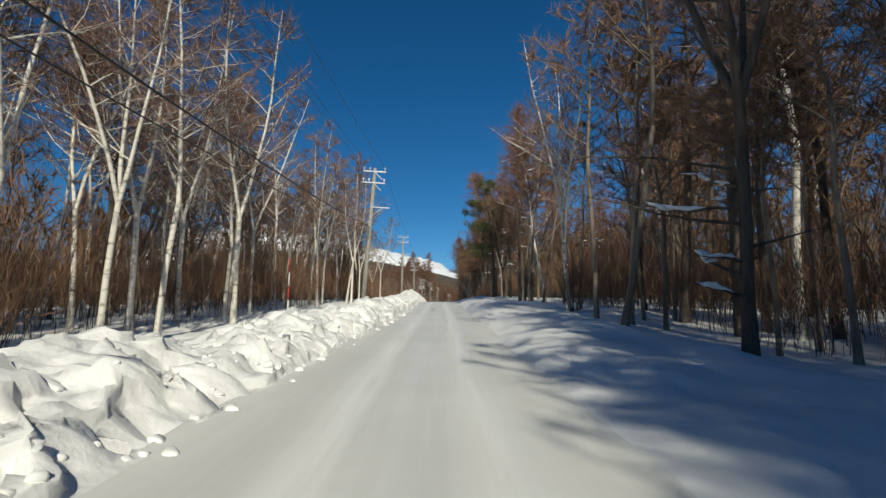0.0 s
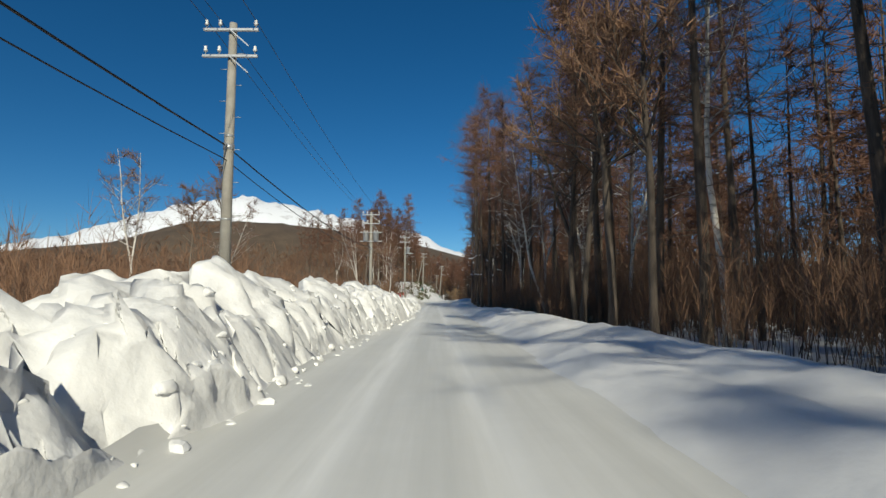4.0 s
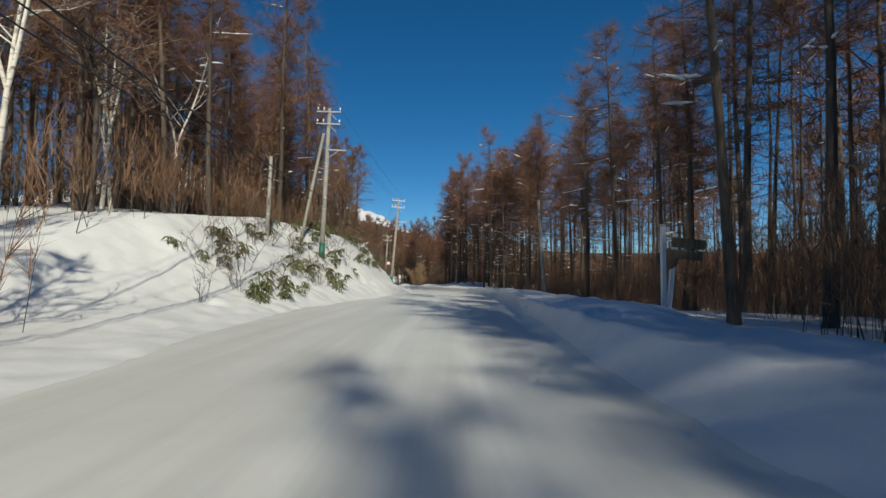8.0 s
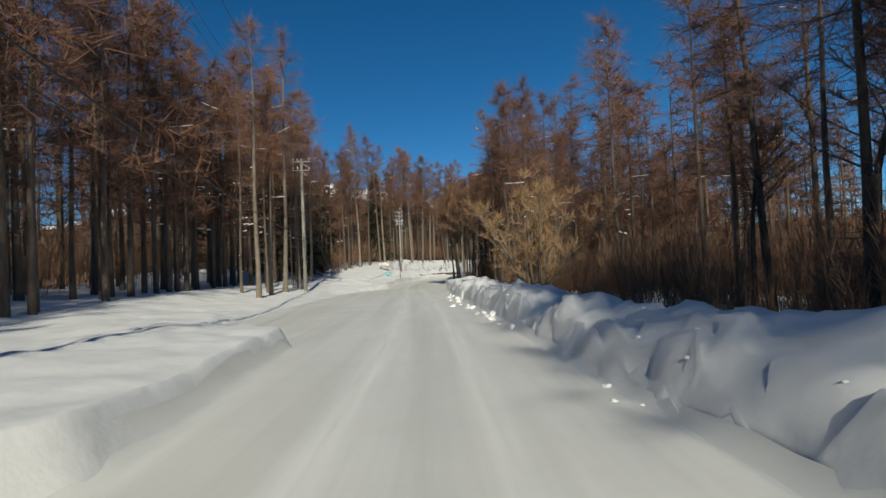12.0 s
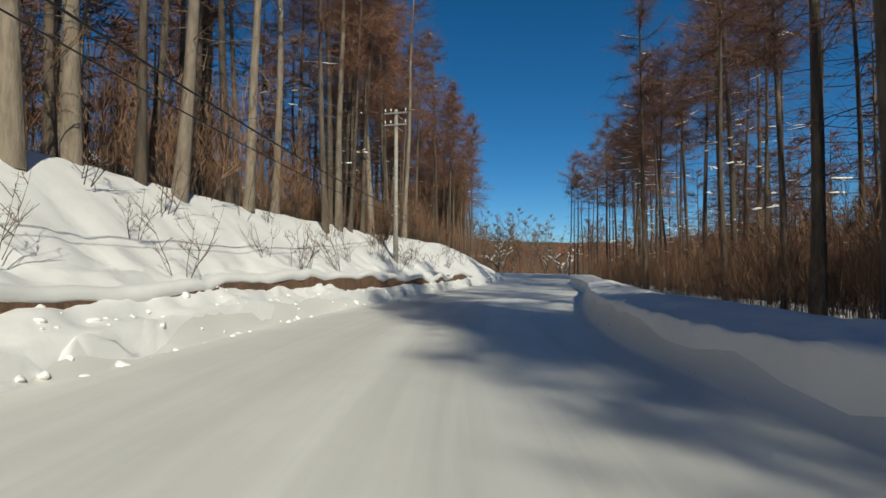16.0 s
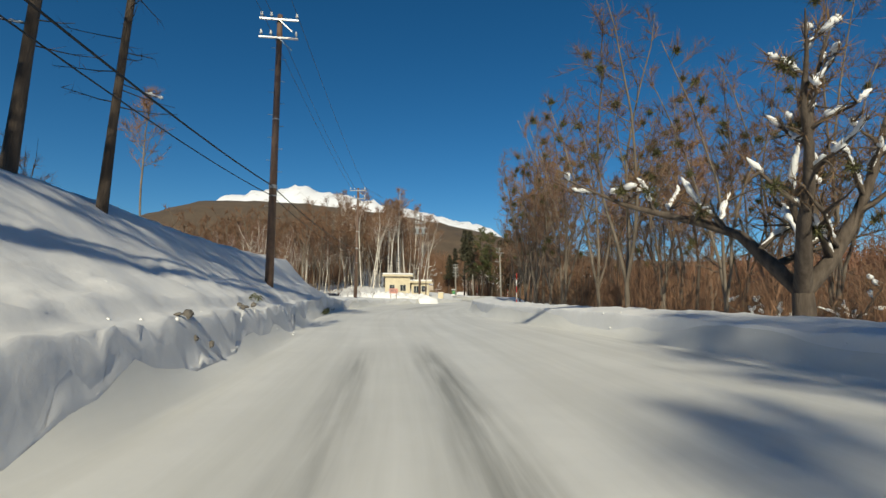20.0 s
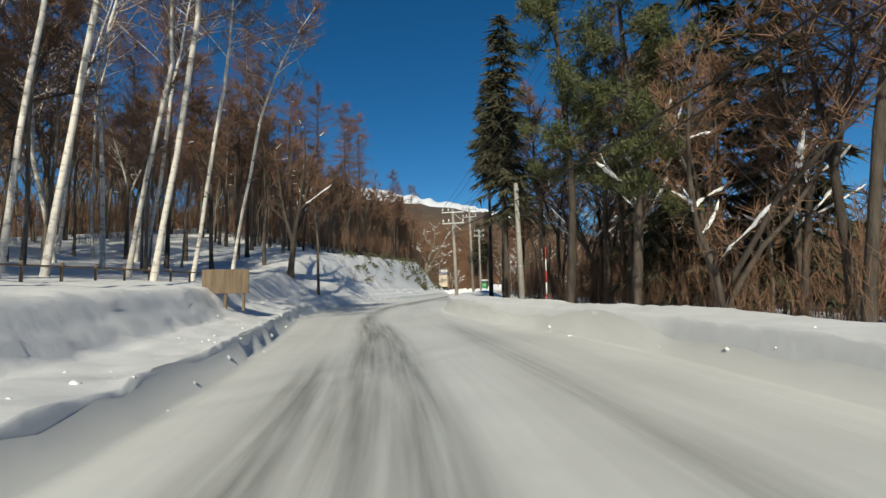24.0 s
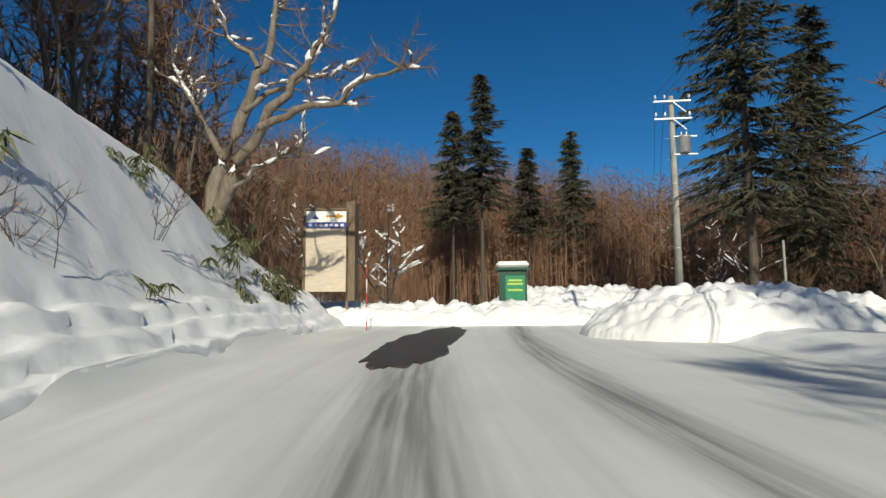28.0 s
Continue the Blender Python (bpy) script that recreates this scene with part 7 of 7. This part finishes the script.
def old_tree(seed):
    """A heavy forked trunk leaning out over the slope, snow lying along its limbs."""
    np.random.seed(seed)
    w, tw, load = Sticks(), Sticks(), Sticks()
    for pts, r0, r1 in ((((0, 0, -0.8), (0.1, 0, 0.6), (0.4, 0.1, 2.5), (1.1, 0.3, 4.1), (1.6, 0.2, 5.6), (1.9, 0.5, 8.0), (1.7, 0.9, 10.0)), 0.36, 0.03),
                        (((0.25, -0.2, -0.8), (0.4, -0.2, 0.4), (1.15, -0.3, 1.9), (2.4, -0.5, 3.8), (3.3, -0.4, 5.2), (4.4, -0.6, 6.8), (4.8, -0.9, 8.6)), 0.31, 0.03),
                        (((1.9, -0.4, 3.1), (3.3, -0.8, 3.6), (4.6, -1.0, 3.8), (5.9, -1.5, 4.4), (7.1, -1.6, 4.5)), 0.15, 0.03),
                        (((0.8, -0.2, 0.9), (1.8, -0.6, 1.7), (3.2, -0.8, 2.0)), 0.10, 0.03),
                        (((1.0, 0.2, 4.0), (2.3, 0.6, 5.1), (3.4, 0.9, 5.4), (4.6, 0.9, 5.9)), 0.13, 0.03),
                        (((0.4, 0.1, 2.5), (-0.9, 0.4, 4.2), (-1.8, 0.6, 6.0)), 0.13, 0.04),
                        (((1.6, 0.2, 5.6), (0.4, 0.3, 6.8), (-0.3, 0.1, 8.4)), 0.10, 0.03)):
        pts = np.array(pts, float)
        k = np.linspace(0, len(pts) - 1, 3 * len(pts) - 2)
        limb = np.stack([np.interp(k, np.arange(len(pts)), pts[:, c]) for c in range(3)], -1) + np.random.normal(0, 0.07, (len(k), 3))
        w.tube(limb, np.linspace(r0, r1, len(k)) * rnd(0.88, 1.12, len(k)), 9)
        snow_on(load, limb[1:], 5, 0.12 + 0.3 * r0)
        for q in range(16):
            p0 = limb[int(rnd(len(k) * 0.35, len(k)))]
            sub = bend(p0, np.random.normal(0, 1, 3) * np.array([1, 0.8, 0.5]) + np.array([0.5, 0, 0.5]), rnd(0.7, 2.0), 4, 0.25, 0.05)
            w.tube(sub, np.linspace(0.045, 0.01, 5), 4)
            twig_cloud(tw, sub, 34, 0.7, 0.010)
            if q % 2:
                snow_on(load, sub, 2, 0.13)
    return [("trunk", w, GREY_BARK), ("crown", tw, BROWN_TWIG), ("snow_load", load, LOAD)]


lone("bare_tree", "old leaning tree with snow along heavy limbs", old_tree(820), at(28.8, -9.2, 0.0), scale=1.15)
lone("bare_tree", "snow-laden crooked tree behind the billboard", forked_parts(8, 821, DARK_BARK, BROWN_TWIG, stems=3, spread=0.7, fork=0.2, limbs=34, twigs=26, snow=1.0, thick=1.1, wander=0.2), (17.0, 684.0, 1.2))
lone("bare_tree", "snow-plastered dead tree with heavy forking limbs", forked_parts(8.5, 822, DARK_BARK, STRAW_TWIG, stems=4, spread=0.6, fork=0.16, limbs=44, twigs=26, snow=0.9, balls=0.2, trunk_r=0.30, thick=1.25, wander=0.24), at(20.5, 10.0, -0.2), 30)
lone("bare_tree", "fallen pale limbs plastered with snow", forked_parts(4.5, 823, GREY_BARK, STRAW_TWIG, stems=4, spread=1.8, fork=0.1, limbs=24, twigs=14, snow=1.0, trunk_r=0.14, thick=1.2, wander=0.2), at(20.76, 16.5, -0.2))
lone("bare_tree", "snow-plastered low tree at the bend", forked_parts(5.0, 824, GREY_BARK, STRAW_TWIG, stems=4, spread=1.2, fork=0.1, limbs=26, twigs=16, snow=1.0, trunk_r=0.16, thick=1.2, wander=0.2), at(19.78, 12.6, -0.2), scale=1.55)
lone("bare_tree", "slim three-stemmed bare tree at the bend", forked_parts(11, 836, DARK_BARK, BROWN_TWIG, stems=3, spread=0.35, fork=0.06, limbs=24, twigs=20, snow=0.2, trunk_r=0.13, wander=0.16), at(19.92, 11.0, -0.2), scale=0.95)
lone("bare_tree", "snow-dusted tree with layered boughs", larch_parts(11, 825, snow=0.9, crown_from=0.2), at(27.6, 10.0, -0.2))
lone("shrub", "small bush bowed under clumps of snow", forked_parts(1.9, 845, DARK_BARK, BROWN_TWIG, stems=3, spread=0.6, fork=0.08, limbs=9, twigs=10, snow=1.0, trunk_r=0.05), at(10.5, -8.0, -0.1))
lone("bare_tree", "many-limbed dark tree with snow patches on its limbs", forked_parts(8, 848, DARK_BARK, BROWN_TWIG, stems=4, spread=0.35, fork=0.1, limbs=30, twigs=30, snow=0.15, trunk_r=0.13, wander=0.24), at(24.52, 8.6, -0.2))
lone("bare_tree", "forked tree with snow in its crook", forked_parts(11, 826, DARK_BARK, BROWN_TWIG, stems=4, spread=0.5, fork=0.22, limbs=30, twigs=24, snow=0.35, trunk_r=0.24, thick=1.4), at(25.5, -7.2, -0.2))
st = forked(7.0, 830, stems=9, spread=0.5, fork=0.05, limbs=90, twigs=40, twig_len=0.75, width=0.011, trunk_r=0.10, thick=0.9, wander=0.12)
sb = thing("shrub", "tall fan-shaped leafless tawny shrub", "shrub", Matrix.Translation(at(13.0, 5.2, -0.2)))
part("brushwood", st[0].mesh("brushwood", GREY_BARK), None, sb)["kind"] = "stuff"
part("crown", st[1].mesh("crown", TAN_TWIG), None, sb)


# ---- undergrowth ----
def thicket(name, label, zones, seed, twig_mat, stem_mat, lo=0.8, hi=1.3):
    """Close bare stems and twigs under the trees, too many to count."""
    random.seed(seed)
    np.random.seed(seed)
    protos = []
    for k in range(5):
        w, tw = Sticks(), Sticks()
        for q in range(9):
            stem = bend((rnd(-0.9, 0.9), rnd(-0.9, 0.9), 0), (rnd(-0.2, 0.2), rnd(-0.2, 0.2), 1), rnd(1.8, 4.2), 3, 0.06)
            w.slivers(stem[:1], stem[-1:] - stem[:1], 0.012)
            twig_cloud(tw, stem, 20, 1.1, 0.0125, 0.5, 0.7)
        protos.append([(np.concatenate(s.v), np.concatenate(s.f)) for s in (w, tw)])
    ob = thing(name, label, "undergrowth", kind="stuff")
    acc = [[[], [], 0], [[], [], 0]]
    for side, t0, t1, d0, d1, count in zones:
        tv = np.array([t0 + (t1 - t0) * (k + random.random()) / count for k in range(count)])
        dv = side * np.array([random.uniform(d0, d1) for _ in range(count)])
        x, y, z = plan(tv, dv)
        z = z + rise(tv, np.clip(dv, -29.5, 29.5))
        for k in range(count):
            a, s = random.uniform(0, 6.283), random.uniform(lo, hi)
            c, sn = math.cos(a) * s, math.sin(a) * s
            pr = random.choice(protos)
            for j in (0, 1):
                V, F = pr[j]
                acc[j][0].append(np.stack([V[:, 0] * c - V[:, 1] * sn + x[k], V[:, 0] * sn + V[:, 1] * c + y[k], V[:, 2] * s + z[k] - 0.15], -1))
                acc[j][1].append(F + acc[j][2])
                acc[j][2] += len(V)
    for j, (nm, mat) in enumerate((("stems", stem_mat), ("twig_spray", twig_mat))):
        part(nm, fast_mesh(nm, np.concatenate(acc[j][0]), np.concatenate(acc[j][1]), mat), None, ob)


thicket("thicket_left", "brown leafless undergrowth behind the roadside", [
    (-1, 19.35, 20.1, 6.4, 13, 150), (-1, -0.6, 4.5, 9, 30, 700), (-1, 8.6, 12.2, 12, 30, 330), (-1, 13.0, 15.4, 20, 36, 150), (-1, 15.2, 18.8, 12, 30, 560), (-1, 16.6, 18.9, 9, 14, 90), (-1, 18.6, 20.0, 9, 26, 130),
    (-1, 22.9, 26.4, 22, 34, 200), (-1, 26.2, 28.8, 11, 28, 300), (-1, 28.9, 31.8, 8, 28, 420)], 61, BROWN_TWIG, DARK_BARK, 0.75, 1.35)
thicket("thicket_right", "dense leafless undergrowth between the larch trunks", [
    (1, -0.6, 3.2, 9, 30, 560), (1, 3.0, 8.4, 8, 30, 760), (1, 8.3, 12.3, 10.5, 30, 520), (1, 12.2, 14.0, 12, 30, 240), (1, 14.0, 18.8, 12, 30, 640), (1, 19.0, 24.0, 13, 30, 420), (1, 23.8, 26.3, 12, 30, 300), (1, 26.3, 27.8, 20, 30, 130), (1, 27.7, 28.2, 10, 30, 60), (1, 28.3, 31.8, 18, 29, 160)], 62, BROWN_TWIG, DARK_BARK, 0.75, 1.35)
thicket("thicket_right_low", "low reddish leafless brush along the wood's edge", [
    (1, -0.4, 1.6, 7.4, 10, 90), (1, 3.2, 5.2, 6.4, 9, 120), (1, 5.0, 7.0, 5.0, 9, 240), (1, 7.0, 8.4, 7.2, 11, 140), (1, 8.4, 10.6, 7.5, 10.5, 90), (1, 12.15, 13.9, 7.0, 12, 190), (1, 14.6, 19.0, 8.0, 12, 380), (1, 26.0, 27.8, 10, 12, 60), (1, 23.9, 26.0, 9.0, 12, 60)], 64, BROWN_TWIG, DARK_BARK, 0.5, 0.95)
thicket("thicket_left_low", "low brown leafless brush below the road", [(-1, 4.3, 8.4, 7, 30, 560)], 63, BROWN_TWIG, DARK_BARK, 0.55, 1.0)


# dwarf bamboo poking out of the slopes
def bamboo(seed):
    np.random.seed(seed)
    st, lf = Sticks(), Sticks()
    for q in range(4):
        stem = bend((rnd(-0.2, 0.2), rnd(-0.2, 0.2), -0.1), (rnd(-0.6, 0.6), rnd(-0.6, 0.6), 1), rnd(0.25, 0.6), 3, 0.15, -0.05)
        st.tube(stem, np.linspace(0.006, 0.004, 4), 4)
        n = 10
        way = np.random.normal(0, 0.5, (n, 3)) * np.array([[1, 1, 0.4]]) + np.array([[0, 0, -0.45]])
        way /= np.linalg.norm(way, axis=1, keepdims=True)
        lf.leaves(np.repeat(stem[-1][None], n, 0) + np.random.normal(0, 0.03, (n, 3)), way * rnd(0.18, 0.32, (n, 1)), 0.022)
    return [("brushwood", st, BAMBOO), ("leaves", lf, BAMBOO)]


variants("bamboo", "bamboo_grass", "dwarf bamboo clump drooping out of the snow", "plant", "dwarf bamboo", [bamboo(900 + k) for k in range(4)])
variants("sprig", "sapling", "thin bare sapling standing in the snow", "plant", "bare saplings",
         [[("brushwood", q[0], DARK_BARK), ("twig_spray", q[1], BROWN_TWIG)] for q in (shrub(1.3, 920 + k, stems=4, spread=0.8, twigs=5, width=0.005, thick=0.6) for k in range(4))])
random.seed(77)
for t0, t1, d0, d1, count, key in ((26.2, 27.6, 5.8, 8.6, 44, "bamboo"), (27.6, 28.9, 5.8, 8.8, 60, "bamboo"), (27.7, 27.95, 5.0, 6.6, 26, "bamboo"), (8.75, 9.9, 6.4, 10.0, 80, "bamboo"), (9.7, 10.9, 5.6, 7.8, 14, "bamboo"), (19.85, 20.15, 5.0, 7.0, 8, "bamboo"),
                                  (9.7, 12.0, 5.4, 8.6, 70, "sprig"), (10.6, 11.9, 4.8, 8.8, 70, "sprig"), (15.6, 18.9, 5.8, 9.2, 46, "sprig"), (26.0, 28.6, 5.6, 8.5, 26, "sprig"), (8.6, 9.7, 6.6, 11.0, 36, "sprig"), (21.9, 22.6, 7.5, 12.0, 8, "sprig")):
    for k in range(count):
        plant(key, random.uniform(t0, t1), -random.uniform(d0, d1), random.uniform(0.9, 1.8), sink=0.02)
for t0, t1, d0, d1, count in ((10.7, 11.8, 5.0, 9.0, 22), (7.4, 8.2, 6.0, 9.0, 10)):
    for k in range(count):
        plant("sprig", random.uniform(t0, t1), random.uniform(d0, d1), random.uniform(0.8, 1.4), sink=0.02)

for t, d, s in ((21.2, 3.85, 0.5), (21.23, 3.9, 0.45), (21.25, 3.95, 0.55), (21.27, 3.98, 0.5), (21.3, 4.02, 0.6), (21.18, 3.8, 0.45), (20.58, 3.65, 0.5), (20.6, 3.75, 0.45),
                (21.22, 3.86, 0.55), (21.24, 3.9, 0.45), (21.26, 3.94, 0.6), (21.29, 3.99, 0.55), (21.31, 4.02, 0.7), (21.33, 4.05, 0.85), (21.34, 4.06, 0.6), (21.28, 4.0, 0.5), (21.38, 4.12, 0.5), (21.4, 4.14, 0.4), (21.43, 4.17, 0.4)):
    plant("bamboo", t, -d, s, sink=0.02)

# loose clods below the ploughed bank
CLODS = []
for k in range(5):
    np.random.seed(950 + k)
    _bm = bmesh.new()
    bmesh.ops.create_icosphere(_bm, subdivisions=2, radius=1.0)
    for q in range(9):               # broken faces
        way = Vector(np.random.normal(size=3)).normalized()
        cut = rnd(0.45, 0.8)
        for v in _bm.verts:
            v.co -= way * max(0.0, v.co.dot(way) - cut)
    for v in _bm.verts:
        v.co = Vector((v.co.x * 1.15, v.co.y, v.co.z * 0.8 + 0.3)) * float(rnd(0.94, 1.06))
    _me = bpy.data.meshes.new("snow_clod")
    _bm.to_mesh(_me)
    _bm.free()
    _me.materials.append(SNOW)
    CLODS.append(_me)
GROUND_TREES = [BVHTree.FromPolygons([v.co[:] for v in ob.data.vertices], [p.vertices[:] for p in ob.data.polygons])
                for ob in bpy.data.objects if ob.type == "MESH" and (ob.name.startswith("snow_bank") or ob.name.startswith("road"))]


def settle(x, y, z):
    """The height of the snow surface over a place."""
    hits = [tree.ray_cast(Vector((x, y, z + 6)), Vector((0, 0, -1)), 12)[0] for tree in GROUND_TREES]
    return max([h.z for h in hits if h is not None], default=z)


random.seed(9)
def scatter_clods(side, t0, t1, count, lo, hi, reach=0.5):
    for k in range(count):
        t = random.uniform(t0, t1)
        S_ = section(LT if side < 0 else RT, np.array([t]))[0]
        d = side * (S_[0] + (random.gauss(0.25, reach) if t < 7.5 else 0.04 - abs(random.gauss(0, reach))))
        ob = new("snow_clod", random.choice(CLODS))
        s = random.uniform(lo, hi) ** 1.0
        p = at(t, d)
        p.z = settle(*p) - 0.35 * s
        ob.matrix_world = Matrix.Translation(p) @ pose(0, 0, 0, random.uniform(-25, 25), random.uniform(-25, 25), random.uniform(0, 360)) @ Matrix.Diagonal((s, s, s, 1))
        tagged(ob, "loose clod of ploughed white snow", "snow clod", "loose snow clods")


scatter_clods(-1, -0.2, 6.7, 90, 0.03, 0.13, 0.25)
scatter_clods(1, 12.5, 13.4, 24, 0.08, 0.2, 0.25)
scatter_clods(1, 2.3, 3.2, 4, 0.05, 0.12, 0.5)
scatter_clods(-1, 14.4, 28.2, 36, 0.03, 0.07, 0.2)
scatter_clods(1, 8.6, 28.0, 24, 0.03, 0.08, 0.2)

def clod_rubble(name, side, t0, t1, count, lo, hi, seed):
    """The many small crumbs on the bank's face, joined."""
    rng = random.Random(seed)
    arrs = []
    for me in CLODS:
        v = np.empty(len(me.vertices) * 3, np.float32)
        me.vertices.foreach_get("co", v)
        arrs.append((v.reshape(-1, 3), np.array([p.vertices[:] for p in me.polygons])))
    tv = np.array([rng.uniform(t0, t1) for _ in range(count)])
    S_ = section(LT if side < 0 else RT, tv)
    dv = S_[:, 0] + np.array([rng.betavariate(1.2, 2.2) * 1.8 - 0.25 for _ in range(count)])
    x, y, z = plan(tv, side * dv)
    z = z + rise(tv, side * dv)
    V, F, n = [], [], 0
    for k in range(count):
        v, f = rng.choice(arrs)
        a, s = rng.uniform(0, 6.283), lo + (hi - lo) * rng.random() ** 2.5
        c, sn = math.cos(a) * s, math.sin(a) * s
        V.append(np.stack([v[:, 0] * c - v[:, 1] * sn + x[k], v[:, 0] * sn + v[:, 1] * c + y[k], v[:, 2] * s * rng.uniform(0.7, 1.2) + settle(x[k], y[k], z[k]) - 0.5 * s], -1))
        F.append(f + n)
        n += len(v)
    tagged(new(name, fast_mesh(name, np.concatenate(V), np.concatenate(F), PLOUGHED)), "small crumbs of ploughed snow on the bank", "snow", kind="stuff")


clod_rubble("snow_rubble_left", -1, -0.3, 6.7, 1100, 0.03, 0.13, 41)
clod_rubble("snow_rubble_far_left", -1, 14.5, 26.0, 500, 0.02, 0.06, 42)
clod_rubble("snow_rubble_cut_left", -1, 15.9, 18.2, 340, 0.04, 0.12, 44)
clod_rubble("snow_rubble_right", 1, 8.6, 28.0, 420, 0.02, 0.06, 43)

# stones bared in the cut bank
random.seed(31)
for t0, d0, count, size in ((20.35, -3.05, 5, 0.08), (20.5, -3.3, 4, 0.07), (20.0, -3.6, 4, 0.14), (2.45, -3.3, 1, 0.10)):
    for k in range(count):
        np.random.seed(int(t0 * 100) + k)
        st = Sticks()
        r_ = size * random.uniform(0.4, 1.1)
        st.blob((0, 0, 0), (r_, r_ * random.uniform(0.6, 1.4), r_), random.uniform(0.5, 0.9), 6)
        t, d = t0 + random.uniform(-0.03, 0.03), d0 - random.uniform(0.0, 0.2)
        tagged(new("stone", st.mesh("stone", STONE, False)), "dark stone showing in the cut snow bank", "stone", "bank stones").matrix_world = Matrix.Translation(at(t, d, 0.0)) @ pose(0, 0, 0, random.uniform(-40, 40), 0, random.uniform(0, 360))

# take away the pattern trees that no place used
for pool in KIND.values():
    for slot in pool:
        if not slot[1]:
            for ch in list(slot[0].children):
                bpy.data.objects.remove(ch)
            bpy.data.objects.remove(slot[0])
